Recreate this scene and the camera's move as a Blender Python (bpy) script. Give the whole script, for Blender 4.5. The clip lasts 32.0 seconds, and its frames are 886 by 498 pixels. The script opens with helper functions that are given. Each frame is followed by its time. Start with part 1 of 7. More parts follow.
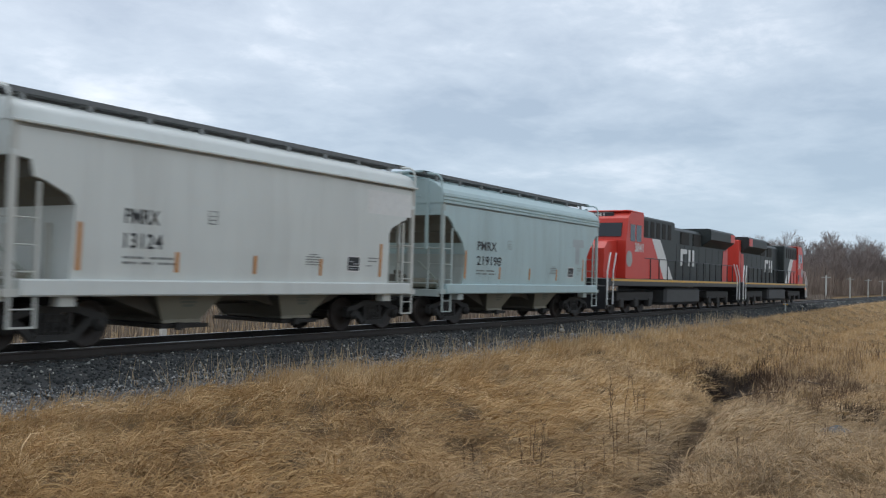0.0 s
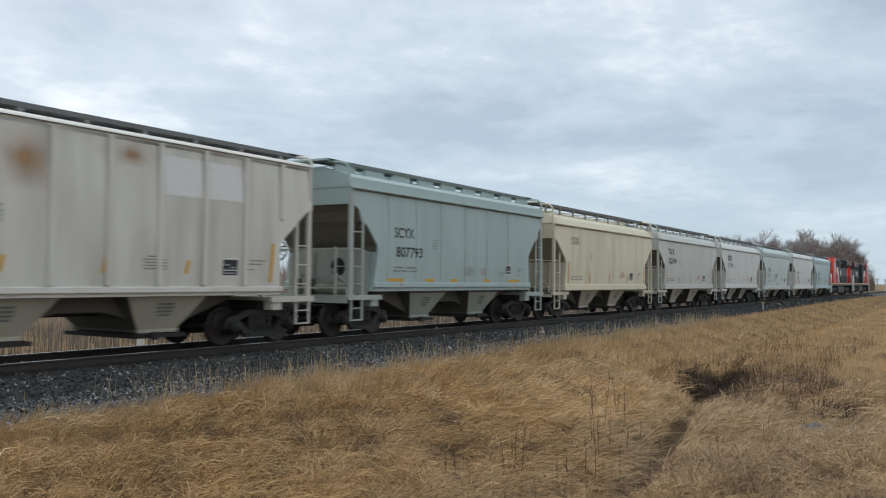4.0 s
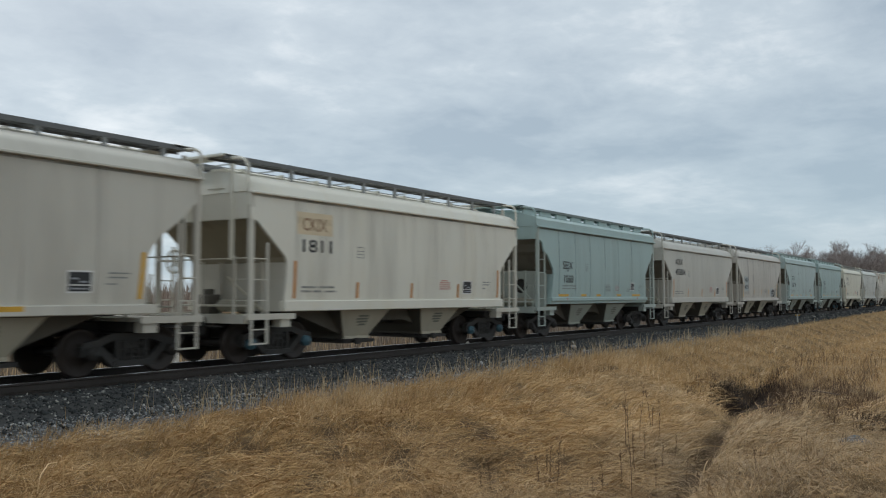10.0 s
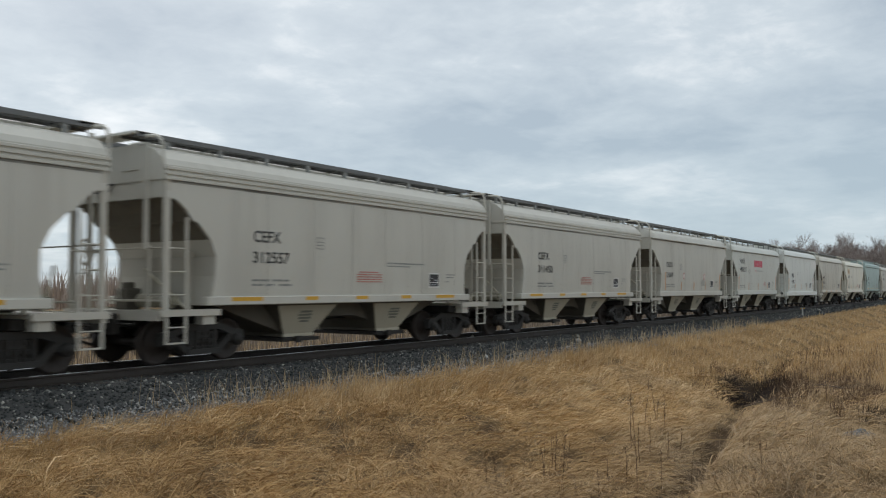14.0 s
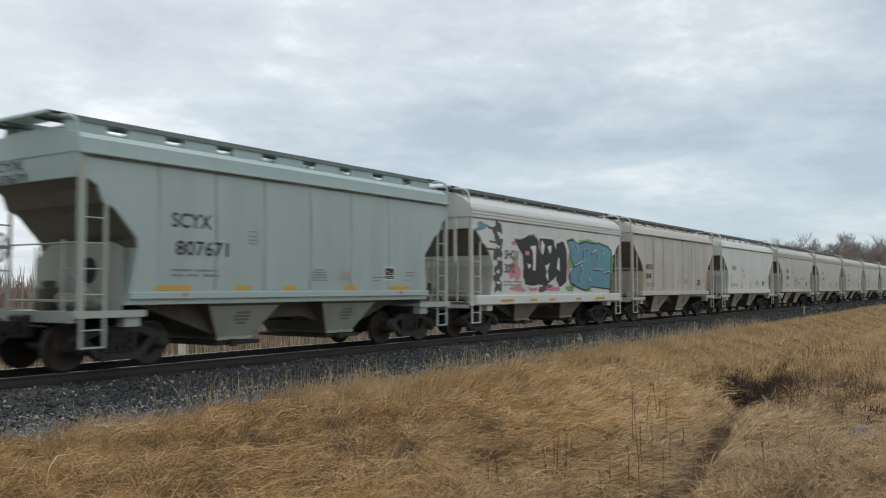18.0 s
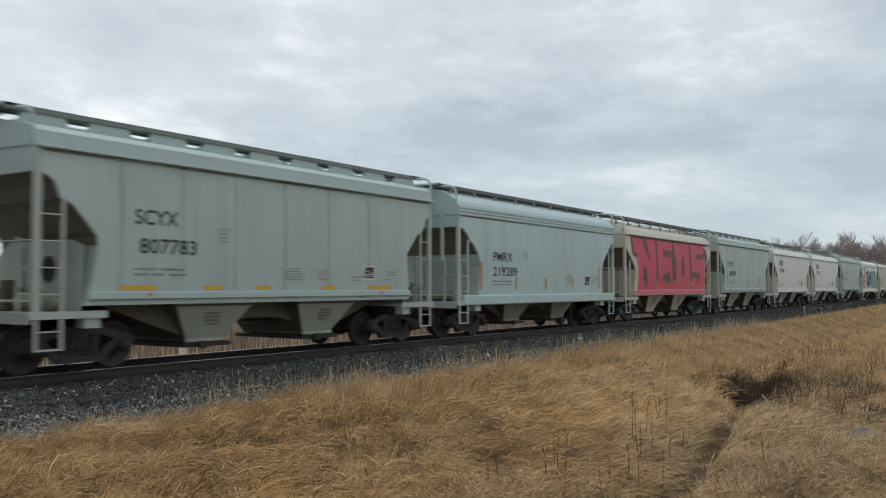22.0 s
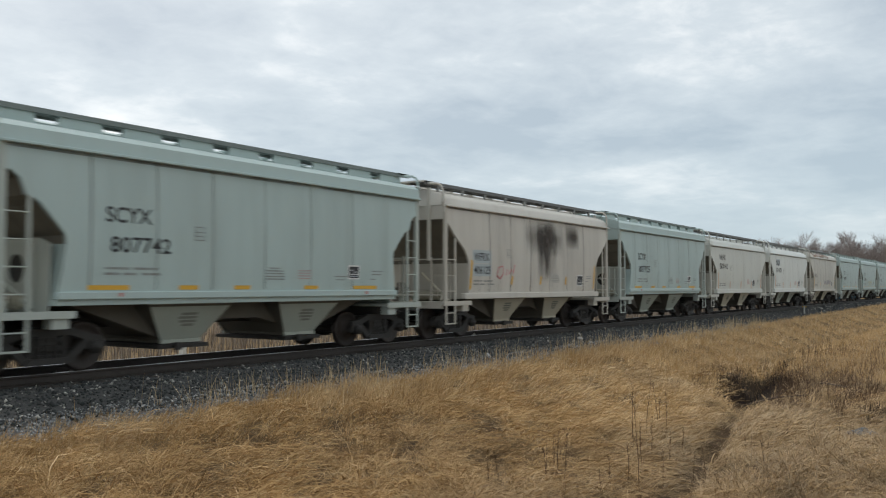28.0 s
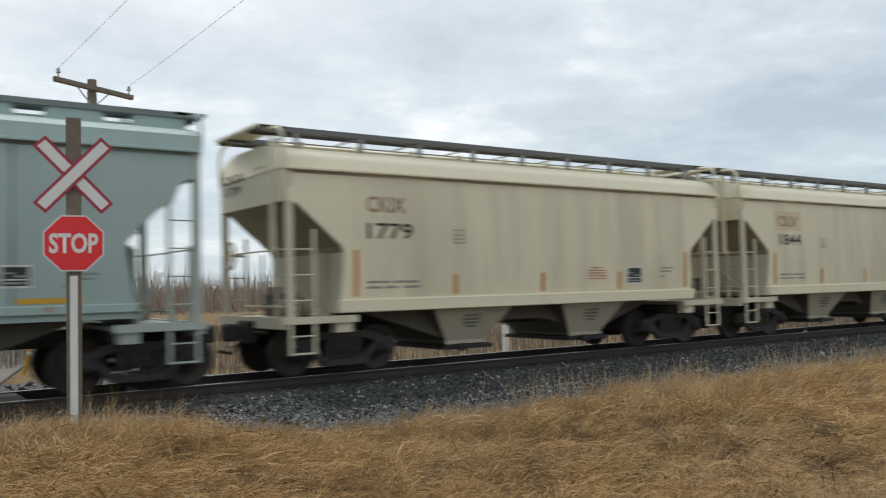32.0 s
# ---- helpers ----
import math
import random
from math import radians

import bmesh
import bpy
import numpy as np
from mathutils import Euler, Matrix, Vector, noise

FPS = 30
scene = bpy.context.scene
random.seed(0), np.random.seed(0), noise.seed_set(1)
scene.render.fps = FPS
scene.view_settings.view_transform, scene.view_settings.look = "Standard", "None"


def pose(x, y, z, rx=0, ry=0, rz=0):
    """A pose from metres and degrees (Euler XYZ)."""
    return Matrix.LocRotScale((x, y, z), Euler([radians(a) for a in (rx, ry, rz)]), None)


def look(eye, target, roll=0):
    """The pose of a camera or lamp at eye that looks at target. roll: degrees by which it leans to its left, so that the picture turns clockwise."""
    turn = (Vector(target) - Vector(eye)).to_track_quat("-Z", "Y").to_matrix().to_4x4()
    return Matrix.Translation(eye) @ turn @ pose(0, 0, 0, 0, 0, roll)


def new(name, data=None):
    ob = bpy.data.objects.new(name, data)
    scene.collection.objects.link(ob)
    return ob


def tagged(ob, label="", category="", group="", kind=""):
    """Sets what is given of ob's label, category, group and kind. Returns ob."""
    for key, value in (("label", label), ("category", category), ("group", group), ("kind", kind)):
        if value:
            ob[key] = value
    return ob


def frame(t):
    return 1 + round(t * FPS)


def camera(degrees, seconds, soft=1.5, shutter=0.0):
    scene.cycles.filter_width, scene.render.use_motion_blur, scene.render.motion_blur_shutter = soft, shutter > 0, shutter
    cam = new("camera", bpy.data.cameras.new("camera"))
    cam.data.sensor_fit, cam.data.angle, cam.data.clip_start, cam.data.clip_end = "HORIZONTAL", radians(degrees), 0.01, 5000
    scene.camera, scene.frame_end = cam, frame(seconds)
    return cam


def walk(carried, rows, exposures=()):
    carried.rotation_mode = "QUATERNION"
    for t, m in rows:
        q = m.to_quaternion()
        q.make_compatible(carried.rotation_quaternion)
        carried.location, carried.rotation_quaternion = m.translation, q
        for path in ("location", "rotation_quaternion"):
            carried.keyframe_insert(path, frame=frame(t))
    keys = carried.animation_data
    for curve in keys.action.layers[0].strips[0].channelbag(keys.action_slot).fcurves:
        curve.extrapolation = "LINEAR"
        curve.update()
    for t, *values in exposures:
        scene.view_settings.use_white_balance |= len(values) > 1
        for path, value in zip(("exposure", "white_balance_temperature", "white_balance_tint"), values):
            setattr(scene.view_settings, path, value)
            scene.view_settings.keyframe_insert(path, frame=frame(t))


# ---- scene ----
TRACK_Y = 15.13         # distance of the track's centre line from the camera
cam = camera(54.88, 32.0, soft=1.15, shutter=0.2)
CAM_ROWS = [
    (0, 0.055, -0.030, 1.553, -57.039, 1.744, 1.568),
    (0.5, 0.039, -0.020, 1.563, -56.897, 1.636, 1.412),
    (1, 0.028, -0.018, 1.555, -56.740, 1.586, 1.160),
    (1.5, 0.036, -0.007, 1.555, -56.661, 1.510, 0.650),
    (2, 0.066, -0.009, 1.563, -57.063, 1.417, 0.220),
    (2.5, 0.097, -0.010, 1.572, -57.888, 1.437, 0.093),
    (4.5, 0.101, -0.032, 1.565, -58.379, 2.140, 0.676),
    (5, 0.104, -0.025, 1.563, -58.331, 2.334, 0.681),
    (5.5, 0.130, -0.018, 1.571, -58.113, 2.470, 0.656),
    (6, 0.079, -0.026, 1.570, -57.454, 2.651, 0.516),
    (6.5, 0.052, -0.024, 1.553, -56.820, 2.827, 0.340),
    (7, 0.031, -0.036, 1.555, -56.764, 2.913, 0.232),
    (7.5, 0.022, -0.024, 1.551, -56.791, 2.952, 0.201),
    (8, 0.030, -0.021, 1.547, -56.817, 2.998, 0.091),
    (8.5, 0.029, -0.026, 1.553, -56.818, 3.032, 0.031),
    (9, 0.028, -0.024, 1.546, -56.817, 3.056, 0.064),
    (9.5, 0.006, -0.026, 1.554, -56.672, 3.039, 0.056),
    (10, 0.004, -0.023, 1.541, -56.477, 3.085, 0.029),
    (10.5, -0.010, -0.025, 1.543, -56.431, 3.084, 0.027),
    (11, -0.001, -0.019, 1.541, -56.383, 2.821, -0.033),
    (11.5, 0.008, -0.011, 1.549, -56.338, 2.779, 0.008),
    (12, 0.011, -0.008, 1.551, -56.299, 2.693, 0.004),
    (13, 0.011, -0.002, 1.553, -56.238, 2.646, 0.008),
    (14, 0.007, -0.002, 1.548, -56.198, 2.640, -0.005),
    (15, 0.008, -0.002, 1.548, -56.169, 2.622, -0.008),
    (18, 0.010, 0.007, 1.545, -56.112, 2.571, -0.017),
    (19, 0.004, 0.003, 1.547, -56.103, 2.551, -0.012),
    (20, -0.000, -0.000, 1.551, -56.096, 2.539, -0.004),
    (21, -0.002, -0.000, 1.552, -56.096, 2.535, 0.002),
    (22, -0.002, 0.000, 1.553, -56.097, 2.531, 0.003),
    (23, -0.002, 0.001, 1.555, -56.097, 2.526, 0.004),
    (24, -0.001, 0.000, 1.556, -56.096, 2.523, 0.004),
    (27, -0.002, 0.000, 1.557, -56.095, 2.511, 0.011),
    (28, -0.005, -0.001, 1.559, -56.091, 2.501, 0.033),
    (29, -0.004, 0.000, 1.560, -56.089, 2.491, 0.051),
    (29.5, -0.018, -0.006, 1.559, -55.855, 2.531, 0.126),
    (30, -0.027, 0.010, 1.549, -55.296, 2.560, 0.185),
    (30.5, -0.071, 0.012, 1.555, -53.571, 2.544, 0.120),
    (31, -0.323, -0.068, 1.613, -49.028, 2.475, -0.158),
    (31.5, -0.389, -0.094, 1.612, -44.721, 2.459, -0.381),
    (31.8, -0.279, -0.179, 1.624, -38.633, 2.448, -0.928),
    (32, -0.206, -0.236, 1.632, -35.160, 2.441, -1.293),
]
# seconds, stops, white balance: the film's own drift
EXPOSURES = [(0, 0.11, 6000, 10), (2.5, 0.12, 6080, 9), (5, 0.18, 6230, 9), (7, 0.1, 6200, 7), (9, -0.06, 6200, 6), (12, -0.02, 6330, 9), (14, 0.04, 6380, 8), (18, 0.15, 6430, 9),
             (21, 0.06, 6480, 9), (24, 0.2, 6550, 9), (26.9, 0.1, 6520, 8), (28, 0.17, 6500, 8), (29.5, 0.12, 6500, 8), (32, 0.2, 6450, 8)]
walk(cam, [(t, pose(ex, ey, ez, 90 + p, 0, y) @ pose(0, 0, 0, 0, 0, r)) for t, ex, ey, ez, y, p, r in CAM_ROWS], EXPOSURES)

# ---- light: a bright overcast sky with a soft low sun behind the cloud ----
SUN_EL, SUN_AZ = 52.0, 80.0     # degrees above the horizon, degrees from +x towards +y
world = bpy.data.worlds.new("sky")
scene.world = world
world.use_nodes = True
wn, wl = world.node_tree.nodes, world.node_tree.links
wn.clear()


def wnode(kind, **vals):
    n = wn.new(kind)
    for k, v in vals.items():
        n.inputs[k].default_value = v
    return n


def wmath(op, a, b=None):
    n = wn.new("ShaderNodeMath")
    n.operation = op
    for i, v in enumerate((a, b)):
        if v is None:
            continue
        if isinstance(v, (int, float)):
            n.inputs[i].default_value = v
        else:
            wl.new(v, n.inputs[i])
    return n.outputs[0]


w_out = wn.new("ShaderNodeOutputWorld")
w_bg = wn.new("ShaderNodeBackground")
w_sky = wn.new("ShaderNodeTexSky")
w_sky.sky_type = "NISHITA"
w_sky.sun_disc = False
w_sky.sun_elevation, w_sky.sun_rotation = radians(SUN_EL), radians(90 - SUN_AZ)
w_tc = wn.new("ShaderNodeTexCoord")
w_sep = wn.new("ShaderNodeSeparateXYZ")
wl.new(w_tc.outputs["Generated"], w_sep.inputs[0])
den = wmath("ADD", wmath("MAXIMUM", w_sep.outputs[2], 0.0), 0.16)
w_comb = wn.new("ShaderNodeCombineXYZ")
wl.new(wmath("DIVIDE", w_sep.outputs[0], den), w_comb.inputs[0])
wl.new(wmath("DIVIDE", w_sep.outputs[1], den), w_comb.inputs[1])
w_n1 = wnode("ShaderNodeTexNoise", Scale=0.75, Detail=6.0, Roughness=0.5, Distortion=0.2)
w_n2 = wnode("ShaderNodeTexNoise", Scale=1.9, Detail=8.0, Roughness=0.55, Distortion=0.15)
w_map = wn.new("ShaderNodeMapping")
w_map.inputs["Location"].default_value = (3.45, 1.5, 0.4)
w_map.inputs["Rotation"].default_value = (0, 0, radians(15))
wl.new(w_comb.outputs[0], w_map.inputs[0])
for n in (w_n1, w_n2):
    wl.new(w_map.outputs[0], n.inputs["Vector"])
w_n3 = wnode("ShaderNodeTexNoise", Scale=6.5, Detail=7.0, Roughness=0.6, Distortion=0.3)
wl.new(w_map.outputs[0], w_n3.inputs["Vector"])
cloud = wmath("ADD", wmath("ADD", wmath("MULTIPLY", w_n1.outputs[0], 0.55), wmath("MULTIPLY", w_n2.outputs[0], 0.3)), wmath("MULTIPLY", w_n3.outputs[0], 0.15))
w_ramp = wn.new("ShaderNodeValToRGB")
w_ramp.color_ramp.elements[0].position, w_ramp.color_ramp.elements[0].color = 0.385, (0.43, 0.495, 0.565, 1)
w_ramp.color_ramp.elements[1].position, w_ramp.color_ramp.elements[1].color = 0.60, (1.05, 1.045, 1.04, 1)
el = w_ramp.color_ramp.elements.new(0.5)
el.color = (0.645, 0.70, 0.745, 1)
wl.new(cloud, w_ramp.inputs[0])
# brighter cloud round the hidden sun
w_dot = wn.new("ShaderNodeVectorMath")
w_dot.operation = "DOT_PRODUCT"
w_dot.inputs[1].default_value = (math.cos(radians(SUN_EL)) * math.cos(radians(SUN_AZ)), math.cos(radians(SUN_EL)) * math.sin(radians(SUN_AZ)), math.sin(radians(SUN_EL)))
wl.new(w_tc.outputs["Generated"], w_dot.inputs[0])
glow = wmath("POWER", wmath("MAXIMUM", w_dot.outputs["Value"], 0.0), 6.0)
w_gl = wn.new("ShaderNodeMix")
w_gl.data_type = "RGBA"
wl.new(wmath("MINIMUM", wmath("MULTIPLY", glow, 1.0), 0.85), w_gl.inputs[0])
wl.new(w_ramp.outputs[0], w_gl.inputs[6])
w_gl.inputs[7].default_value = (1.12, 1.1, 1.09, 1)
# bluer haze low in the sky away from the sun
w_hz = wn.new("ShaderNodeMix")
w_hz.data_type = "RGBA"
away = wmath("SUBTRACT", 1.0, wmath("MINIMUM", wmath("MAXIMUM", wmath("MULTIPLY", wmath("SUBTRACT", w_dot.outputs["Value"], 0.3), 2.2), 0.0), 1.0))
low = wmath("MAXIMUM", wmath("SUBTRACT", 1.0, wmath("MULTIPLY", wmath("MAXIMUM", w_sep.outputs[2], 0.0), 3.6)), 0.0)
wl.new(wmath("MULTIPLY", wmath("ADD", wmath("MULTIPLY", away, 0.5), 0.4), low), w_hz.inputs[0])
wl.new(w_gl.outputs[2], w_hz.inputs[6])
w_hz.inputs[7].default_value = (0.47, 0.57, 0.64, 1)
w_sc = wn.new("ShaderNodeVectorMath")
w_sc.operation = "SCALE"
w_sc.inputs[3].default_value = 0.1
wl.new(w_sky.outputs[0], w_sc.inputs[0])
w_mix = wn.new("ShaderNodeMix")
w_mix.data_type = "RGBA"
w_mix.inputs[0].default_value = 0.9
wl.new(w_sc.outputs[0], w_mix.inputs[6])
wl.new(w_hz.outputs[2], w_mix.inputs[7])
wl.new(w_mix.outputs[2], w_bg.inputs[0])
w_bg.inputs[1].default_value = 1.0
wl.new(w_bg.outputs[0], w_out.inputs[0])

sun = new("sun", bpy.data.lights.new("sun", "SUN"))
sun.data.energy, sun.data.angle, sun.data.color = 1.2, radians(40), (1.0, 0.97, 0.93)
sun.matrix_basis = look((0, 0, 50), (-math.cos(radians(SUN_AZ)), -math.sin(radians(SUN_AZ)), 50 - math.tan(radians(SUN_EL))))
scene.view_settings.exposure = 0.0

# ---- materials ----


def nodes_of(name, rough=0.6, metal=0.0, spec=0.4):
    m = bpy.data.materials.new(name)
    m.use_nodes = True
    nt = m.node_tree
    b = nt.nodes["Principled BSDF"]
    b.inputs["Roughness"].default_value = rough
    b.inputs["Metallic"].default_value = metal
    b.inputs["Specular IOR Level"].default_value = spec
    return m, nt, b


def mixed(nt, fac, c1, c2):
    n = nt.nodes.new("ShaderNodeMix")
    n.data_type = "RGBA"
    for i, v in ((0, fac), (6, c1), (7, c2)):
        if isinstance(v, (float, int)):
            n.inputs[i].default_value = v
        elif isinstance(v, tuple):
            n.inputs[i].default_value = (*v[:3], 1)
        else:
            nt.links.new(v, n.inputs[i])
    return n.outputs[2]


def noise_of(nt, scale, detail=4.0, stretch=(1, 1, 1), rough=0.55, random_shift=True):
    tc = nt.nodes.new("ShaderNodeTexCoord")
    mp = nt.nodes.new("ShaderNodeMapping")
    mp.inputs["Scale"].default_value = stretch
    nt.links.new(tc.outputs["Object"], mp.inputs[0])
    if random_shift:
        oi = nt.nodes.new("ShaderNodeObjectInfo")
        mul = nt.nodes.new("ShaderNodeMath")
        mul.operation = "MULTIPLY"
        mul.inputs[1].default_value = 57.0
        nt.links.new(oi.outputs["Random"], mul.inputs[0])
        nt.links.new(mul.outputs[0], mp.inputs["Location"])
    n = nt.nodes.new("ShaderNodeTexNoise")
    n.inputs["Scale"].default_value, n.inputs["Detail"].default_value, n.inputs["Roughness"].default_value = scale, detail, rough
    nt.links.new(mp.outputs[0], n.inputs["Vector"])
    return n.outputs[0]


def ramp_of(nt, src, lo, hi):
    n = nt.nodes.new("ShaderNodeMapRange")
    n.inputs[1].default_value, n.inputs[2].default_value = lo, hi
    nt.links.new(src, n.inputs[0])
    return n.outputs[0]


def times(nt, src, k):
    n = nt.nodes.new("ShaderNodeMath")
    n.operation = "MULTIPLY"
    n.inputs[1].default_value = k
    nt.links.new(src, n.inputs[0])
    return n.outputs[0]


def bumped(nt, b, src, strength, dist):
    n = nt.nodes.new("ShaderNodeBump")
    n.inputs["Strength"].default_value, n.inputs["Distance"].default_value = strength, dist
    nt.links.new(src, n.inputs["Height"])
    nt.links.new(n.outputs[0], b.inputs["Normal"])


def paint(name, col, dirt=0.35, dirt_col=(0.16, 0.13, 0.09), rough=0.5):
    """Weathered railcar paint: soft clouds of grime, rain streaks, fine specks."""
    m, nt, b = nodes_of(name, rough)
    big = ramp_of(nt, noise_of(nt, 0.55, 5), 0.35, 0.75)
    streak = ramp_of(nt, noise_of(nt, 1.3, 6, (1.6, 1.6, 0.1)), 0.52, 0.85)
    speck = ramp_of(nt, noise_of(nt, 26.0, 3), 0.62, 0.8)
    c = mixed(nt, times(nt, big, dirt * 0.7), col, tuple(0.72 * x + 0.28 * d for x, d in zip(col, dirt_col)))
    c = mixed(nt, times(nt, streak, dirt * 0.5), c, dirt_col)
    c = mixed(nt, times(nt, speck, dirt * 0.4), c, dirt_col)
    nt.links.new(c, b.inputs["Base Color"])
    bumped(nt, b, noise_of(nt, 1.1, 3), 0.12, 0.03)
    return m


def plain(name, col, rough=0.6, var=0.25, scale=9.0, metal=0.0, bump=0.15, bdist=0.01):
    m, nt, b = nodes_of(name, rough, metal)
    n = noise_of(nt, scale, 5)
    n2 = noise_of(nt, scale * 0.13, 3)
    c = mixed(nt, times(nt, ramp_of(nt, n, 0.3, 0.7), var), tuple(col), tuple(x * 0.45 for x in col))
    c = mixed(nt, times(nt, ramp_of(nt, n2, 0.35, 0.7), var), c, tuple(x * 0.65 for x in col))
    nt.links.new(c, b.inputs["Base Color"])
    bumped(nt, b, n, bump, bdist)
    return m


PAINTS = {
    "sage": paint("paint_sage_green_grey", (0.40, 0.495, 0.48), 0.28),
    "teal": paint("paint_dull_teal_grey", (0.355, 0.465, 0.45), 0.3),
    "aqua": paint("paint_pale_aqua", (0.445, 0.565, 0.57), 0.35),
    "white": paint("paint_off_white", (0.66, 0.685, 0.65), 0.28),
    "lightgrey": paint("paint_light_grey", (0.575, 0.59, 0.545), 0.34),
    "cream": paint("paint_cream_white", (0.70, 0.685, 0.60), 0.5, (0.55, 0.43, 0.22)),
    "cool": paint("paint_cool_pale_grey", (0.535, 0.615, 0.595), 0.25),
    "stone": paint("paint_stone_grey", (0.56, 0.54, 0.47), 0.4),
    "tan": paint("paint_cream_tan", (0.73, 0.675, 0.505), 0.45, (0.5, 0.42, 0.27)),
    "buff": paint("paint_dull_buff", (0.645, 0.625, 0.515), 0.45, (0.5, 0.43, 0.3)),
    "pinkgrey": paint("paint_pinkish_grey", (0.55, 0.525, 0.47), 0.45),
    "warmgrey": paint("paint_warm_grey", (0.53, 0.52, 0.465), 0.4),
    "rusty": paint("paint_white_with_rust", (0.68, 0.67, 0.61), 0.7, (0.30, 0.17, 0.07)),
}
DUST = (0.40, 0.375, 0.315)
PAINT_COLS = {"sage": (0.40, 0.495, 0.48), "teal": (0.355, 0.465, 0.45), "aqua": (0.445, 0.565, 0.57), "white": (0.66, 0.685, 0.65), "lightgrey": (0.575, 0.59, 0.545), "cream": (0.70, 0.685, 0.60),
              "cool": (0.535, 0.615, 0.595), "stone": (0.56, 0.54, 0.47), "tan": (0.73, 0.675, 0.505), "buff": (0.645, 0.625, 0.515), "pinkgrey": (0.55, 0.525, 0.47), "warmgrey": (0.53, 0.52, 0.465), "rusty": (0.68, 0.67, 0.61)}
# the ends of the cars carry a coat of brake dust and road dirt
DUSTY = {k: paint("dusty_end_" + k, tuple(0.42 * a + 0.58 * d for a, d in zip(c, DUST)), 0.75, (0.17, 0.135, 0.09), 0.8) for k, c in PAINT_COLS.items()}
RAILS = {k: paint("soiled_rail_" + k, tuple(0.58 * a + 0.42 * d for a, d in zip(c, DUST)), 0.5, (0.2, 0.16, 0.11), 0.65) for k, c in PAINT_COLS.items()}
M_UNDER = plain("underframe_grime", (0.035, 0.033, 0.03), 0.8, 0.5)
M_TRUCK = plain("truck_cast_steel", (0.042, 0.04, 0.037), 0.75, 0.5)
M_WHEEL = plain("wheel_steel_brown", (0.042, 0.033, 0.028), 0.6, 0.4)
M_BEAR = plain("bearing_cap_blue", (0.07, 0.15, 0.19), 0.5, 0.4)
M_GRATE = plain("walkway_galvanised", (0.16, 0.165, 0.165), 0.6, 0.3)
M_BRACKET = plain("bracket_galvanised", (0.3, 0.31, 0.3), 0.6, 0.4)
# car paint darkened: the grating's own shade is put into this colour
M_GRATEG = plain("walkway_shaded_paint", (0.21, 0.245, 0.235), 0.7, 0.4)
M_YELLOW = plain("reflector_yellow", (0.66, 0.38, 0.05), 0.4, 0.15)
M_ORANGE = plain("reflector_orange", (0.58, 0.27, 0.08), 0.4, 0.2)
M_BLACK = plain("lettering_black", (0.035, 0.037, 0.04), 0.6, 0.2)
M_GREYL = plain("stencil_grey", (0.25, 0.26, 0.25), 0.7, 0.3)
M_REDL = plain("stencil_red", (0.52, 0.17, 0.14), 0.6, 0.3)
M_WHITEL = plain("white_decal", (0.75, 0.75, 0.72), 0.5, 0.15)
M_GPINKL = plain("stencil_pink", (0.45, 0.33, 0.31), 0.7, 0.3)
M_PATCH = plain("repainted_patch", (0.42, 0.47, 0.48), 0.6, 0.15, 3)
M_TANP = plain("tan_patch", (0.70, 0.585, 0.40), 0.6, 0.2, 3)
M_BROWNL = plain("lettering_brown", (0.32, 0.20, 0.12), 0.6, 0.3)

# ---- mesh helpers ----
MESHES = {}


def to_mesh(name, bm, smooth=False):
    me = bpy.data.meshes.new(name)
    bm.normal_update()
    bm.to_mesh(me)
    bm.free()
    if smooth:
        me.polygons.foreach_set("use_smooth", [True] * len(me.polygons))
    return me


def put(name, me, mat, parent=None, label="", m=None):
    """One object on a (shared) mesh, with its own material."""
    ob = new(name, me)
    if len(me.materials) == 0:
        me.materials.append(None)
    ob.material_slots[0].link = "OBJECT"
    ob.material_slots[0].material = mat
    if parent is not None:
        ob.parent = parent
    if m is not None:
        ob.matrix_basis = m
    if label:
        ob["label"] = label
    return ob


def part(name, bm, material, parent, label="", smooth=False):
    return put(name, to_mesh(name, bm, smooth), material, parent, label)


def cached(key, make, smooth=False):
    if key not in MESHES:
        MESHES[key] = to_mesh(key, make(), smooth)
    return MESHES[key]


def add_box(bm, x0, x1, y0, y1, z0, z1, bev=0.0, m=None):
    vs = [bm.verts.new((x, y, z)) for x in (x0, x1) for y in (y0, y1) for z in (z0, z1)]
    fs = [(0, 1, 3, 2), (4, 6, 7, 5), (0, 4, 5, 1), (2, 3, 7, 6), (0, 2, 6, 4), (1, 5, 7, 3)]
    faces = [bm.faces.new([vs[i] for i in f]) for f in fs]
    if bev > 0:
        es = list({e for f in faces for e in f.edges})
        r = bmesh.ops.bevel(bm, geom=es, offset=bev, segments=1, affect="EDGES", clamp_overlap=True)
        vs = list({v for f in r["faces"] for v in f.verts} | {v for v in vs if v.is_valid})
    if m is not None:
        bmesh.ops.transform(bm, matrix=m, verts=[v for v in vs if v.is_valid])
    return bm


def box(x0, x1, y0, y1, z0, z1, bev=0.0):
    return add_box(bmesh.new(), x0, x1, y0, y1, z0, z1, bev)


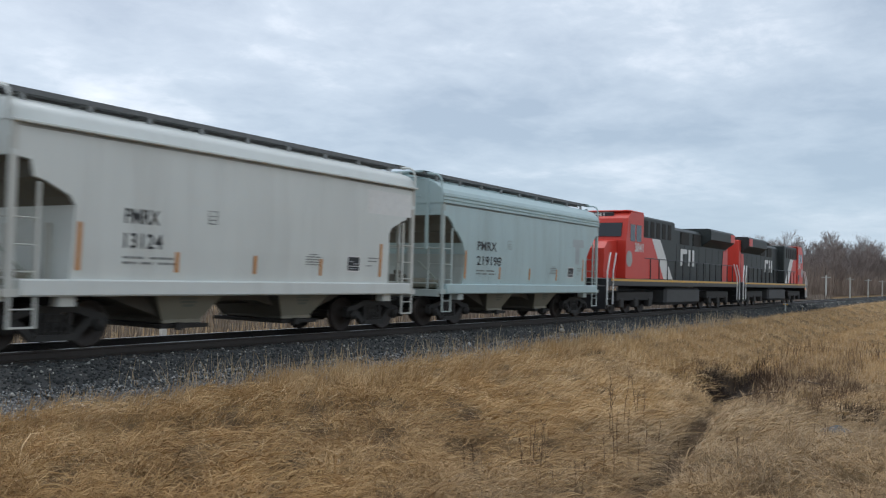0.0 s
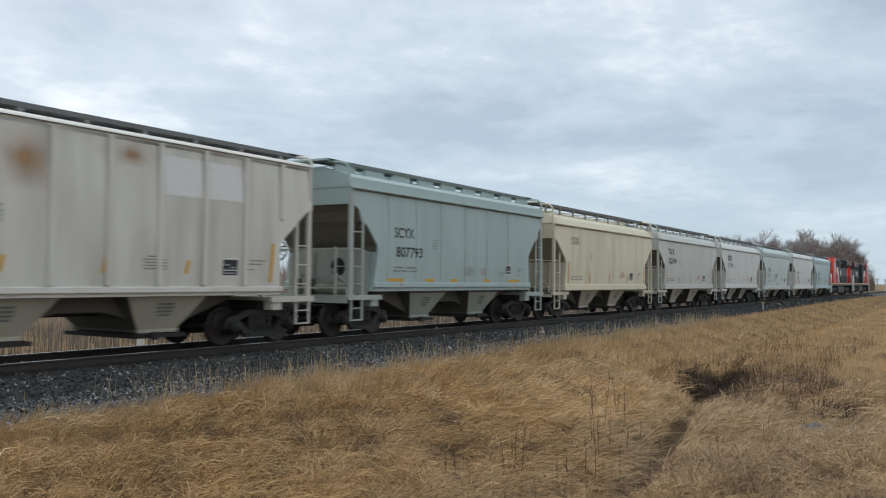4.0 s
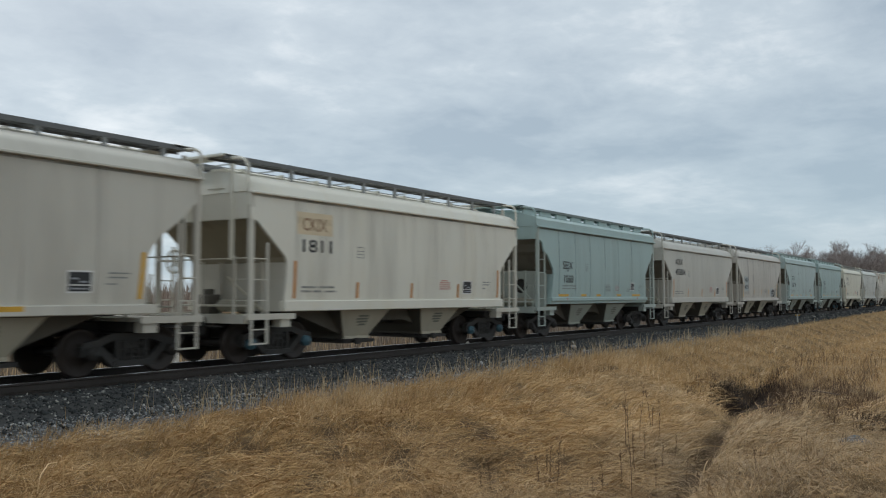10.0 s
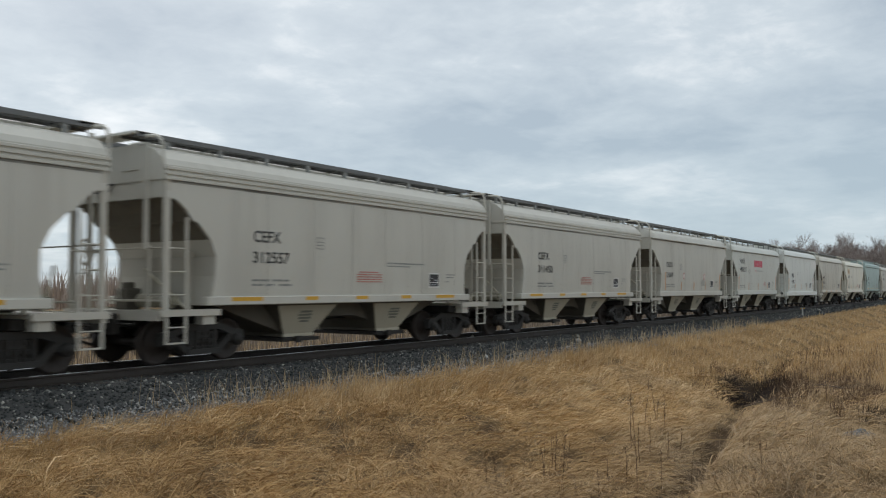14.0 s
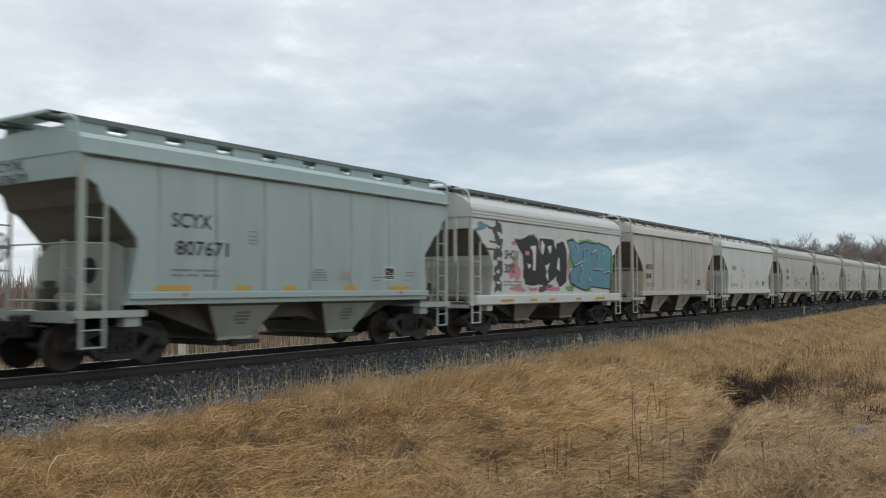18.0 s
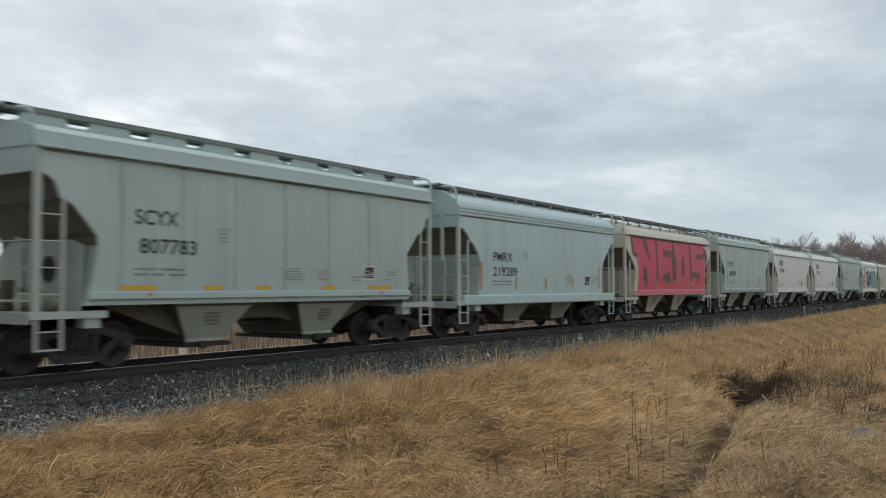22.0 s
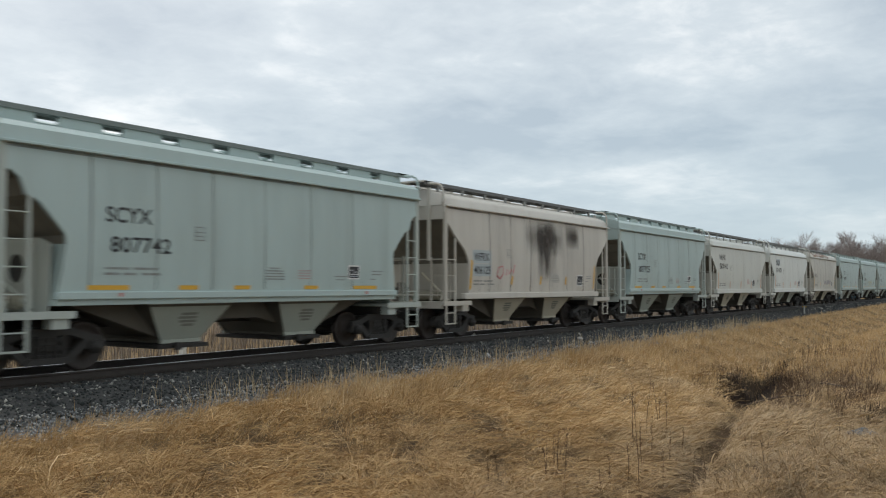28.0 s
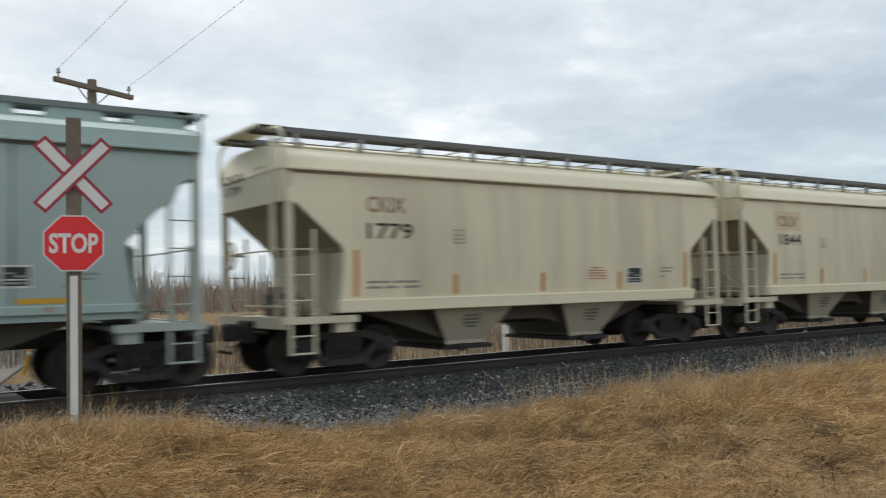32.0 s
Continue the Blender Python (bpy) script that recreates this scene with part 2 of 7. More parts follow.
def add_tube(bm, a, b, r, n=6, r2=None):
    a, b = Vector(a), Vector(b)
    d = (b - a).normalized()
    u = d.orthogonal().normalized()
    v = d.cross(u)
    r2 = r if r2 is None else r2
    ra = [bm.verts.new(a + (u * math.cos(k * math.tau / n) + v * math.sin(k * math.tau / n)) * r) for k in range(n)]
    rb = [bm.verts.new(b + (u * math.cos(k * math.tau / n) + v * math.sin(k * math.tau / n)) * r2) for k in range(n)]
    for k in range(n):
        bm.faces.new((ra[k], ra[(k + 1) % n], rb[(k + 1) % n], rb[k]))
    bm.faces.new(ra[::-1])
    bm.faces.new(rb)
    return bm


def add_prism(bm, pts, y0, y1, axis="y"):
    """Extrude a polygon in (x, z) between two y values (or (y, z) along x)."""
    if axis == "y":
        a = [bm.verts.new((p[0], y0, p[1])) for p in pts]
        b = [bm.verts.new((p[0], y1, p[1])) for p in pts]
    else:
        a = [bm.verts.new((y0, p[0], p[1])) for p in pts]
        b = [bm.verts.new((y1, p[0], p[1])) for p in pts]
    n = len(pts)
    bm.faces.new(a)
    bm.faces.new(b[::-1])
    for k in range(n):
        bm.faces.new((a[k], b[k], b[(k + 1) % n], a[(k + 1) % n]))
    bmesh.ops.recalc_face_normals(bm, faces=bm.faces)
    return bm


def lathe(profile, n=20, axis="y"):
    """Revolve (r, offset) points round the y axis."""
    bm = bmesh.new()
    rings = []
    for r, o in profile:
        rings.append([bm.verts.new((r * math.cos(k * math.tau / n), o, r * math.sin(k * math.tau / n))) for k in range(n)])
    for p, q in zip(rings, rings[1:]):
        for k in range(n):
            bm.faces.new((p[k], p[(k + 1) % n], q[(k + 1) % n], q[k]))
    bm.faces.new(rings[0][::-1])
    bm.faces.new(rings[-1])
    bmesh.ops.recalc_face_normals(bm, faces=bm.faces)
    return bm


def text_mesh(text, size, thicken=0.0):
    cu = bpy.data.curves.new("lettering", "FONT")
    cu.body, cu.size, cu.align_x, cu.offset = text, size, "LEFT", thicken
    cu.resolution_u = 3
    tmp = bpy.data.objects.new("lettering", cu)
    me = bpy.data.meshes.new_from_object(tmp)
    bpy.data.objects.remove(tmp)
    bpy.data.curves.remove(cu)
    return me


# ---- the train ----
HALF = 6.585        # half a hopper car's length over the couplers
WID = 1.6
# half length of the roof, height of the eaves, side sill (bottom, top)
GEO = {
    "S": dict(hb=5.82, eave=3.95, sill=(1.32, 1.46)),
    "T": dict(hb=5.98, eave=3.79, sill=(1.17, 1.41)),
    "C": dict(hb=6.0, eave=3.93, sill=(1.2, 1.38)),
    "P": dict(hb=5.82, eave=3.95, sill=(1.0, 1.3)),
    "W": dict(hb=5.85, eave=3.9, sill=(1.18, 1.36)),
    "R": dict(hb=5.85, eave=4.24, sill=(1.24, 1.36), flat=True),
    "D": dict(hb=6.02, eave=3.85, sill=(1.18, 1.4)),
}


def side_y(z):
    return WID - 0.05 * ((z - 2.6) / 1.35) ** 2


def on_side(me, x, z, width=None, stretch=1.0):
    """Lay a flat lettering mesh on the near side sheet, its lower left corner at (x, z)."""
    k = stretch
    if width:
        xs = [v.co.x for v in me.vertices]
        k = width / max(0.01, max(xs) - min(xs))
        x -= min(xs) * k
    for v in me.vertices:
        zz = z + v.co.y
        v.co = (x + v.co.x * k, -side_y(zz) - 0.007, zz)
    return me


def patch(x0, x1, z0, z1, lift=0.006, slant=0.0):
    """A thin painted or stuck-on rectangle that follows the side sheet."""
    bm = bmesh.new()
    n = max(1, int((z1 - z0) / 0.35))
    rows = []
    for k in range(n + 1):
        z = z0 + (z1 - z0) * k / n
        y = -side_y(z) - lift
        sh = slant * k / n
        rows.append((bm.verts.new((x0 + sh, y, z)), bm.verts.new((x1 + sh, y, z))))
    for (a, b), (c, d) in zip(rows, rows[1:]):
        bm.faces.new((a, b, d, c))
    return bm


# end profiles: height, and how far the shell stands in from the roof's end there
ENDS = {
    "step": [(1.22, 1.02), (1.6, 1.1), (2.3, 1.2), (2.45, 1.18), (2.95, 0.72), (3.03, 0.6), (3.08, 0.46), (3.35, 0.36), (3.46, 0.2), (3.5, 0.01)],
    "slant": [(1.17, 1.05), (1.9, 1.12), (2.28, 1.13), (2.4, 1.08), (3.15, 0.2), (3.2, 0.01)],
    "arch": [(1.2, 1.18), (1.8, 1.27), (2.2, 1.27), (2.55, 1.1), (2.85, 0.8), (2.9, 0.66), (3.1, 0.5), (3.28, 0.26), (3.32, 0.01)],
    "round": [(1.18, 1.28), (1.6, 1.28), (2.25, 1.27), (2.45, 1.17), (2.66, 1.0), (3.03, 0.5), (3.3, 0.22), (3.5, 0.01)],
    "square": [(1.25, 1.16), (2.62, 1.2), (2.76, 1.1), (2.98, 0.62), (3.03, 0.42), (3.3, 0.36), (3.36, 0.01)],
}


def make_body(g, kind):
    prof = [(z, g["hb"] - i) for z, i in ENDS[kind]] + [(g["eave"], g["hb"])]
    zs, xs = [], []
    for (z0, x0), (z1, x1) in zip(prof, prof[1:]):
        for k in range(2):
            zs.append(z0 + (z1 - z0) * k / 2)
            xs.append(x0 + (x1 - x0) * k / 2)
    zs.append(prof[-1][0])
    xs.append(prof[-1][1])
    bm = bmesh.new()
    rings = []
    nx = 10
    for z, xm in zip(zs, xs):
        y = side_y(z)
        ring = [bm.verts.new((-xm + 2 * xm * k / nx, -y, z)) for k in range(nx + 1)]
        ring += [bm.verts.new((xm - 2 * xm * k / nx, y, z)) for k in range(nx + 1)]
        rings.append(ring)
    n = len(rings[0])
    for p, q in zip(rings, rings[1:]):
        for k in range(n):
            bm.faces.new((p[k], p[(k + 1) % n], q[(k + 1) % n], q[k]))
    bm.faces.new(rings[0][::-1])
    bm.faces.new(rings[-1])
    return bm


def make_roof(g, grooves, fascia=False):
    """The arched roof over the eaves, with stepped shoulder ribs on some cars."""
    bm = bmesh.new()
    e, hb = g["eave"], g["hb"]
    if grooves:
        z, half = e - 0.27, []
        for k in range(3):
            half += [(1.61, z), (1.61, z + 0.05), (1.575, z + 0.065), (1.575, z + 0.09)]
            z += 0.1
        half += [(1.5, e + 0.14), (1.3, e + 0.31), (1.0, e + 0.42), (0.55, e + 0.48)]
    elif g.get("flat"):
        half = [(1.6, e), (1.58, e + 0.03), (1.35, e + 0.12), (0.6, e + 0.2)]
    elif fascia:
        half = [(1.575, e), (1.57, e + 0.02), (1.545, e + 0.25), (1.42, e + 0.34), (1.05, e + 0.44), (0.6, e + 0.5)]
    else:
        half = [(1.565, e), (1.55, e + 0.02), (1.5, e + 0.18), (1.36, e + 0.31), (1.05, e + 0.43), (0.6, e + 0.5)]
    prof = [(-y, z) for y, z in half] + [(y, z) for y, z in half[::-1]]
    xs = [-hb - 0.02 + 2 * (hb + 0.02) * k / 12 for k in range(13)]
    rings = [[bm.verts.new((x, y, z)) for y, z in prof] for x in xs]
    for p, q in zip(rings, rings[1:]):
        for k in range(len(prof) - 1):
            bm.faces.new((p[k], p[k + 1], q[k + 1], q[k]))
    bm.faces.new(rings[0])
    bm.faces.new(rings[-1][::-1])
    bmesh.ops.recalc_face_normals(bm, faces=bm.faces)
    return bm


def make_hopper(x, deep):
    """One discharge bay: a tapering trough below the side sill."""
    bm = bmesh.new()
    rings = []
    for z, hx, hy in ((1.32, 1.13, 1.40), (1.2, 1.05, 1.39), (deep + 0.06, 0.45, 0.98), (deep, 0.45, 0.98)):
        rings.append([bm.verts.new((x + sx * hx, sy * hy, z)) for sx, sy in ((-1, -1), (1, -1), (1, 1), (-1, 1))])
    for p, q in zip(rings, rings[1:]):
        for k in range(4):
            bm.faces.new((p[k], q[k], q[(k + 1) % 4], p[(k + 1) % 4]))
    bm.faces.new(rings[0])
    bm.faces.new(rings[-1][::-1])
    bmesh.ops.recalc_face_normals(bm, faces=bm.faces)
    return bm


def make_bay_side(x, sy, deep):
    """The outer plate of a discharge bay, with a turned lower lip and edge ribs."""
    bm = bmesh.new()
    for lift, th in ((0.0, 0.025),):
        a = []
        for off in (0.012, 0.012 + th):
            a.append([bm.verts.new((x + dx, sy * (hy + off), z)) for dx, hy, z in ((-1.1, 1.40, 1.30), (1.1, 1.40, 1.30), (0.47, 0.98, deep + 0.04), (-0.47, 0.98, deep + 0.04))])
        bm.faces.new(a[0][::-1])
        bm.faces.new(a[1])
        for k in range(4):
            bm.faces.new((a[0][k], a[0][(k + 1) % 4], a[1][(k + 1) % 4], a[1][k]))
    add_box(bm, x - 0.5, x + 0.5, sy * 1.03 - 0.03, sy * 1.03 + 0.03, deep, deep + 0.07)
    bmesh.ops.recalc_face_normals(bm, faces=bm.faces)
    return bm


def make_bay_stencil(x, deep):
    """Worn unreadable stencil on a bay's plate."""
    bm = bmesh.new()
    for k, (dx, w) in enumerate(((-0.2, 0.4), (-0.24, 0.46), (-0.2, 0.42), (-0.12, 0.3))):
        z = 0.98 - 0.075 * k
        vs = []
        for xx, zz in ((dx, z), (dx + w, z), (dx + w, z + 0.05), (dx, z + 0.05)):
            t = (1.30 - zz) / (1.30 - deep - 0.04)
            vs.append(bm.verts.new((x + xx, -(1.40 - 0.42 * t + 0.046), zz)))
        bm.faces.new(vs)
    return bm


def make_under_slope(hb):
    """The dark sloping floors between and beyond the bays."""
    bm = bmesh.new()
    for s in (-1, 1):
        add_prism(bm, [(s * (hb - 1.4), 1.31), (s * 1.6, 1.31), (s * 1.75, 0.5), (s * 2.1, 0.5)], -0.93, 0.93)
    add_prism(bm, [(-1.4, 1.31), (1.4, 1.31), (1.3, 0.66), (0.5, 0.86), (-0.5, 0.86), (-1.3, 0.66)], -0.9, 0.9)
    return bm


def make_end_sheet(g, sx, kind):
    """Upright dusty sheet under the end slope, just proud of the shell, with stiffeners and a top lip."""
    bm = bmesh.new()
    hb = g["hb"]
    prof = [(z, hb - i) for z, i in ENDS[kind] if z <= 2.36]
    rows = []
    for z, x in prof:
        y = side_y(z) - 0.035
        rows.append([bm.verts.new((sx * (x + d), yy, z)) for d, yy in ((0.002, -y), (0.016, -y + 0.05), (0.016, y - 0.05), (0.002, y))])
    for p, q in zip(rows, rows[1:]):
        for k in range(3):
            bm.faces.new((p[k], p[k + 1], q[k + 1], q[k]))
    bmesh.ops.recalc_face_normals(bm, faces=bm.faces)
    return bm


def make_stiffener():
    return box(-0.045, 0.045, -0.03, 0.03, 1.1, 2.3, 0.008)


def make_end_pipes(hb, sx):
    """The brake pipe at the car's end."""
    bm = bmesh.new()
    x = sx * (hb - 0.35)
    add_tube(bm, (x, -1.2, 1.3), (x, 1.2, 1.3), 0.025, 6)
    add_tube(bm, (x, -1.2, 1.31), (x, -1.2, 1.08), 0.025, 6)
    add_tube(bm, (x, 0.3, 1.29), (x, 0.3, 2.3), 0.022, 6)
    return bm


def make_brake_rod(hb, sx):
    return add_tube(bmesh.new(), (sx * (hb - 0.9), -1.1, 1.15), (sx * (hb - 0.35), -0.5, 1.95), 0.03, 6)


def make_gate(x, deep):
    bm = bmesh.new()
    add_box(bm, x - 0.62, x + 0.62, -1.15, 1.15, deep - 0.1, deep - 0.02)
    add_tube(bm, (x - 0.3, -1.3, deep - 0.05), (x - 0.3, 1.3, deep - 0.05), 0.035)
    add_box(bm, x - 0.38, x - 0.22, -1.36, -1.28, deep - 0.12, deep + 0.03)
    return bm


def make_ladder(hb, sx, sy, low):
    """Inner stile and rungs up to the corner post."""
    bm = bmesh.new()
    xa, xb, y = sx * (hb - 0.07), sx * (hb - 0.53), sy * 1.57
    add_box(bm, xb - 0.032, xb + 0.032, y - 0.022, y + 0.022, 1.1, low, 0.006)
    for k in range(int((low - 1.3) / 0.45)):
        z = 1.42 + k * 0.455
        add_tube(bm, (xa, y, z), (xb, y, z), 0.014, 5)
    return bm


def make_stirrup(hb, sx, sy):
    """The step that hangs under the platform's corner."""
    bm = bmesh.new()
    xa, xb, y = sx * (hb - 0.07), sx * (hb - 0.53), sy * 1.57
    for x in (xa, xb):
        add_box(bm, x - 0.03, x + 0.03, y - 0.014, y + 0.014, 0.46, 1.08)
    for z, t in ((0.48, 0.016), (0.79, 0.012)):
        add_box(bm, min(xa, xb), max(xa, xb), y - 0.03, y + 0.02, z - t, z + t)
    return bm


def make_post(g, sx, sy):
    bm = bmesh.new()
    x, y = sx * (g["hb"] - 0.07), sy * 1.53
    add_box(bm, x - 0.065, x + 0.065, y - 0.05, y + 0.05, 1.1, g["eave"] + 0.02, 0.012)
    return bm


def make_end_column(hb, sx, sy):
    bm = bmesh.new()
    x, y = sx * (hb + 0.015), sy * 1.02
    add_box(bm, x - 0.035, x + 0.035, y - 0.05, y + 0.05, 2.3, 4.42, 0.01)
    add_tube(bm, (sx * (hb + 0.03), -0.75, 3.9), (sx * (hb + 0.03), -0.3, 3.9), 0.014, 5)
    add_tube(bm, (sx * (hb + 0.03), -0.75, 3.9), (sx * hb, -0.75, 3.84), 0.014, 5)
    add_tube(bm, (sx * (hb + 0.03), -0.3, 3.9), (sx * hb, -0.3, 3.84), 0.014, 5)
    return bm


def make_platform(hb, sx):
    bm = bmesh.new()
    xa, xb = sorted((sx * (hb - 1.4), sx * (hb + 0.08)))
    add_box(bm, xa, xb, -1.56, 1.56, 1.03, 1.1)
    xs = sx * (hb + 0.02)
    add_box(bm, xs - 0.06, xs + 0.06, -1.5, 1.5, 0.92, 1.12)
    xm = sx * (hb - 1.15)
    for sy in (-1, 1):
        ya, yb = sorted((sy * 1.56, sy * 1.6))
        add_box(bm, xa, xb, ya, yb, 1.0, 1.13)
        add_box(bm, xm - 0.16, xm + 0.16, sy * 1.42 - 0.12, sy * 1.42 + 0.12, 0.82, 1.02)
    return bm


def make_handrail(hb, sx):
    bm = bmesh.new()
    for z in (2.335,):
        add_tube(bm, (sx * hb, -1.5, z), (sx * hb, 1.5, z), 0.016, 5)
    return bm


def make_holed_sheet(hb, sx):
    """Upright cross sheet under the end slope with a round opening."""
    bm = bmesh.new()
    n = 24
    y0, y1, z0, z1, cy, cz, r = -1.4, 1.4, 1.1, 2.4, -0.37, 1.87, 0.26
    loops = []
    for x in (sx * (hb - 1.0), sx * (hb - 1.03)):
        inner, outer = [], []
        for k in range(n):
            a = (k + 0.5) * math.tau / n
            c, s = math.cos(a), math.sin(a)
            t = min((y1 - cy if c > 0 else cy - y0) / max(1e-6, abs(c)), (z1 - cz if s > 0 else cz - z0) / max(1e-6, abs(s)))
            inner.append(bm.verts.new((x, cy + r * c, cz + r * s)))
            outer.append(bm.verts.new((x, cy + t * c, cz + t * s)))
        for k in range(n):
            bm.faces.new((inner[k], inner[(k + 1) % n], outer[(k + 1) % n], outer[k]))
        loops.append((inner, outer))
    for p, q in zip(loops[0], loops[1]):
        for k in range(n):
            bm.faces.new((p[k], p[(k + 1) % n], q[(k + 1) % n], q[k]))
    bmesh.ops.recalc_face_normals(bm, faces=bm.faces)
    return bm


def make_end_ladder(hb, sx):
    """Rungs on the car's end beside the near corner post."""
    bm = bmesh.new()
    x = sx * (hb - 0.03)
    add_box(bm, x - 0.025, x + 0.025, -1.09, -1.04, 1.1, 2.4)
    for k in range(2):
        z = 1.42 + k * 0.455
        add_tube(bm, (x, -1.55, z), (x, -1.06, z), 0.014, 5)
    return bm


def make_reservoir(hb, sx):
    bm = bmesh.new()
    add_tube(bm, (sx * (hb - 0.75), -0.9, 1.3), (sx * (hb - 0.75), 0.1, 1.3), 0.15, 12)
    add_tube(bm, (sx * (hb - 0.75), -0.98, 1.3), (sx * (hb - 0.75), 0.18, 1.3), 0.1, 10)
    return bm


def make_valve(hb, sx):
    bm = bmesh.new()
    xm = sx * (hb - 0.75)
    add_box(bm, xm - 0.2, xm + 0.2, 0.35, 0.75, 1.1, 1.55, 0.03)
    add_box(bm, xm - 0.1, xm + 0.1, 0.45, 0.65, 1.5, 1.68, 0.02)
    return bm


def make_brake_wheel(hb):
    bm = lathe([(0.27, -0.02), (0.29, 0.0), (0.27, 0.02), (0.24, 0.02), (0.24, -0.02)], 16)
    bmesh.ops.delete(bm, geom=[f for f in bm.faces if len(f.verts) > 4], context="FACES_ONLY")
    for k in range(4):
        a = k * math.pi / 4
        add_tube(bm, (-0.25 * math.cos(a), 0, -0.25 * math.sin(a)), (0.25 * math.cos(a), 0, 0.25 * math.sin(a)), 0.014, 4)
    bmesh.ops.transform(bm, matrix=pose(-hb - 0.12, 0.75, 2.3, 0, 0, 90), verts=bm.verts)
    add_tube(bm, (-hb - 0.12, 0.75, 2.3), (-hb + 0.12, 0.75, 2.3), 0.03, 6)
    return bm


def make_coupler(hb, sx):
    bm = bmesh.new()

    def bx(a, b, *rest):
        add_box(bm, min(sx * a, sx * b), max(sx * a, sx * b), *rest)

    bx(hb, HALF - 0.2, -0.09, 0.09, 0.74, 0.94)
    bx(HALF - 0.26, HALF, -0.17, 0.13, 0.68, 1.0, 0.04)
    bx(hb + 0.02, hb + 0.2, -0.3, 0.3, 0.62, 1.05, 0.03)
    add_tube(bm, (sx * (hb + 0.1), 0.3, 0.7), (sx * (HALF - 0.3), 0.26, 0.42), 0.03, 6)
    add_tube(bm, (sx * (HALF - 0.3), 0.26, 0.42), (sx * HALF, 0.2, 0.5), 0.03, 6)
    add_tube(bm, (sx * (hb + 0.15), -0.9, 0.85), (sx * (hb + 0.15), 0.9, 0.85), 0.02, 6)
    return bm


def make_walkway(hb, y0, y1, zw):
    """A grating walkway: two edge bars and cross slats."""
    bm = bmesh.new()
    add_box(bm, -hb - 0.25, hb + 0.25, y0, y0 + 0.03, zw - 0.035, zw + 0.06)
    add_box(bm, -hb - 0.25, hb + 0.25, y1 - 0.03, y1, zw - 0.035, zw + 0.06)
    n = 60
    for k in range(n):
        x = -hb - 0.25 + (2 * hb + 0.5) * (k + 0.5) / n
        add_box(bm, x - 0.075, x + 0.075, y0 + 0.03, y1 - 0.03, zw + 0.015, zw + 0.045)
    return bm


def make_crosswalk(hb, sx, zw):
    bm = bmesh.new()
    add_box(bm, min(sx * (hb - 0.25), sx * (hb + 0.3)), max(sx * (hb - 0.25), sx * (hb + 0.3)), -1.02, 1.02, zw + 0.02, zw + 0.07)
    return bm


def make_grab_iron(g, sx, sy, zw):
    """The bent pipe that carries on from the corner post over the roof's end to the crosswalk."""
    bm = bmesh.new()
    hb, e = g["hb"], g["eave"]
    top = zw - 0.03
    pts = [(hb - 0.02, 1.53, e - 0.15), (hb + 0.03, 1.53, e + 0.12), (hb + 0.03, 1.52, top - 0.2), (hb + 0.03, 1.46, top - 0.07), (hb + 0.03, 1.34, top), (hb + 0.05, 0.92, top + 0.03)]
    for a, b in zip(pts, pts[1:]):
        add_tube(bm, (sx * a[0], sy * a[1], a[2]), (sx * b[0], sy * b[1], b[2]), 0.033, 8)
    return bm


def make_bracket(kind, e, zw):
    bm = bmesh.new()
    for sy in (-1, 1):
        if kind == "box":
            add_prism(bm, [(-0.5, e + 0.33), (0.5, e + 0.33), (0.41, zw), (-0.41, zw)], sy * 0.95 - 0.03, sy * 0.95 + 0.03)
        else:
            add_box(bm, -0.045, 0.045, sy * 0.98 - 0.03, sy * 0.98 + 0.03, e + 0.33, zw)
    add_box(bm, -0.02, 0.02, -0.97, 0.97, zw - 0.035, zw - 0.012)
    return bm


def make_hatch(hb, e):
    bm = bmesh.new()
    add_prism(bm, [(-0.38, e + 0.44), (0.38, e + 0.44), (0.36, e + 0.6), (0.2, e + 0.66), (-0.2, e + 0.66), (-0.36, e + 0.6)], -hb + 0.5, hb - 0.5, "x")
    for k in range(9):
        x = (-hb + 0.9) * (1 - k / 4)
        add_box(bm, x - 0.03, x + 0.03, -0.42, 0.42, e + 0.46, e + 0.675)
    return bm


def make_sill(g, sy, deep):
    bm = bmesh.new()
    z0, z1 = g["sill"]
    hb = g["hb"]
    if deep:
        ya, yb = sorted((sy * 1.4, sy * 1.66))
        add_box(bm, -hb + 0.22, hb - 0.22, ya, yb, z0, z1, 0.03)
    else:
        ya, yb = sorted((sy * 1.45, sy * 1.625))
        add_box(bm, -hb + 1.03, hb - 1.03, ya, yb, z0, z1, 0.015)
    return bm


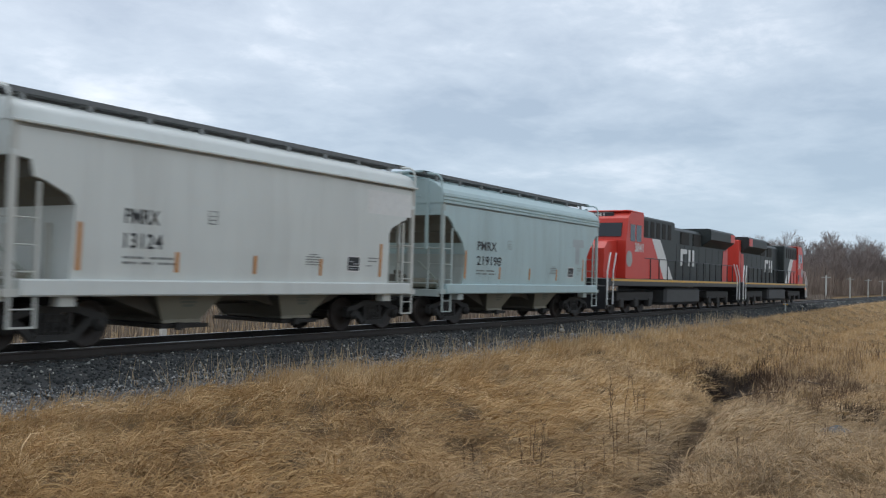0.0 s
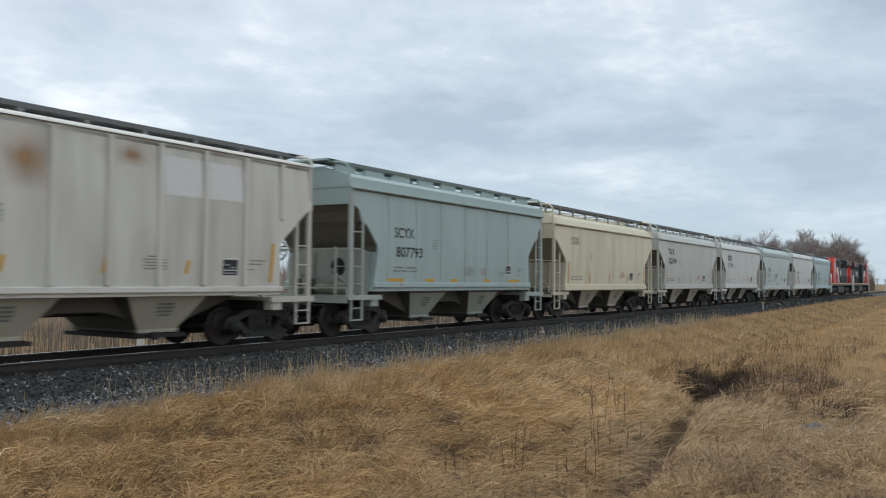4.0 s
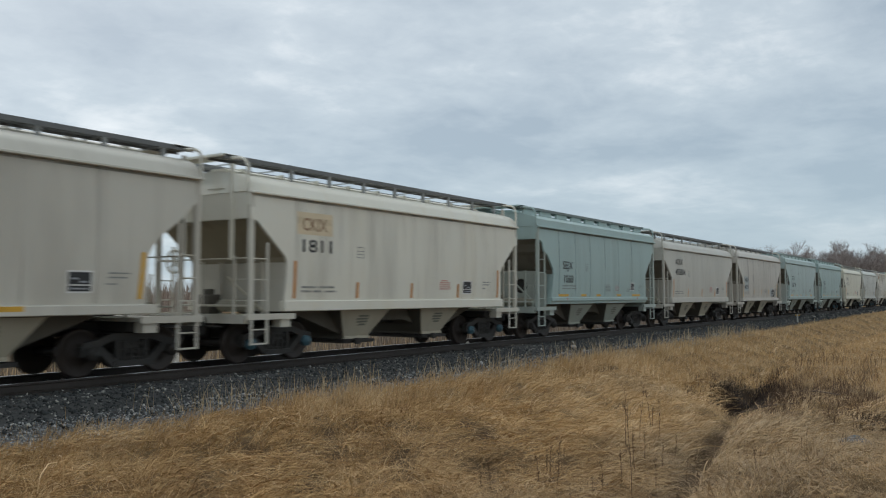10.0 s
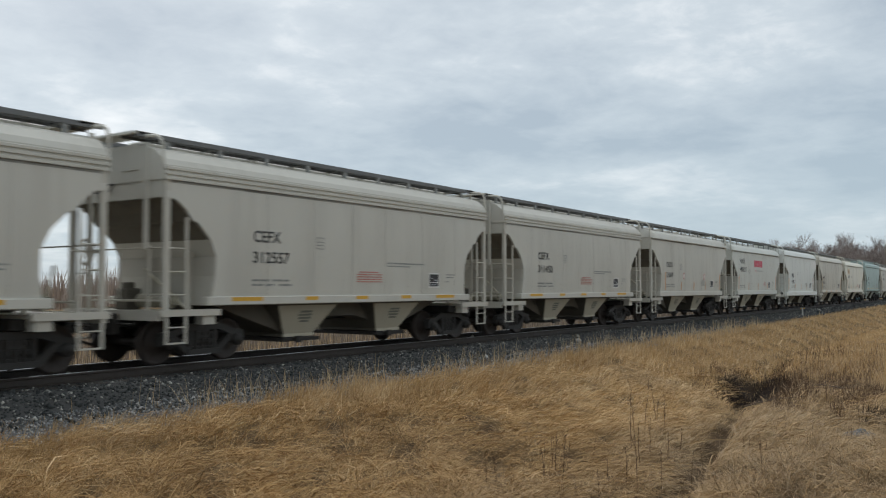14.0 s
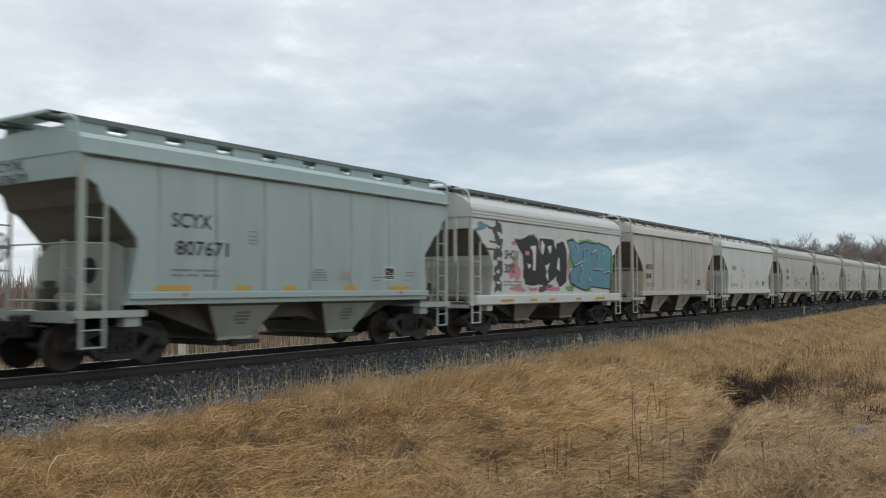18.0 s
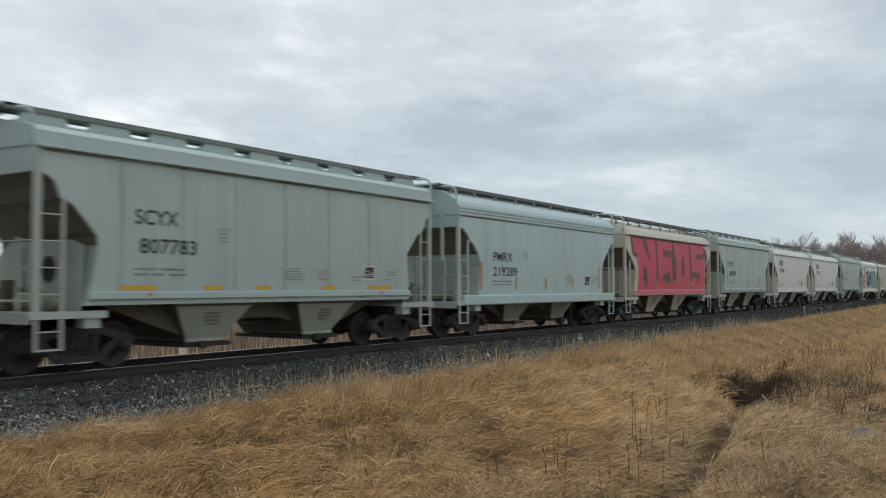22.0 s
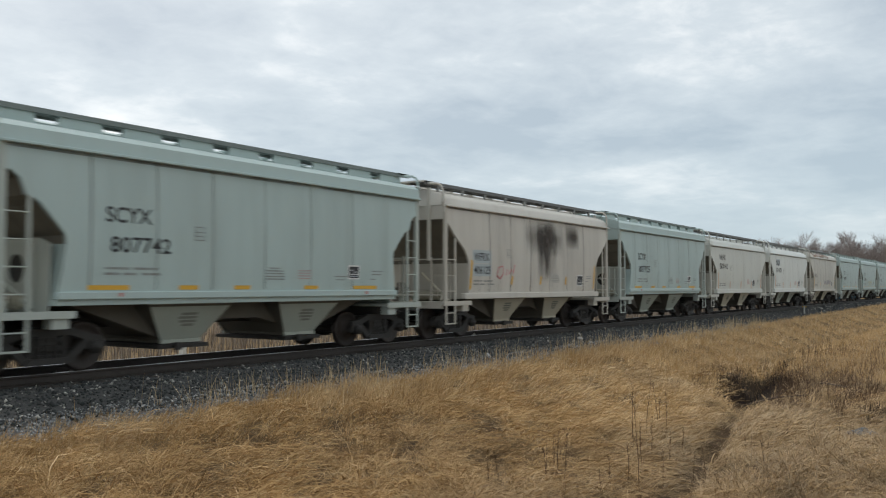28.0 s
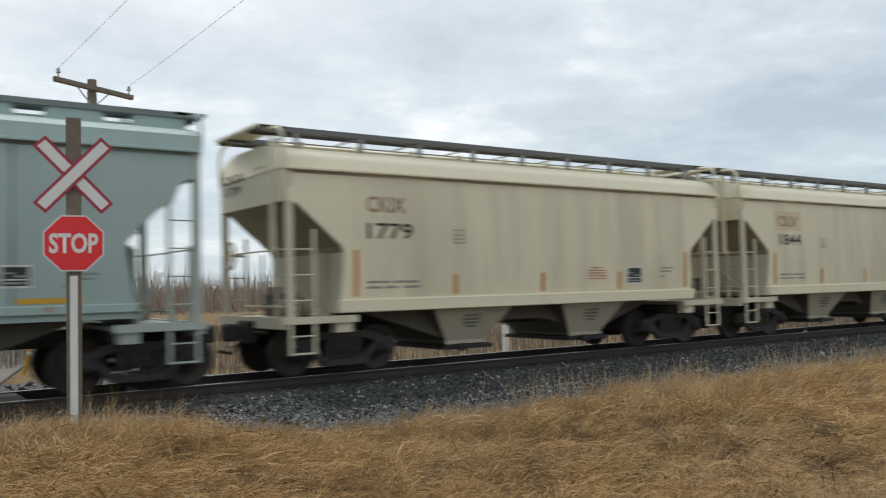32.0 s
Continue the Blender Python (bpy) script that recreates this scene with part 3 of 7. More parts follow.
# trucks (all cars share these meshes)
def make_side_frame(sy):
    """Cast frame: arched top chord, diagonals down to the spring seat, columns, pedestals."""
    bm = bmesh.new()
    y0, y1 = sorted((sy * 0.98, sy * 1.13))
    add_prism(bm, [(-1.1, 0.56), (-1.06, 0.66), (-0.78, 0.7), (-0.46, 0.82), (0.46, 0.82), (0.78, 0.7), (1.06, 0.66), (1.1, 0.56), (0.72, 0.58), (0.42, 0.69), (-0.42, 0.69), (-0.72, 0.58)], y0, y1)
    add_prism(bm, [(-0.46, 0.19), (0.46, 0.19), (0.38, 0.3), (-0.38, 0.3)], y0 - 0.03, y1 + 0.03)
    for s in (-1, 1):
        add_prism(bm, [(s * 0.84, 0.58), (s * 0.68, 0.6), (s * 0.34, 0.3), (s * 0.46, 0.2)], y0 + 0.01, y1 - 0.01)
        add_prism(bm, [(s * 0.27, 0.29), (s * 0.35, 0.29), (s * 0.36, 0.7), (s * 0.26, 0.7)], y0 + 0.02, y1 - 0.02)
        add_prism(bm, [(s * 1.1, 0.58), (s * 1.02, 0.6), (s * 1.04, 0.4), (s * 1.1, 0.4)], y0, y1)
        add_prism(bm, [(s * 0.7, 0.6), (s * 0.78, 0.6), (s * 0.75, 0.42), (s * 0.66, 0.46)], y0, y1)
    return bm


def make_wheelset():
    bm = bmesh.new()
    for sy in (-1, 1):
        w = lathe([(0.1, 0.68), (0.36, 0.7), (0.40, 0.66), (0.457, 0.66), (0.455, 0.76), (0.44, 0.79), (0.40, 0.79), (0.36, 0.74), (0.16, 0.76), (0.14, 0.82)], 20)
        if sy < 0:
            bmesh.ops.scale(w, vec=(1, -1, 1), verts=w.verts)
            bmesh.ops.reverse_faces(w, faces=w.faces)
        me = bpy.data.meshes.new("tmp")
        w.to_mesh(me)
        w.free()
        bm.from_mesh(me)
        bpy.data.meshes.remove(me)
    add_tube(bm, (0, -0.98, 0), (0, 0.98, 0), 0.085, 10)
    return bm


def make_bearing(sy):
    bm = bmesh.new()
    add_tube(bm, (0, sy * 1.1, 0), (0, sy * 1.22, 0), 0.13, 14, 0.12)
    add_tube(bm, (0, sy * 1.22, 0), (0, sy * 1.25, 0), 0.07, 10)
    return bm


def make_bolster():
    bm = bmesh.new()
    add_box(bm, -0.2, 0.2, -1.1, 1.1, 0.5, 0.78, 0.03)
    add_box(bm, -0.7, -0.6, -0.9, 0.9, 0.32, 0.44)
    add_box(bm, 0.6, 0.7, -0.9, 0.9, 0.32, 0.44)
    return bm


def make_centre_sill():
    bm = bmesh.new()
    add_box(bm, -5.75, 5.75, -0.3, 0.3, 0.76, 1.03, 0.02)
    return bm


def make_body_bolster():
    return box(-0.2, 0.2, -1.25, 1.25, 0.84, 1.03, 0.01)


def make_spring(sy, dx):
    bm = bmesh.new()
    for k in range(5):
        z = 0.28 + k * 0.075
        add_tube(bm, (dx, sy * 1.05, z), (dx, sy * 1.05, z + 0.076), 0.085 if k % 2 == 0 else 0.06, 8)
    return bm


WHEELS = []         # (wheelset, place along its truck, radius, way of turning)


def truck(parent, x, bearing_mat):
    tr = put("truck", cached("bolster", make_bolster), M_TRUCK, parent, m=pose(x, 0, 0))
    for sy in (-1, 1):
        put("side_frame", cached("side_frame%d" % sy, lambda: make_side_frame(sy)), M_TRUCK, tr)
        for dx in (-0.16, 0.0, 0.16):
            put("spring", cached("spring%d%g" % (sy, dx), lambda: make_spring(sy, dx)), M_UNDER, tr)
    for ax in (-0.89, 0.89):
        WHEELS.append((put("wheelset", cached("wheelset", make_wheelset, True), M_WHEEL, tr, m=pose(ax, 0, 0.457)), ax, 0.457, 1))
        for sy in (-1, 1):
            put("bearing_cap", cached("bearing%d" % sy, lambda: make_bearing(sy), True), bearing_mat, tr, m=pose(ax, 0, 0.457))
    return tr


GRIME_CREAM = paint("hopper_bay_grimy_cream", (0.44, 0.41, 0.32), 0.6)
M_FADEDY = plain("faded_yellow_chalk", (0.58, 0.56, 0.30), 0.8, 0.5, 7)
BAY_DARK = paint("hopper_bay_dark_olive", (0.25, 0.235, 0.18), 0.7)


def stain(name, col, strength, lo, hi, stretch, scale=1.6, soft=1):
    """Patchy dirt film: opaque where the noise is strong, fading out across its width."""
    m, nt, b = nodes_of(name, 0.85)
    b.inputs["Base Color"].default_value = (*col, 1)
    k = times(nt, ramp_of(nt, noise_of(nt, scale, 6, stretch), lo, hi), strength)
    if soft:
        tc, sp = nt.nodes.new("ShaderNodeTexCoord"), nt.nodes.new("ShaderNodeSeparateXYZ")
        nt.links.new(tc.outputs["Generated"], sp.inputs[0])

        def op(kind, a, c):
            n = nt.nodes.new("ShaderNodeMath")
            n.operation = kind
            for q, v in enumerate((a, c)):
                if isinstance(v, float):
                    n.inputs[q].default_value = v
                else:
                    nt.links.new(v, n.inputs[q])
            return n.outputs[0]

        off = op("SUBTRACT", op("MULTIPLY", sp.outputs[0], 2.0), 1.0)
        mid = op("SUBTRACT", 1.0, op("ABSOLUTE", off, 0.0))
        k = op("MULTIPLY", k, op("POWER", op("MAXIMUM", mid, 0.0), 2.2 if soft == 1 else 1.0))
        if soft == 2:
            offz = op("SUBTRACT", op("MULTIPLY", sp.outputs[2], 2.0), 1.0)
            k = op("MULTIPLY", k, op("MAXIMUM", op("SUBTRACT", 1.0, op("ABSOLUTE", offz, 0.0)), 0.0))
    tr, mx = nt.nodes.new("ShaderNodeBsdfTransparent"), nt.nodes.new("ShaderNodeMixShader")
    nt.links.new(k, mx.inputs[0])
    nt.links.new(tr.outputs[0], mx.inputs[1])
    nt.links.new(b.outputs[0], mx.inputs[2])
    nt.links.new(mx.outputs[0], nt.nodes["Material Output"].inputs[0])
    return m


M_SEAMF = stain("faint_seam_grime", (0.2, 0.18, 0.15), 0.32, 0.3, 0.65, (1, 1, 0.35), 1.4)
M_STREAK = {False: stain("light_rain_streaks", (0.2, 0.175, 0.14), 0.1, 0.42, 0.8, (1.6, 1.6, 0.22), 1.3, 0), True: stain("heavy_rain_streaks", (0.15, 0.12, 0.09), 0.2, 0.42, 0.8, (1.6, 1.6, 0.22), 1.3, 0)}
M_RUST = stain("roof_rust", (0.2, 0.095, 0.045), 0.9, 0.44, 0.56, (0.6, 1, 1), 1.8, 0)
M_SEAM = stain("seam_grime", (0.15, 0.13, 0.11), 0.75, 0.3, 0.62, (1, 1, 0.35), 1.4)
SEAMS = {"sage": stain("seam_grime_green", (0.2, 0.168, 0.15), 0.55, 0.3, 0.65, (1, 1, 0.35), 1.4), "teal": stain("seam_grime_teal", (0.1, 0.11, 0.11), 0.7, 0.3, 0.65, (1, 1, 0.35), 1.4)}
M_PANELT = plain("panel_grey_writing", (0.4, 0.42, 0.44), 0.6, 0.2)
# shadow line below the eaves, laid on as a patchy dark film
M_EAVE = stain("eave_shade", (0.17, 0.165, 0.15), 0.6, 0.2, 0.65, (0.4, 1, 1), 1.5, 0)
GRIME_GREY = paint("hopper_bay_grimy_grey", (0.33, 0.36, 0.31), 0.65)
M_SMUDGE = plain("worn_stencil_grey", (0.23, 0.235, 0.2), 0.8, 0.5, 14)
# bay troughs and under-slopes: grime plus the shade below the car in one colour
GRIME_SHADE = paint("grime_and_shade", (0.11, 0.10, 0.08), 0.6, (0.04, 0.035, 0.028), 0.8)
SLOPE_DARK = paint("slope_sheet_dark", (0.15, 0.138, 0.112), 0.9, (0.05, 0.042, 0.032), 0.85)
SLOPE_TAN = paint("slope_sheet_dark_tan", (0.29, 0.26, 0.19), 0.9, (0.09, 0.07, 0.05), 0.85)


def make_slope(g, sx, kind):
    """The dark stained sheet under the end overhang, just proud of the shell."""
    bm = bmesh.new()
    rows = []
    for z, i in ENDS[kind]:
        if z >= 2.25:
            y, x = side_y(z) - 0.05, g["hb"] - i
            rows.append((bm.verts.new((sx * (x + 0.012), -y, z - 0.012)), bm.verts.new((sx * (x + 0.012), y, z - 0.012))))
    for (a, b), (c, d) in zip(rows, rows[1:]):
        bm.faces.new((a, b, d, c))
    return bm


def hopper_car(mark, number, colour, end="slant", seams=(), roof="post", grooves=False, deep=False, style="T", geo=None, label="", ribs=False, holes=False, blue=False, text_colour=None, axle=4.63):
    """A covered hopper car; origin at rail head level, middle of the car, +x ahead."""
    car = new("covered_hopper_car")
    paintm = PAINTS[colour]
    grime = GRIME_GREY if colour in ("sage", "teal", "aqua", "white", "cool") else GRIME_CREAM
    gk = geo or style
    g = GEO[gk]
    hb, e = g["hb"], g["eave"]
    zw = 4.62 if roof == "box" else 4.55
    er = e - 0.26 if g.get("flat") else e      # height that the roof's fittings start from

    def sh(name, key, make, mat=paintm, smooth=False, lab="", m=None):
        return put(name, cached(gk + name + key, make, smooth), mat, car, lab, m)

    sh("body", end, lambda: make_body(g, end))
    sh("roof", str(grooves), lambda: make_roof(g, grooves, roof == "box"), smooth=not grooves and roof != "box")
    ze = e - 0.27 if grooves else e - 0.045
    sh("eave_drip_line", str(grooves), lambda: patch(-hb, hb, ze - 0.055, ze, 0.005), M_EAVE, lab="dark painted shade line under the eaves")
    for sy in (-1, 1):
        if not grooves and not g.get("flat"):
            sh("eave_strip", str(sy), lambda: box(-hb, hb, min(sy * 1.5, sy * 1.66), max(sy * 1.5, sy * 1.66), e - 0.045, e + 0.005, 0.008))
        sh("side_sill", "%d%d" % (sy, deep), lambda: make_sill(g, sy, deep))
        y0, y1 = sorted((sy * 0.5, sy * 1.02))
        sh("walkway", "%d%s" % (sy, roof), lambda: make_walkway(hb, y0, y1, zw), M_GRATE if roof == "post" else M_GRATEG, lab="grating roof walkway")
    for k in range(9):
        x = (-hb + 0.5) * (1 - k / 4)
        sh("walkway_bracket", roof, lambda: make_bracket(roof, er, zw), M_BRACKET if roof == "post" else paintm, m=pose(x, 0, 0))
    sh("hatch_cover", "", lambda: make_hatch(hb, er))
    for x in (-1.72, 1.72):
        bay = sh("discharge_bay", "%g" % x, lambda: make_hopper(x, 0.42), GRIME_SHADE)
        for sy in (-1, 1):
            put("bay_side", cached("%sbayside%g%d" % (gk, x, sy), lambda: make_bay_side(x, sy, 0.42)), BAY_DARK if style == "P" else grime, bay, "grimy plate of the discharge bay")
        put("bay_stencil", cached("baystencil%g" % x, lambda: make_bay_stencil(x, 0.42)), M_SMUDGE, bay)
        sh("outlet_gate", "%g" % x, lambda: make_gate(x, 0.42), M_UNDER)
    sh("under_slope", "", lambda: make_under_slope(hb), GRIME_SHADE, lab="dark sloping floor between the bays")
    sh("centre_sill", "", make_centre_sill, M_UNDER)
    for sx in (-1, 1):
        k = str(sx)
        sh("end_platform", k, lambda: make_platform(hb, sx), RAILS[colour])
        sh("coupler", k, lambda: make_coupler(hb, sx), M_UNDER)
        sh("crosswalk", k + roof, lambda: make_crosswalk(hb, sx, zw))
        sh("end_handrail", k, lambda: make_handrail(hb, sx), DUSTY[colour])
        if holes:
            sh("end_sheet", k + "holed", lambda: make_holed_sheet(hb, sx), DUSTY[colour], lab="dusty end sheet with a round opening")
            # dark sheet behind the hole stands for the shade of the void
            sh("opening_lining", k, lambda: box(min(sx * (hb - 1.04), sx * (hb - 1.07)), max(sx * (hb - 1.04), sx * (hb - 1.07)), -0.75, 0.0, 1.5, 2.25), M_UNDER, lab="dark sheet for the shade inside the round opening")
        else:
            sh("end_sheet", k + end, lambda: make_end_sheet(g, sx, end), DUSTY[colour], lab="dusty upright end sheet")
        xs_ = hb - (0.98 if holes else min(i for z, i in ENDS[end] if z <= 2.36) - 0.03)
        for y in (-0.92, 0.45):
            sh("end_stiffener", "", make_stiffener, DUSTY[colour], m=pose(sx * xs_, y, 0))
        sh("end_ladder", k, lambda: make_end_ladder(hb, sx), DUSTY[colour])
        sh("brake_pipe", k, lambda: make_end_pipes(hb, sx), DUSTY[colour])
        sh("brake_rod", k, lambda: make_brake_rod(hb, sx), grime)
        sh("air_reservoir", k, lambda: make_reservoir(hb, sx), BAY_DARK)
        sh("brake_valve", k, lambda: make_valve(hb, sx), GRIME_SHADE)
        sh("body_bolster", "", make_body_bolster, M_UNDER, m=pose(sx * 4.63, 0, 0))
        sh("slope_sheet", k + end, lambda: make_slope(g, sx, end), SLOPE_TAN if colour in ("tan", "cream") else SLOPE_DARK, lab="dark stained sloping end sheet")
        for sy in (-1, 1):
            kk = "%d%d" % (sx, sy)
            sh("grab_iron", kk + roof, lambda: make_grab_iron(g, sx, sy, zw))
            sh("corner_post", kk, lambda: make_post(g, sx, sy), RAILS[colour])
            if not holes and sy < 0:
                sh("end_column", kk, lambda: make_end_column(hb, sx, sy))
            low = {"S": 3.13, "T": 2.69}.get(style, 2.95)
            sh("ladder", "%s%g" % (kk, low), lambda: make_ladder(hb, sx, sy, low), RAILS[colour])
            sh("stirrup", kk, lambda: make_stirrup(hb, sx, sy), RAILS[colour])
        truck(car, sx * axle, M_BEAR if blue else M_TRUCK)
    sh("brake_wheel", "", lambda: make_brake_wheel(hb))
    faint = style == "C" or colour in ("stone", "lightgrey")
    sw = 0.035 if style == "C" else 0.11 if style == "W" and not faint else 0.055
    for x in seams:
        sh("seam", "%g" % x, lambda: patch(x - sw, x + sw, g["sill"][1] + 0.03, e - 0.06 - 0.25 * grooves, 0.005), M_SEAMF if faint else SEAMS.get(colour, M_SEAM))
    heavy = colour in ("stone", "pinkgrey", "rusty", "cream", "tan") or style == "W"
    sh("dirt_film", str(heavy) + end, lambda: patch(-hb + 1.35, hb - 1.35, g["sill"][1] + 0.02, e - 0.1 - 0.25 * grooves, 0.0035), M_STREAK[heavy], lab="faint film of dirt washed by rain")
    if ribs:
        for k in range(9):
            x = -4.6 + k * 1.17
            z0 = 1.38 if abs(x) < 4.7 else 2.9
            for sy in (-1, 1):
                y0, y1 = sorted((sy * 1.57, sy * 1.65))
                sh("side_post", "%d%g" % (sy, z0), lambda: box(-0.05, 0.05, y0, y1, z0, e - 0.05, 0.01), m=pose(x, 0, 0))
    lettering(car, mark, number, style, deep, text_colour)
    car["label"] = label
    car["category"] = "hopper car"
    car["group"] = "hopper cars of the freight train"
    return car


def bars(car, spec, mat, name="stencil", broken=True):
    """Small unreadable stencils as rows of plain short bars: (x, z, width, height)."""
    bm = bmesh.new()
    r = random.Random(int(spec[0][0] * 1000) + len(spec))
    for x, z, w, h in spec:
        y = [-side_y(z + q) - 0.006 for q in (0, h)]
        cuts, at = [], x
        while broken and w > 3 * h and at < x + w - 0.02:
            d = min(r.uniform(0.07, 0.2), x + w - at)
            cuts.append((at, at + d))
            at += d + r.uniform(0.02, 0.035)
        for x0, x1 in cuts or [(x, x + w)]:
            v = [bm.verts.new(p) for p in ((x0, y[0], z), (x1, y[0], z), (x1, y[1], z + h), (x0, y[1], z + h))]
            bm.faces.new(v)
    return tagged(part(name, bm, mat, car), kind="stuff")


REFL = {"T": ((-4.6, 2.32), (-2.34, 1.86), (-0.02, 1.86), (2.33, 1.86), (4.66, 2.32)), "P": ((-4.52, 2.32), (-2.35, 1.86), (-0.23, 1.86), (1.93, 1.86), (4.28, 2.32)),
        "D": ((-4.2, 2.32), (-1.9, 1.86), (0.07, 1.86), (1.99, 1.86), (4.58, 2.32))}


def lettering(car, mark, number, style, deep, tcol):
    col = tcol or M_BLACK
    # mark height, number height, left edge, letter height; widths of a four-letter mark and of six numerals
    zt, zn, x0, h, wm, wnum = {
        "S": (2.72, 2.18, -3.87, 0.29, 0.98, 1.33), "T": (3.04, 2.54, -4.36, 0.3, 1.15, 1.52), "C": (2.55, 2.1, -3.72, 0.25, 0.82, 1.1),
        "P": (2.36, 1.9, -3.6, 0.29, 0.78, 1.05), "W": (2.34, 1.94, -4.32, 0.24, 0.88, 0.97), "D": (2.55, 2.07, -4.08, 0.24, 0.9, 1.1)}[style]
    if mark == "SHQX":
        zt, zn, x0, wm, wnum = 2.46, 2.02, -3.85, 0.95, 1.0
    elif mark == "SEJX" and style == "S":
        zt, zn, wm, wnum = 2.5, 2.0, 0.85, 1.2
    elif mark == "PW   RX":
        zt, zn, x0, wm, wnum = 2.43, 1.99, -4.22, 1.4, 1.2
    elif number[:3] == "219":
        x0, wm, wnum = -3.85, 1.22, 1.55
    if number in ("1811", "1844", "1760"):
        part("repaint_patch", patch(x0 - 0.18, x0 + 1.05, zt - 0.1, zt + 0.42, 0.0045), M_TANP, car, "tan repainted patch")
    if mark:
        put("reporting_mark", on_side(text_mesh(mark, h * 1.38, 0.006), x0, zt, 0.85 if mark == "CKIX" else wm), M_BROWNL if mark == "CKIX" else col, car, "brown stencilled lettering" if mark == "CKIX" else "black stencilled lettering")
    if number:
        put("car_number", on_side(text_mesh(number, h * 1.38, 0.006), x0 + (0.1 if style == "S" else 0.0), zn, wnum * len(number) / 6.0), col, car, "black stencilled numerals")
    hb = GEO[style]["hb"]
    for k, word in enumerate((mark, number)):
        if word:
            me = text_mesh(word, 0.24, 0.003)
            for v in me.vertices:
                v.co = (-hb - 0.03, 1.35 - v.co.x * 1.9, 3.74 - 0.24 * k + v.co.y)
            put("end_lettering", me, col, car)
    if style == "S":
        for x in (-3.55, 3.5):
            put("red_tag", cached("redtag", lambda: box(-0.035, 0.035, -1.635, -1.627, 1.37, 1.44)), M_REDL, car, m=pose(x, 0, 0))
    if number == "807834":
        bars(car, [(-0.75, 1.98, 2.3, 0.12), (-0.2, 1.72, 1.2, 0.1)], M_FADEDY, "chalk_marking")
    zs = 1.86 if style == "S" else 1.7
    bars(car, [(x0, zs, 0.5, 0.045), (x0 + 0.6, zs, 0.55, 0.045), (x0, zs - 0.1, 0.32, 0.045), (x0 + 0.4, zs - 0.1, 0.26, 0.045), (x0 + 0.8, zs - 0.1, 0.4, 0.045)], M_GREYL)
    bars(car, [(x0 + 2.0, 2.46 + d, 0.24, 0.022) for d in (0.0, 0.08, 0.16, 0.26)] + [(x0 + 2.0, 2.46, 0.018, 0.28), (x0 + 2.22, 2.46, 0.018, 0.28)], M_GREYL, "test_stencil")
    rx = {"S": 0.1, "T": 1.35, "C": -0.23, "P": 1.4, "W": 0.9, "D": 1.3}[style]
    bars(car, [(rx + 0.1 * (k == 0), 1.94 - 0.06 * k, (1.0 if style == "C" else 0.55) - 0.25 * (k == 0), 0.028) for k in range(5)], M_REDL if style in "TC" else M_GREYL, "warning_stencil")
    if style == "C":
        bars(car, [(0.98, 2.18, 1.65, 0.04), (0.98, 2.11, 1.0, 0.03)], M_GREYL, "service_stencil")
    if style == "S":
        bars(car, [(1.1, 1.9 - 0.06 * k, 0.42, 0.03) for k in range(4)], M_GPINKL, "warning_stencil")
        bars(car, [(2.35, 1.78, 0.5, 0.03), (2.4, 1.7, 0.3, 0.03)], M_GREYL)
    bars(car, [(3.75, 1.92, 0.45, 0.03), (3.75, 1.84, 0.38, 0.03), (3.7, 1.72, 0.25, 0.03)], M_GREYL)
    px = {"S": 2.86, "T": 2.62, "C": 2.93, "P": 2.95, "W": 2.95, "D": 2.9}[style]
    pz = 1.76 if style == "S" else 1.6
    ps = 0.28 if style == "S" else 0.34
    pw = ps * 1.3
    put("data_panel", cached("panel" + style, lambda: patch(px, px + pw, pz, pz + ps, 0.007)), M_BLACK, car, "black data panel with white lines")
    put("panel_border", cached("panelb" + style, lambda: patch(px - 0.03, px + pw + 0.03, pz - 0.03, pz + ps + 0.03, 0.004)), M_WHITEL, car)
    part("panel_line", patch(px + 0.02, px + pw - 0.02, pz + ps * 0.3, pz + ps * 0.3 + 0.02, 0.010), M_WHITEL, car)
    bars(car, [(px + pw * 0.5, pz + ps * 0.45, pw * 0.35, 0.035), (px + pw * 0.12, pz + ps * 0.62, pw * 0.3, 0.03), (px + pw * 0.1, pz + ps * 0.1, pw * 0.75, 0.03)], M_PANELT, "panel_writing").location = (0, -0.005, 0)
    if style in ("S", "C") or mark == "SHQX":
        zr = {"S": 1.49, "C": 1.28}.get(style, 1.08)
        lift = {"S": 0.009, "C": 0.075}.get(style, 0.13)
        for x0_, x1_ in ((-4.33, -3.45), (-2.1, -1.68), (-0.3, 0.16), (1.57, 2.0), (3.19, 4.12)) if style == "C" else ((-4.2, -3.35), (-2.22, -1.75), (-0.8, -0.36), (1.3, 1.76), (3.05, 3.97)):
            w = x1_ - x0_
            put("reflector", cached("refh%s%.2f" % (style, w), lambda: patch(-w / 2, w / 2, zr, zr + 0.085, lift)), M_YELLOW, car, m=pose((x0_ + x1_) / 2, 0, 0))
    else:
        zb = 1.46
        if number == "406116":
            for x in (-2.95, -0.7, 1.9):
                put("reflector", cached("refsill", lambda: patch(-0.24, 0.24, 1.26, 1.35, 0.075)), M_YELLOW, car, m=pose(x, 0, 0))
        for x, zt_ in ((-4.5, 2.34), (4.42, 2.34)) if number == "406116" else ((-4.5, 2.34), (-2.0, 1.9), (0.0, 1.9), (1.95, 1.9), (4.42, 2.34)) if style == "W" else REFL[style]:
            put("reflector", cached("refv%s%g" % (style, zt_), lambda: patch(-0.05, 0.05, zb if style != "W" or zt_ > 2 else 1.62, zt_, 0.009, 0.06 if style == "W" else 0.0)), M_YELLOW if style == "W" else M_ORANGE, car, m=pose(x, 0, 0))

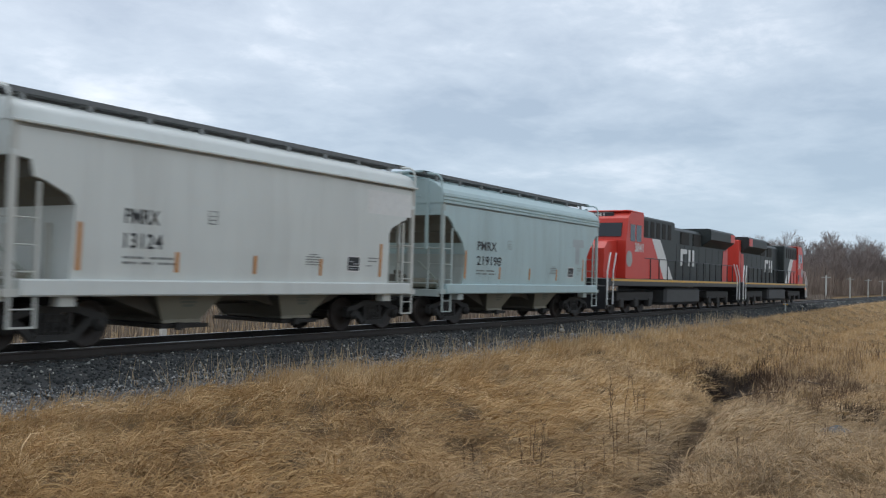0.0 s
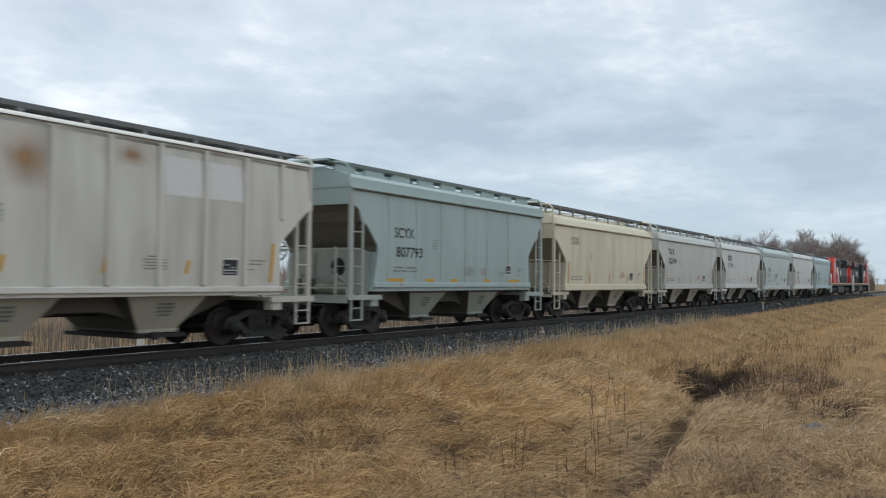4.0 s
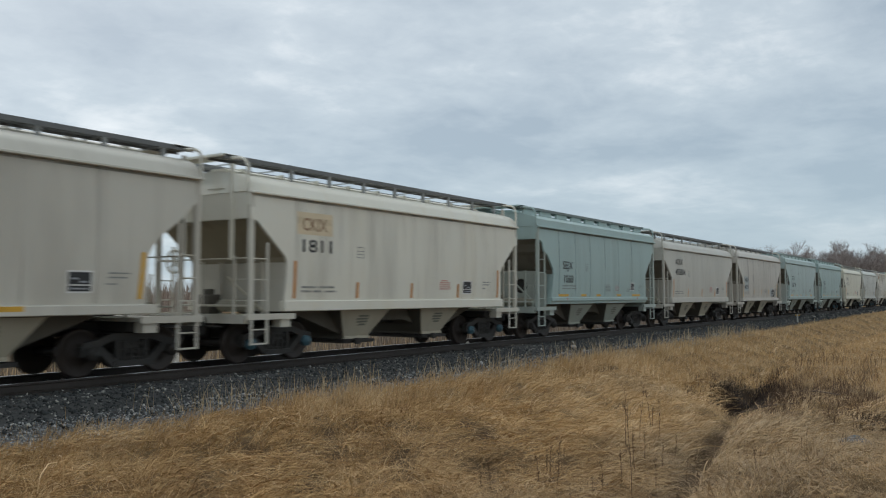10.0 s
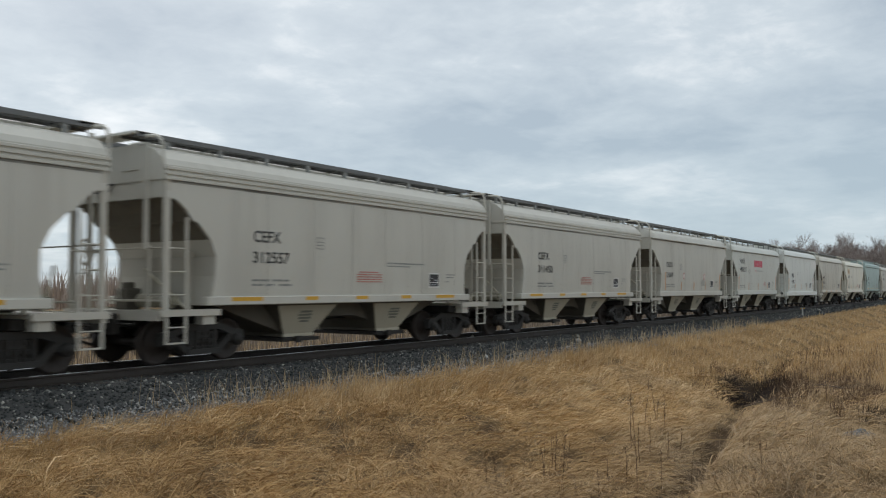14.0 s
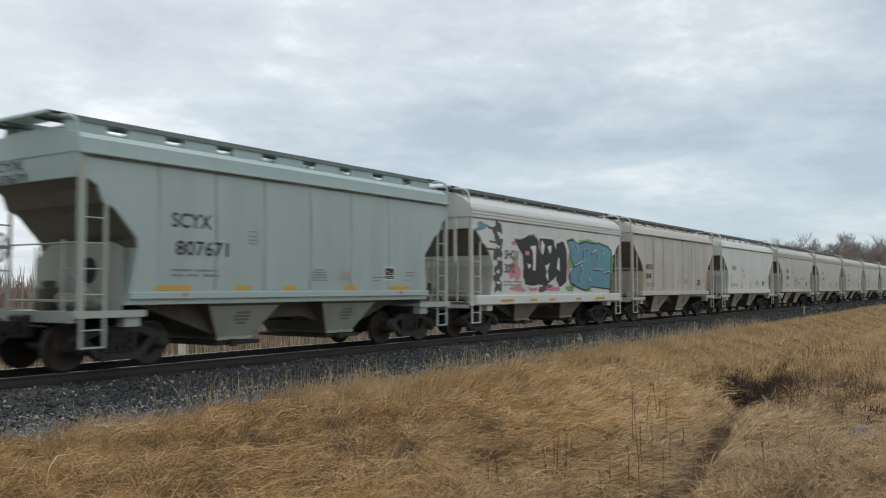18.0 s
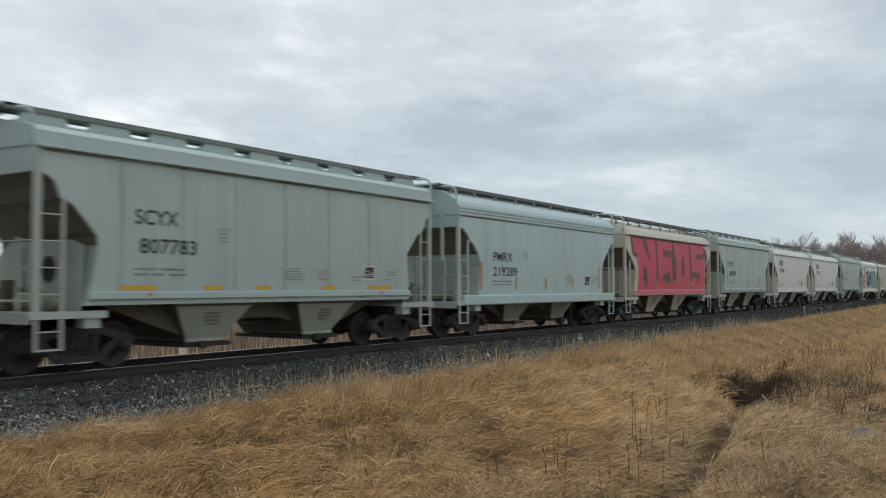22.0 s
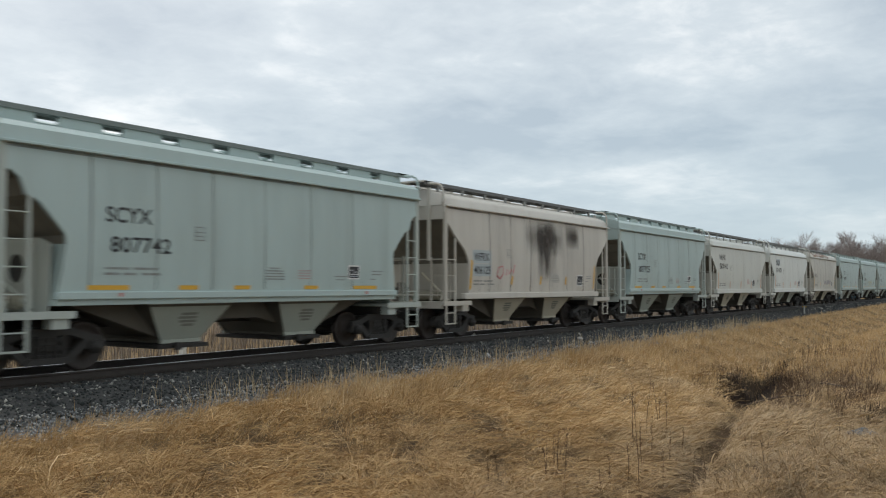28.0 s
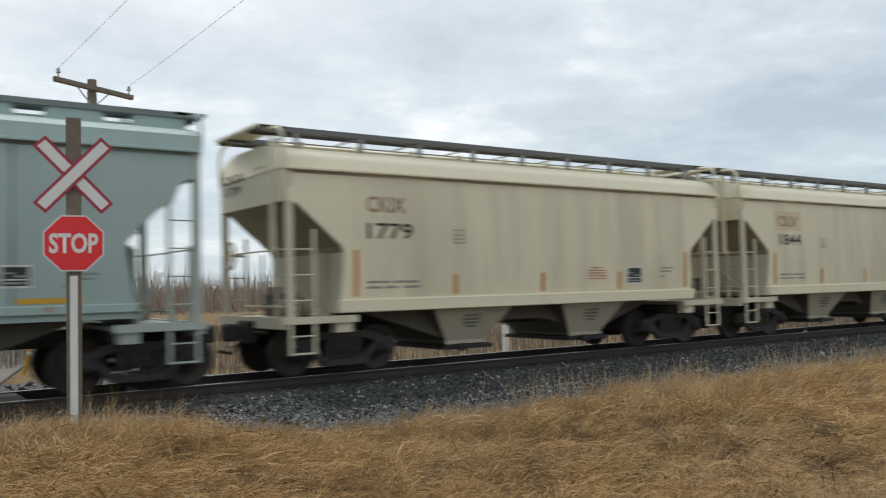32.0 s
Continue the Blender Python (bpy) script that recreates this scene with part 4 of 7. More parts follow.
# ---- ground, ballast and track ----


def smooth(a, b, x):
    t = np.clip((np.asarray(x, float) - a) / (b - a), 0, 1)
    return t * t * (3 - 2 * t)


def ditch_y(x):
    return np.clip(4.27 + (np.asarray(x, float) - 12.6) * 0.17, 2.8, 8.0)


def wob(x, y, k, seed):
    """Cheap smooth unevenness."""
    return (np.sin(x * k + seed) * np.cos(y * k * 1.3 - seed * 2) + 0.6 * np.sin(x * k * 2.3 - y * k * 1.7 + seed * 3) + 0.4 * np.cos(y * k * 3.1 + x * k * 0.9 + seed)) / 2.0


def road_edge(y):
    return -2.5 + 0.26 * np.asarray(y, float)


def ground_z(x, y):
    x, y = np.asarray(x, float), np.asarray(y, float)
    d = TRACK_Y - y
    yd = ditch_y(x)
    rise = 0.42 * smooth(30, 110, x)
    # near side: shoulder, slope, ditch, field
    near = np.interp(d, [1.85, 3.05, 4.0], [-0.205, -0.52, -0.62])
    t = np.clip((d - 4.0) / np.maximum(0.5, TRACK_Y - 4.0 - yd), 0, 1)
    slope = -0.62 + rise * 0.9 - (0.83 + rise * 0.5) * (0.55 * t + 0.45 * smooth(0.0, 1.0, t))
    field = -1.45 + rise * 0.5 + 0.3 * smooth(0.0, 1.6, yd - y) + 0.2 * smooth(2, 10, yd - y) + 0.6 * rise * smooth(2, 8, yd - y)
    z = np.where(d < 4.0, near + rise * smooth(3.1, 4.0, d) * 0.9, np.where(y > yd, slope, field))
    z = z - (0.2 + 0.14 * smooth(11, 13, x) * smooth(21, 19, x)) * np.exp(-((y - yd) / 0.33) ** 2)
    bumps = smooth(3.4, 5.0, d)
    z = z + bumps * (0.13 * wob(x, y, 0.9, 1.3) + 0.12 * wob(x, y, 2.3, 4.1) + 0.06 * wob(x, y, 5.1, 2.1))
    # the pit in the ditch
    z = z - 0.2 * np.exp(-(((x - 25.8) / 3.0) ** 2 + ((y - 6.4 - 0.25 * (x - 25.8)) / 1.0) ** 2))
    # far side of the track
    far = np.interp(-d, [1.95, 3.2, 6.0, 10.0, 40.0, 3000.0], [-0.26, -0.55, -0.7, -0.85, -1.0, -1.0])
    z = np.where(d < 0, far + 0.08 * wob(x, y, 0.6, 2.2) * smooth(4, 9, -d), z)
    z = np.where(np.abs(d) <= 1.85, -0.205, z)
    # the road's fill beside the crossing
    e = x - road_edge(y) - 1.3
    fill = np.where(y < TRACK_Y - 1.9, -0.12, -0.14)
    z = z + (fill - z) * (1 - smooth(0.0, 4.5, e)) * smooth(1.6, 2.6, np.abs(d))
    return z


def axis_points(segments):
    out = []
    for a, b, step in segments:
        n = max(1, int(round((b - a) / step)))
        out += [a + (b - a) * k / n for k in range(n)]
    return np.array(out + [segments[-1][1]])


def grid_mesh(name, xs, ys, zf):
    X, Y = np.meshgrid(xs, ys)
    Z = zf(X, Y)
    co = np.stack([X, Y, Z], -1).reshape(-1, 3)
    nx, ny = len(xs), len(ys)
    i = (np.arange(ny - 1)[:, None] * nx + np.arange(nx - 1)[None, :]).reshape(-1)
    quads = np.stack([i, i + 1, i + nx + 1, i + nx], 1)
    return raw_mesh(name, co, quads, True)


def raw_mesh(name, co, faces, smooth_it=False):
    """A mesh from arrays; faces all of one size."""
    me = bpy.data.meshes.new(name)
    n, k = faces.shape
    me.vertices.add(len(co))
    me.vertices.foreach_set("co", np.ascontiguousarray(co, dtype=np.float32).ravel())
    me.loops.add(n * k)
    me.loops.foreach_set("vertex_index", np.ascontiguousarray(faces, dtype=np.int32).ravel())
    me.polygons.add(n)
    me.polygons.foreach_set("loop_start", np.arange(0, n * k, k, dtype=np.int32))
    if smooth_it:
        me.polygons.foreach_set("use_smooth", np.ones(n, dtype=bool))
    me.update(calc_edges=True)
    return me


def ground_material():
    m, nt, b = nodes_of("dry_grass_ground", 0.95, 0, 0.1)
    n1, n2, n3 = noise_of(nt, 0.35, 5, random_shift=False), noise_of(nt, 3.0, 6, random_shift=False), noise_of(nt, 30.0, 4, (1, 2.2, 1), random_shift=False)
    c = mixed(nt, ramp_of(nt, n1, 0.35, 0.7), (0.28, 0.19, 0.095), (0.22, 0.155, 0.085))
    c = mixed(nt, ramp_of(nt, n2, 0.4, 0.75), c, (0.115, 0.078, 0.04))
    c = mixed(nt, times(nt, ramp_of(nt, n3, 0.45, 0.75), 0.6), c, (0.38, 0.26, 0.135))
    at = nt.nodes.new("ShaderNodeAttribute")
    at.attribute_name = "scorch"
    c = mixed(nt, at.outputs["Fac"], c, (0.022, 0.018, 0.015))
    # shade between the tussocks as a dark tint, then the gravel's own colour
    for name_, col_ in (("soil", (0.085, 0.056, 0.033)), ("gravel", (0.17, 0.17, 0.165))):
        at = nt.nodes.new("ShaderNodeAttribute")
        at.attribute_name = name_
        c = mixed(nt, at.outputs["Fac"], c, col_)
    nt.links.new(c, b.inputs["Base Color"])
    bumped(nt, b, n3, 0.8, 0.05)
    return m


M_GROUND = ground_material()
gx = axis_points([(-3000, -300, 300), (-300, -40, 20), (-40, 0, 2), (0, 45, 0.36), (45, 150, 1.2), (150, 500, 10), (500, 4000, 250)])
gy = axis_points([(-3000, -300, 300), (-300, -30, 20), (-30, 0, 1.5), (0, 14.5, 0.3), (14.5, 20, 0.5), (20, 60, 2), (60, 300, 20), (300, 3500, 250)])


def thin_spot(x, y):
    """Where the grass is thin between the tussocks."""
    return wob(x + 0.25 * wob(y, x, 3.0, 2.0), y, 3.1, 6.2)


def dark_hollow_at(x, y):
    """The dark hollow: 1 in its middle, 0 outside."""
    u, v = x - 25.7, y - 6.4
    return 0.96 - 0.96 * smooth(0.35, 1.35, np.hypot((u * 0.97 + v * 0.243) / 3.6, (v * 0.97 - u * 0.243) / 1.05) + 0.22 * wob(x, y, 2.2, 1.0))


ground_me = grid_mesh("ground", gx, gy, ground_z)
_gx, _gy = np.meshgrid(gx, gy)
ground_me.attributes.new("scorch", "FLOAT", "POINT").data.foreach_set("value", dark_hollow_at(_gx, _gy).ravel().astype(np.float32))
# shade in thin spots, near bank and ditch, put into the ground's colour
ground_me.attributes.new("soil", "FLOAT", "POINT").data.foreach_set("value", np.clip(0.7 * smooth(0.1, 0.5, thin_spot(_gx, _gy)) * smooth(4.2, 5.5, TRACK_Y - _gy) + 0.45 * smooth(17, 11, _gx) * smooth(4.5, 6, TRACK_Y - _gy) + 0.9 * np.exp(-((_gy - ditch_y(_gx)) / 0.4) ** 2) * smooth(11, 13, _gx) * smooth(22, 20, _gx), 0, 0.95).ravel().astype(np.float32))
ground_me.attributes.new("gravel", "FLOAT", "POINT").data.foreach_set("value", ((1 - smooth(3.4, 3.95, np.abs(TRACK_Y - _gy) + 0.25 * wob(_gx, _gy, 1.4, 2.0))) * 0.95).ravel().astype(np.float32))
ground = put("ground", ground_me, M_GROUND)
tagged(ground, "dry straw-coloured grass ground with a ditch beside the railway", "ground", kind="structure")


def stone_material(name, cols, scale):
    m, nt, b = nodes_of(name, 0.85, 0, 0.25)
    g = nt.nodes.new("ShaderNodeNewGeometry")
    r = nt.nodes.new("ShaderNodeValToRGB")
    r.color_ramp.elements[0].color, r.color_ramp.elements[1].color = (*cols[0], 1), (*cols[-1], 1)
    for k, c in enumerate(cols[1:-1]):
        e = r.color_ramp.elements.new((k + 1) / (len(cols) - 1))
        e.color = (*c, 1)
    nt.links.new(g.outputs["Random Per Island"], r.inputs[0])
    c = mixed(nt, times(nt, ramp_of(nt, noise_of(nt, scale, 4, random_shift=False), 0.35, 0.7), 0.5), r.outputs[0], tuple(x * 0.5 for x in cols[1]))
    nt.links.new(c, b.inputs["Base Color"])
    return m


M_BALLAST = stone_material("ballast_stone", [(0.026, 0.028, 0.028), (0.036, 0.039, 0.039), (0.046, 0.05, 0.05), (0.056, 0.06, 0.06), (0.066, 0.071, 0.071), (0.078, 0.083, 0.082), (0.095, 0.1, 0.098), (0.12, 0.122, 0.118), (0.17, 0.168, 0.158), (0.58, 0.56, 0.5)], 20)
M_GRAVEL = stone_material("toe_gravel", [(0.13, 0.138, 0.14), (0.2, 0.208, 0.21), (0.28, 0.288, 0.288), (0.37, 0.372, 0.365), (0.68, 0.66, 0.62)], 25)


def scatter_stones(name, n, xr, yr, size, mat, seed, label, power=1.0, lift=0.3):
    rng = np.random.default_rng(seed)
    x = xr[0] + (xr[1] - xr[0]) * rng.random(n) ** power
    y = yr[0] + (yr[1] - yr[0]) * rng.random(n)
    s = size * np.exp(rng.normal(0, 0.35, n))
    base = np.array([(1, 0, 0), (-1, 0, 0), (0, 1, 0), (0, -1, 0), (0, 0, 1), (0, 0, -1)], float)
    tri = np.array([(0, 2, 4), (2, 1, 4), (1, 3, 4), (3, 0, 4), (2, 0, 5), (1, 2, 5), (3, 1, 5), (0, 3, 5)])
    v = base[None] * (0.55 + 0.75 * rng.random((n, 6, 1)))
    v += rng.normal(0, 0.18, v.shape)
    a = rng.random(n) * math.tau
    tilt = rng.random(n) * 1.2
    ca, sa, ct, st = np.cos(a), np.sin(a), np.cos(tilt), np.sin(tilt)
    yx = v[..., 1] * ct[:, None] - v[..., 2] * st[:, None]
    zx = v[..., 1] * st[:, None] + v[..., 2] * ct[:, None]
    vx = v[..., 0] * ca[:, None] - yx * sa[:, None]
    vy = v[..., 0] * sa[:, None] + yx * ca[:, None]
    z = ground_z(x, y) + s * lift
    co = np.stack([vx * s[:, None] + x[:, None], vy * s[:, None] + y[:, None], zx * s[:, None] * 0.8 + z[:, None]], -1).reshape(-1, 3)
    faces = (tri[None] + (np.arange(n) * 6)[:, None, None]).reshape(-1, 3)
    ob = put(name, raw_mesh(name, co, faces), mat)
    return tagged(ob, label, "ballast", kind="stuff")


TY = TRACK_Y
scatter_stones("ballast_stones", 46000, (-2.0, 70), (TY - 3.1, TY - 0.85), 0.022, M_BALLAST, 3, "dark angular crushed stone ballast beside the rails", 1.35)
scatter_stones("ballast_stones", 6000, (70, 150), (TY - 3.1, TY - 0.85), 0.06, M_BALLAST, 4, "dark angular crushed stone ballast beside the rails", 1.2)
scatter_stones("ballast_stones", 4000, (-5, 70), (TY + 0.85, TY + 3.1), 0.045, M_BALLAST, 6, "dark angular crushed stone ballast beyond the rails", 1.2)
scatter_stones("ballast_stones", 4500, (-5, 50), (TY - 0.7, TY + 0.7), 0.045, M_BALLAST, 7, "dark angular crushed stone ballast between the rails", 1.2)
scatter_stones("toe_gravel", 34000, (-1, 48), (TY - 3.95, TY - 2.6), 0.018, M_GRAVEL, 5, "pale grey gravel along the ballast's foot", 1.35)
M_BED = plain("ballast_bed", (0.075, 0.075, 0.072), 0.95, 0.4, 14, bump=0.9, bdist=0.04)
bed = bmesh.new()
for x0, x1 in ((-400, 700),):
    add_prism(bed, [(TY - 3.05, -0.6), (TY - 2.95, -0.49), (TY - 1.8, -0.192), (TY + 1.8, -0.192), (TY + 3.1, -0.52), (TY + 3.2, -0.7)], x0, x1, "x")
bed_ob = part("ballast_bed", bed, M_BED, None)
tagged(bed_ob, "dark ballast bed under the railway track", "ballast", kind="structure")

track = new("railway_track")
tagged(track, "single railway track with dark rails on sleepers", "railway track", kind="structure")
M_RAIL = plain("rail_brown_steel", (0.045, 0.036, 0.03), 0.6, 0.4)
M_HEAD = plain("rail_worn_head", (0.32, 0.32, 0.33), 0.3, 0.15, metal=0.8)
M_TIE = plain("sleeper_weathered_wood", (0.07, 0.06, 0.05), 0.9, 0.5, bump=0.5)
for sy in (-1, 1):
    y = TY + sy * 0.7525
    prof = [(-0.075, -0.18), (0.075, -0.18), (0.075, -0.165), (0.012, -0.145), (0.01, -0.05), (0.036, -0.035), (0.036, -0.006), (-0.036, -0.006), (-0.036, -0.035), (-0.01, -0.05), (-0.012, -0.145), (-0.075, -0.165)]
    part("rail", add_prism(bmesh.new(), [(y + a, b) for a, b in prof], -400, 700, "x"), M_RAIL, track)
    part("rail_head", box(-400, 700, y - 0.034, y + 0.034, -0.005, 0.0), M_HEAD, track, "shiny worn rail head")
tie_me = to_mesh("sleeper", box(-0.115, 0.115, -1.3, 1.3, -0.34, -0.185, 0.012))
for k in range(190):
    put("sleeper", tie_me, M_TIE, track, m=pose(-20 + k * 0.52, TY, 0, 0, 0, random.uniform(-0.8, 0.8)))
far_ties = bmesh.new()
for k in range(200):
    x = 80 + k * 0.55
    add_box(far_ties, x - 0.115, x + 0.115, TY - 1.3, TY + 1.3, -0.34, -0.185)
tagged(part("far_sleepers", far_ties, M_TIE, track), kind="stuff")

# a pale gravel strip along the far foot of the ballast
M_STRIP = plain("pale_sandy_gravel", (0.44, 0.38, 0.31), 0.95, 0.35, 6, bump=0.4)
sx_pts, sy_pts = axis_points([(4, 170, 1.5)]), axis_points([(TY + 3.2, TY + 6.2, 0.4)])
strip = put("gravel_strip", grid_mesh("gravel_strip", sx_pts, sy_pts, lambda a, b: ground_z(a, b) + 0.035), M_STRIP)
tagged(strip, "pale sandy gravel strip beyond the track", "gravel", kind="structure")

# the road and its crossing surface
M_ROAD = plain("gravel_road", (0.20, 0.18, 0.155), 0.95, 0.4, 8, bump=0.6, bdist=0.02)
M_PLANK = plain("crossing_plank", (0.13, 0.12, 0.11), 0.85, 0.4, 6)
road = bmesh.new()
ring = []
for y in [-60 + k * 1.0 for k in range(78)] + [18.5 + k * 6.0 for k in range(40)]:
    if TY - 1.9 < y < TY + 1.9:
        continue
    e = float(road_edge(y))
    zz = -0.09 if abs(y - TY) > 2.0 else -0.06
    ring.append((road.verts.new((e - 7.5, y, zz)), road.verts.new((e, y, zz)), y))
for (a, b, y0), (c, d, y1) in zip(ring, ring[1:]):
    if y0 < TY < y1:
        continue
    road.faces.new((a, b, d, c))
road.normal_update()
bmesh.ops.solidify(road, geom=road.faces[:], thickness=0.08)
tagged(part("road", road, M_ROAD, None), "pale gravel road leading over the railway", "road", kind="structure")
crossing = new("level_crossing")
tagged(crossing, "timber plank surface of the level crossing", "level crossing", kind="structure")
for y0, y1 in ((TY - 0.65, TY - 0.02), (TY + 0.02, TY + 0.65), (TY + 0.82, TY + 1.33), (TY + 1.35, TY + 1.9)):
    part("plank", box(-6.2, 2.2, y0, y1, -0.2, -0.015, 0.015), M_PLANK, crossing)

# ---- dry grass ----


def grass_material(name, cols, rough=0.85, pale=(0.335, 0.268, 0.19)):
    m, nt, b = nodes_of(name, rough, 0, 0.15)
    g = nt.nodes.new("ShaderNodeNewGeometry")
    r = nt.nodes.new("ShaderNodeValToRGB")
    r.color_ramp.elements[0].color, r.color_ramp.elements[1].color = (*cols[0], 1), (*cols[-1], 1)
    for k, c in enumerate(cols[1:-1]):
        e = r.color_ramp.elements.new((k + 1) / (len(cols) - 1))
        e.color = (*c, 1)
    at = nt.nodes.new("ShaderNodeAttribute")
    at.attribute_name = "tone"
    mt = nt.nodes.new("ShaderNodeMath")
    mt.operation = "MULTIPLY_ADD"
    mt.inputs[1].default_value = 0.7
    nt.links.new(g.outputs["Random Per Island"], mt.inputs[0])
    nt.links.new(at.outputs["Fac"], mt.inputs[2])
    nt.links.new(mt.outputs[0], r.inputs[0])
    ap = nt.nodes.new("ShaderNodeAttribute")
    ap.attribute_name = "pale"
    c = mixed(nt, ap.outputs["Fac"], r.outputs[0], pale)
    n2 = ramp_of(nt, noise_of(nt, 1.7, 4, random_shift=False), 0.45, 0.75)
    c = mixed(nt, times(nt, n2, 0.35), c, tuple(x * 0.55 for x in cols[1]))
    nt.links.new(c, b.inputs["Base Color"])
    b.inputs["Subsurface Weight"].default_value = 0.0
    return m


M_STRAW = grass_material("dry_straw", [(0.14, 0.08, 0.034), (0.37, 0.222, 0.093), (0.52, 0.335, 0.148), (0.63, 0.43, 0.215), (0.77, 0.58, 0.355)])
M_STALK = grass_material("dry_seed_stalk", [(0.42, 0.29, 0.15), (0.62, 0.46, 0.26), (0.76, 0.63, 0.42)])
M_TWIG = plain("bare_twig", (0.15, 0.094, 0.056), 0.9, 0.4)
M_DARK = plain("dark_brush", (0.04, 0.028, 0.022), 0.95, 0.4)


def blades(name, x, y, length, width, lean, heading, mat, label, category="grass", seed=1, base=None, segs=2, droop=0.5, tone=None, pale=None):
    """Bent tapering blades, one island each."""
    rng = np.random.default_rng(seed)
    n = len(x)
    z = ground_z(x, y) - 0.03 if base is None else base
    hx, hy = np.cos(heading), np.sin(heading)
    # the blade's plane turns freely about its stem
    a = rng.random(n) * math.tau
    wx, wy = np.cos(a) * width / 2, np.sin(a) * width / 2
    pts = []
    for k in range(segs + 1):
        t = k / segs
        ang = lean * (0.55 + droop * t)
        hor = length * t * np.sin(np.minimum(ang, 1.5))
        ver = length * t * np.cos(np.minimum(ang, 1.5))
        pts.append((x + hx * hor, y + hy * hor, z + ver))
    co = []
    for k in range(segs):
        px, py, pz = pts[k]
        f = 1.0 - 0.45 * k / segs
        co += [np.stack([px - wx * f, py - wy * f, pz], 1), np.stack([px + wx * f, py + wy * f, pz], 1)]
    co.append(np.stack(pts[segs], 1))
    nv = 2 * segs + 1
    V = np.stack(co, 1).reshape(-1, 3)
    tris = []
    for k in range(segs - 1):
        b = 2 * k
        tris += [(b, b + 1, b + 3), (b, b + 3, b + 2)]
    tris.append((2 * segs - 2, 2 * segs - 1, 2 * segs))
    T = np.array(tris)
    F = (T[None] + (np.arange(n) * nv)[:, None, None]).reshape(-1, 3)
    me = raw_mesh(name, V, F)
    tv = np.full(n, 0.22) if tone is None else tone
    me.attributes.new("tone", "FLOAT", "POINT").data.foreach_set("value", np.repeat(tv, nv).astype(np.float32))
    if pale is not None:
        me.attributes.new("pale", "FLOAT", "POINT").data.foreach_set("value", np.repeat(pale, nv).astype(np.float32))
    ob = put(name, me, mat)
    return tagged(ob, label, category, kind="stuff")


def field_points(n, rng, r0, r1, a0, a1, k=0.45):
    """Points round the camera's stand, fewer with distance."""
    u = rng.random(n)
    r = (r0 ** -k + u * (r1 ** -k - r0 ** -k)) ** (-1 / k)
    a = np.radians(a0 + (a1 - a0) * rng.random(n))
    return r * np.cos(a), r * np.sin(a)


rng = np.random.default_rng(11)
gxs, gys = field_points(640000, rng, 6.5, 110.0, -2.0, 84.0)
ok = (gys < TRACK_Y - 3.6 + 0.3 * smooth(24, 44, gxs) - 0.3 * wob(gxs, gys * 0, 0.9, 2.0) - 0.22 * wob(gxs, gys * 0, 3.1, 1.0) + np.minimum(0.3 * np.abs(rng.normal(0, 1, len(gys))), 0.8) * (wob(gxs, gys, 2.6, 3.0) > 0)) & (gys > -6) & (gxs > road_edge(gys) - 0.2 + 0.3 * wob(gxs, gys, 1.1, 3))
ok &= ~((np.abs(gys - ditch_y(gxs)) < 0.24 + 0.12 * wob(gxs, gys, 1.5, 1.0)) & (gxs > 11.5) & (gxs < 21) & (rng.random(len(gxs)) < 0.94))
ok &= rng.random(len(gxs)) > 1.25 * dark_hollow_at(gxs, gys)
ok &= rng.random(len(gxs)) > 0.5 * smooth(17, 11, gxs) * smooth(4, 5.5, TRACK_Y - gys)
# thin spots between the tussocks
hollow = thin_spot(gxs, gys)
ok &= rng.random(len(gxs)) > 0.9 * smooth(0.1 - 0.25 * smooth(14, 9, gxs), 0.5 - 0.2 * smooth(14, 9, gxs), hollow) * smooth(3.6, 5.2, TRACK_Y - gys)
gxs, gys, hollow = gxs[ok][:225000], gys[ok][:225000], hollow[ok][:225000]
d = TRACK_Y - gys
rr = np.hypot(gxs, gys)
n = len(gxs)
side = ditch_y(gxs) - gys                         # > 0 beyond the ditch, in the near field
patchy = wob(gxs, gys, 0.55, 0.7)
upright = np.clip(smooth(7.0, 4.0, d) * 0.75 + 0.25 * (patchy > 0.15) + 0.35 * smooth(0.3, 1.5, side), 0, 1)
length = (0.46 + 0.02 * upright + 0.1 * patchy) * np.exp(rng.normal(0, 0.28, n)) * (1 - 0.35 * smooth(0.0, 1.5, side))
length = np.clip(length, 0.1, 0.85) * (1 - 0.3 * smooth(5.5, 4.2, d)) * (1 - 0.35 * smooth(22, 60, rr)) * (1 - 0.5 * smooth(4.6, 3.3, d) * smooth(15, 9, gxs))
lean = np.clip(rng.normal(1.38 - 0.95 * upright, 0.3, n) - 0.2 * hollow, 0.03, 1.56)
cell = np.floor((gxs + 0.35 * wob(gxs, gys, 2.1, 1.0)) / 0.5) * 131.7 + np.floor((gys + 0.35 * wob(gys, gxs, 1.7, 2.0)) / 0.4) * 17.3
tuft = np.modf(np.abs(np.sin(cell * 12.9898) * 43758.5453))[0]
tuft2 = np.modf(np.abs(np.sin(cell * 78.233) * 24634.6345))[0]
length *= 0.8 + 0.4 * tuft2
lean = np.clip(lean + 0.3 * (tuft - 0.5), 0.03, 1.56)
wild = smooth(17, 11, gxs) * smooth(4, 5.5, d)      # tangled where it is nearest
heading = -0.75 + 1.5 * wob(gxs, gys, 0.4, 5.0) + (0.9 + 1.6 * wild) * (tuft2 - 0.5) + rng.normal(0, 1.0, n) * (0.4 + 1.3 * wild + 0.5 * upright)
width = (0.0036 + 0.0003 * rr) * np.exp(rng.normal(0, 0.3, n))
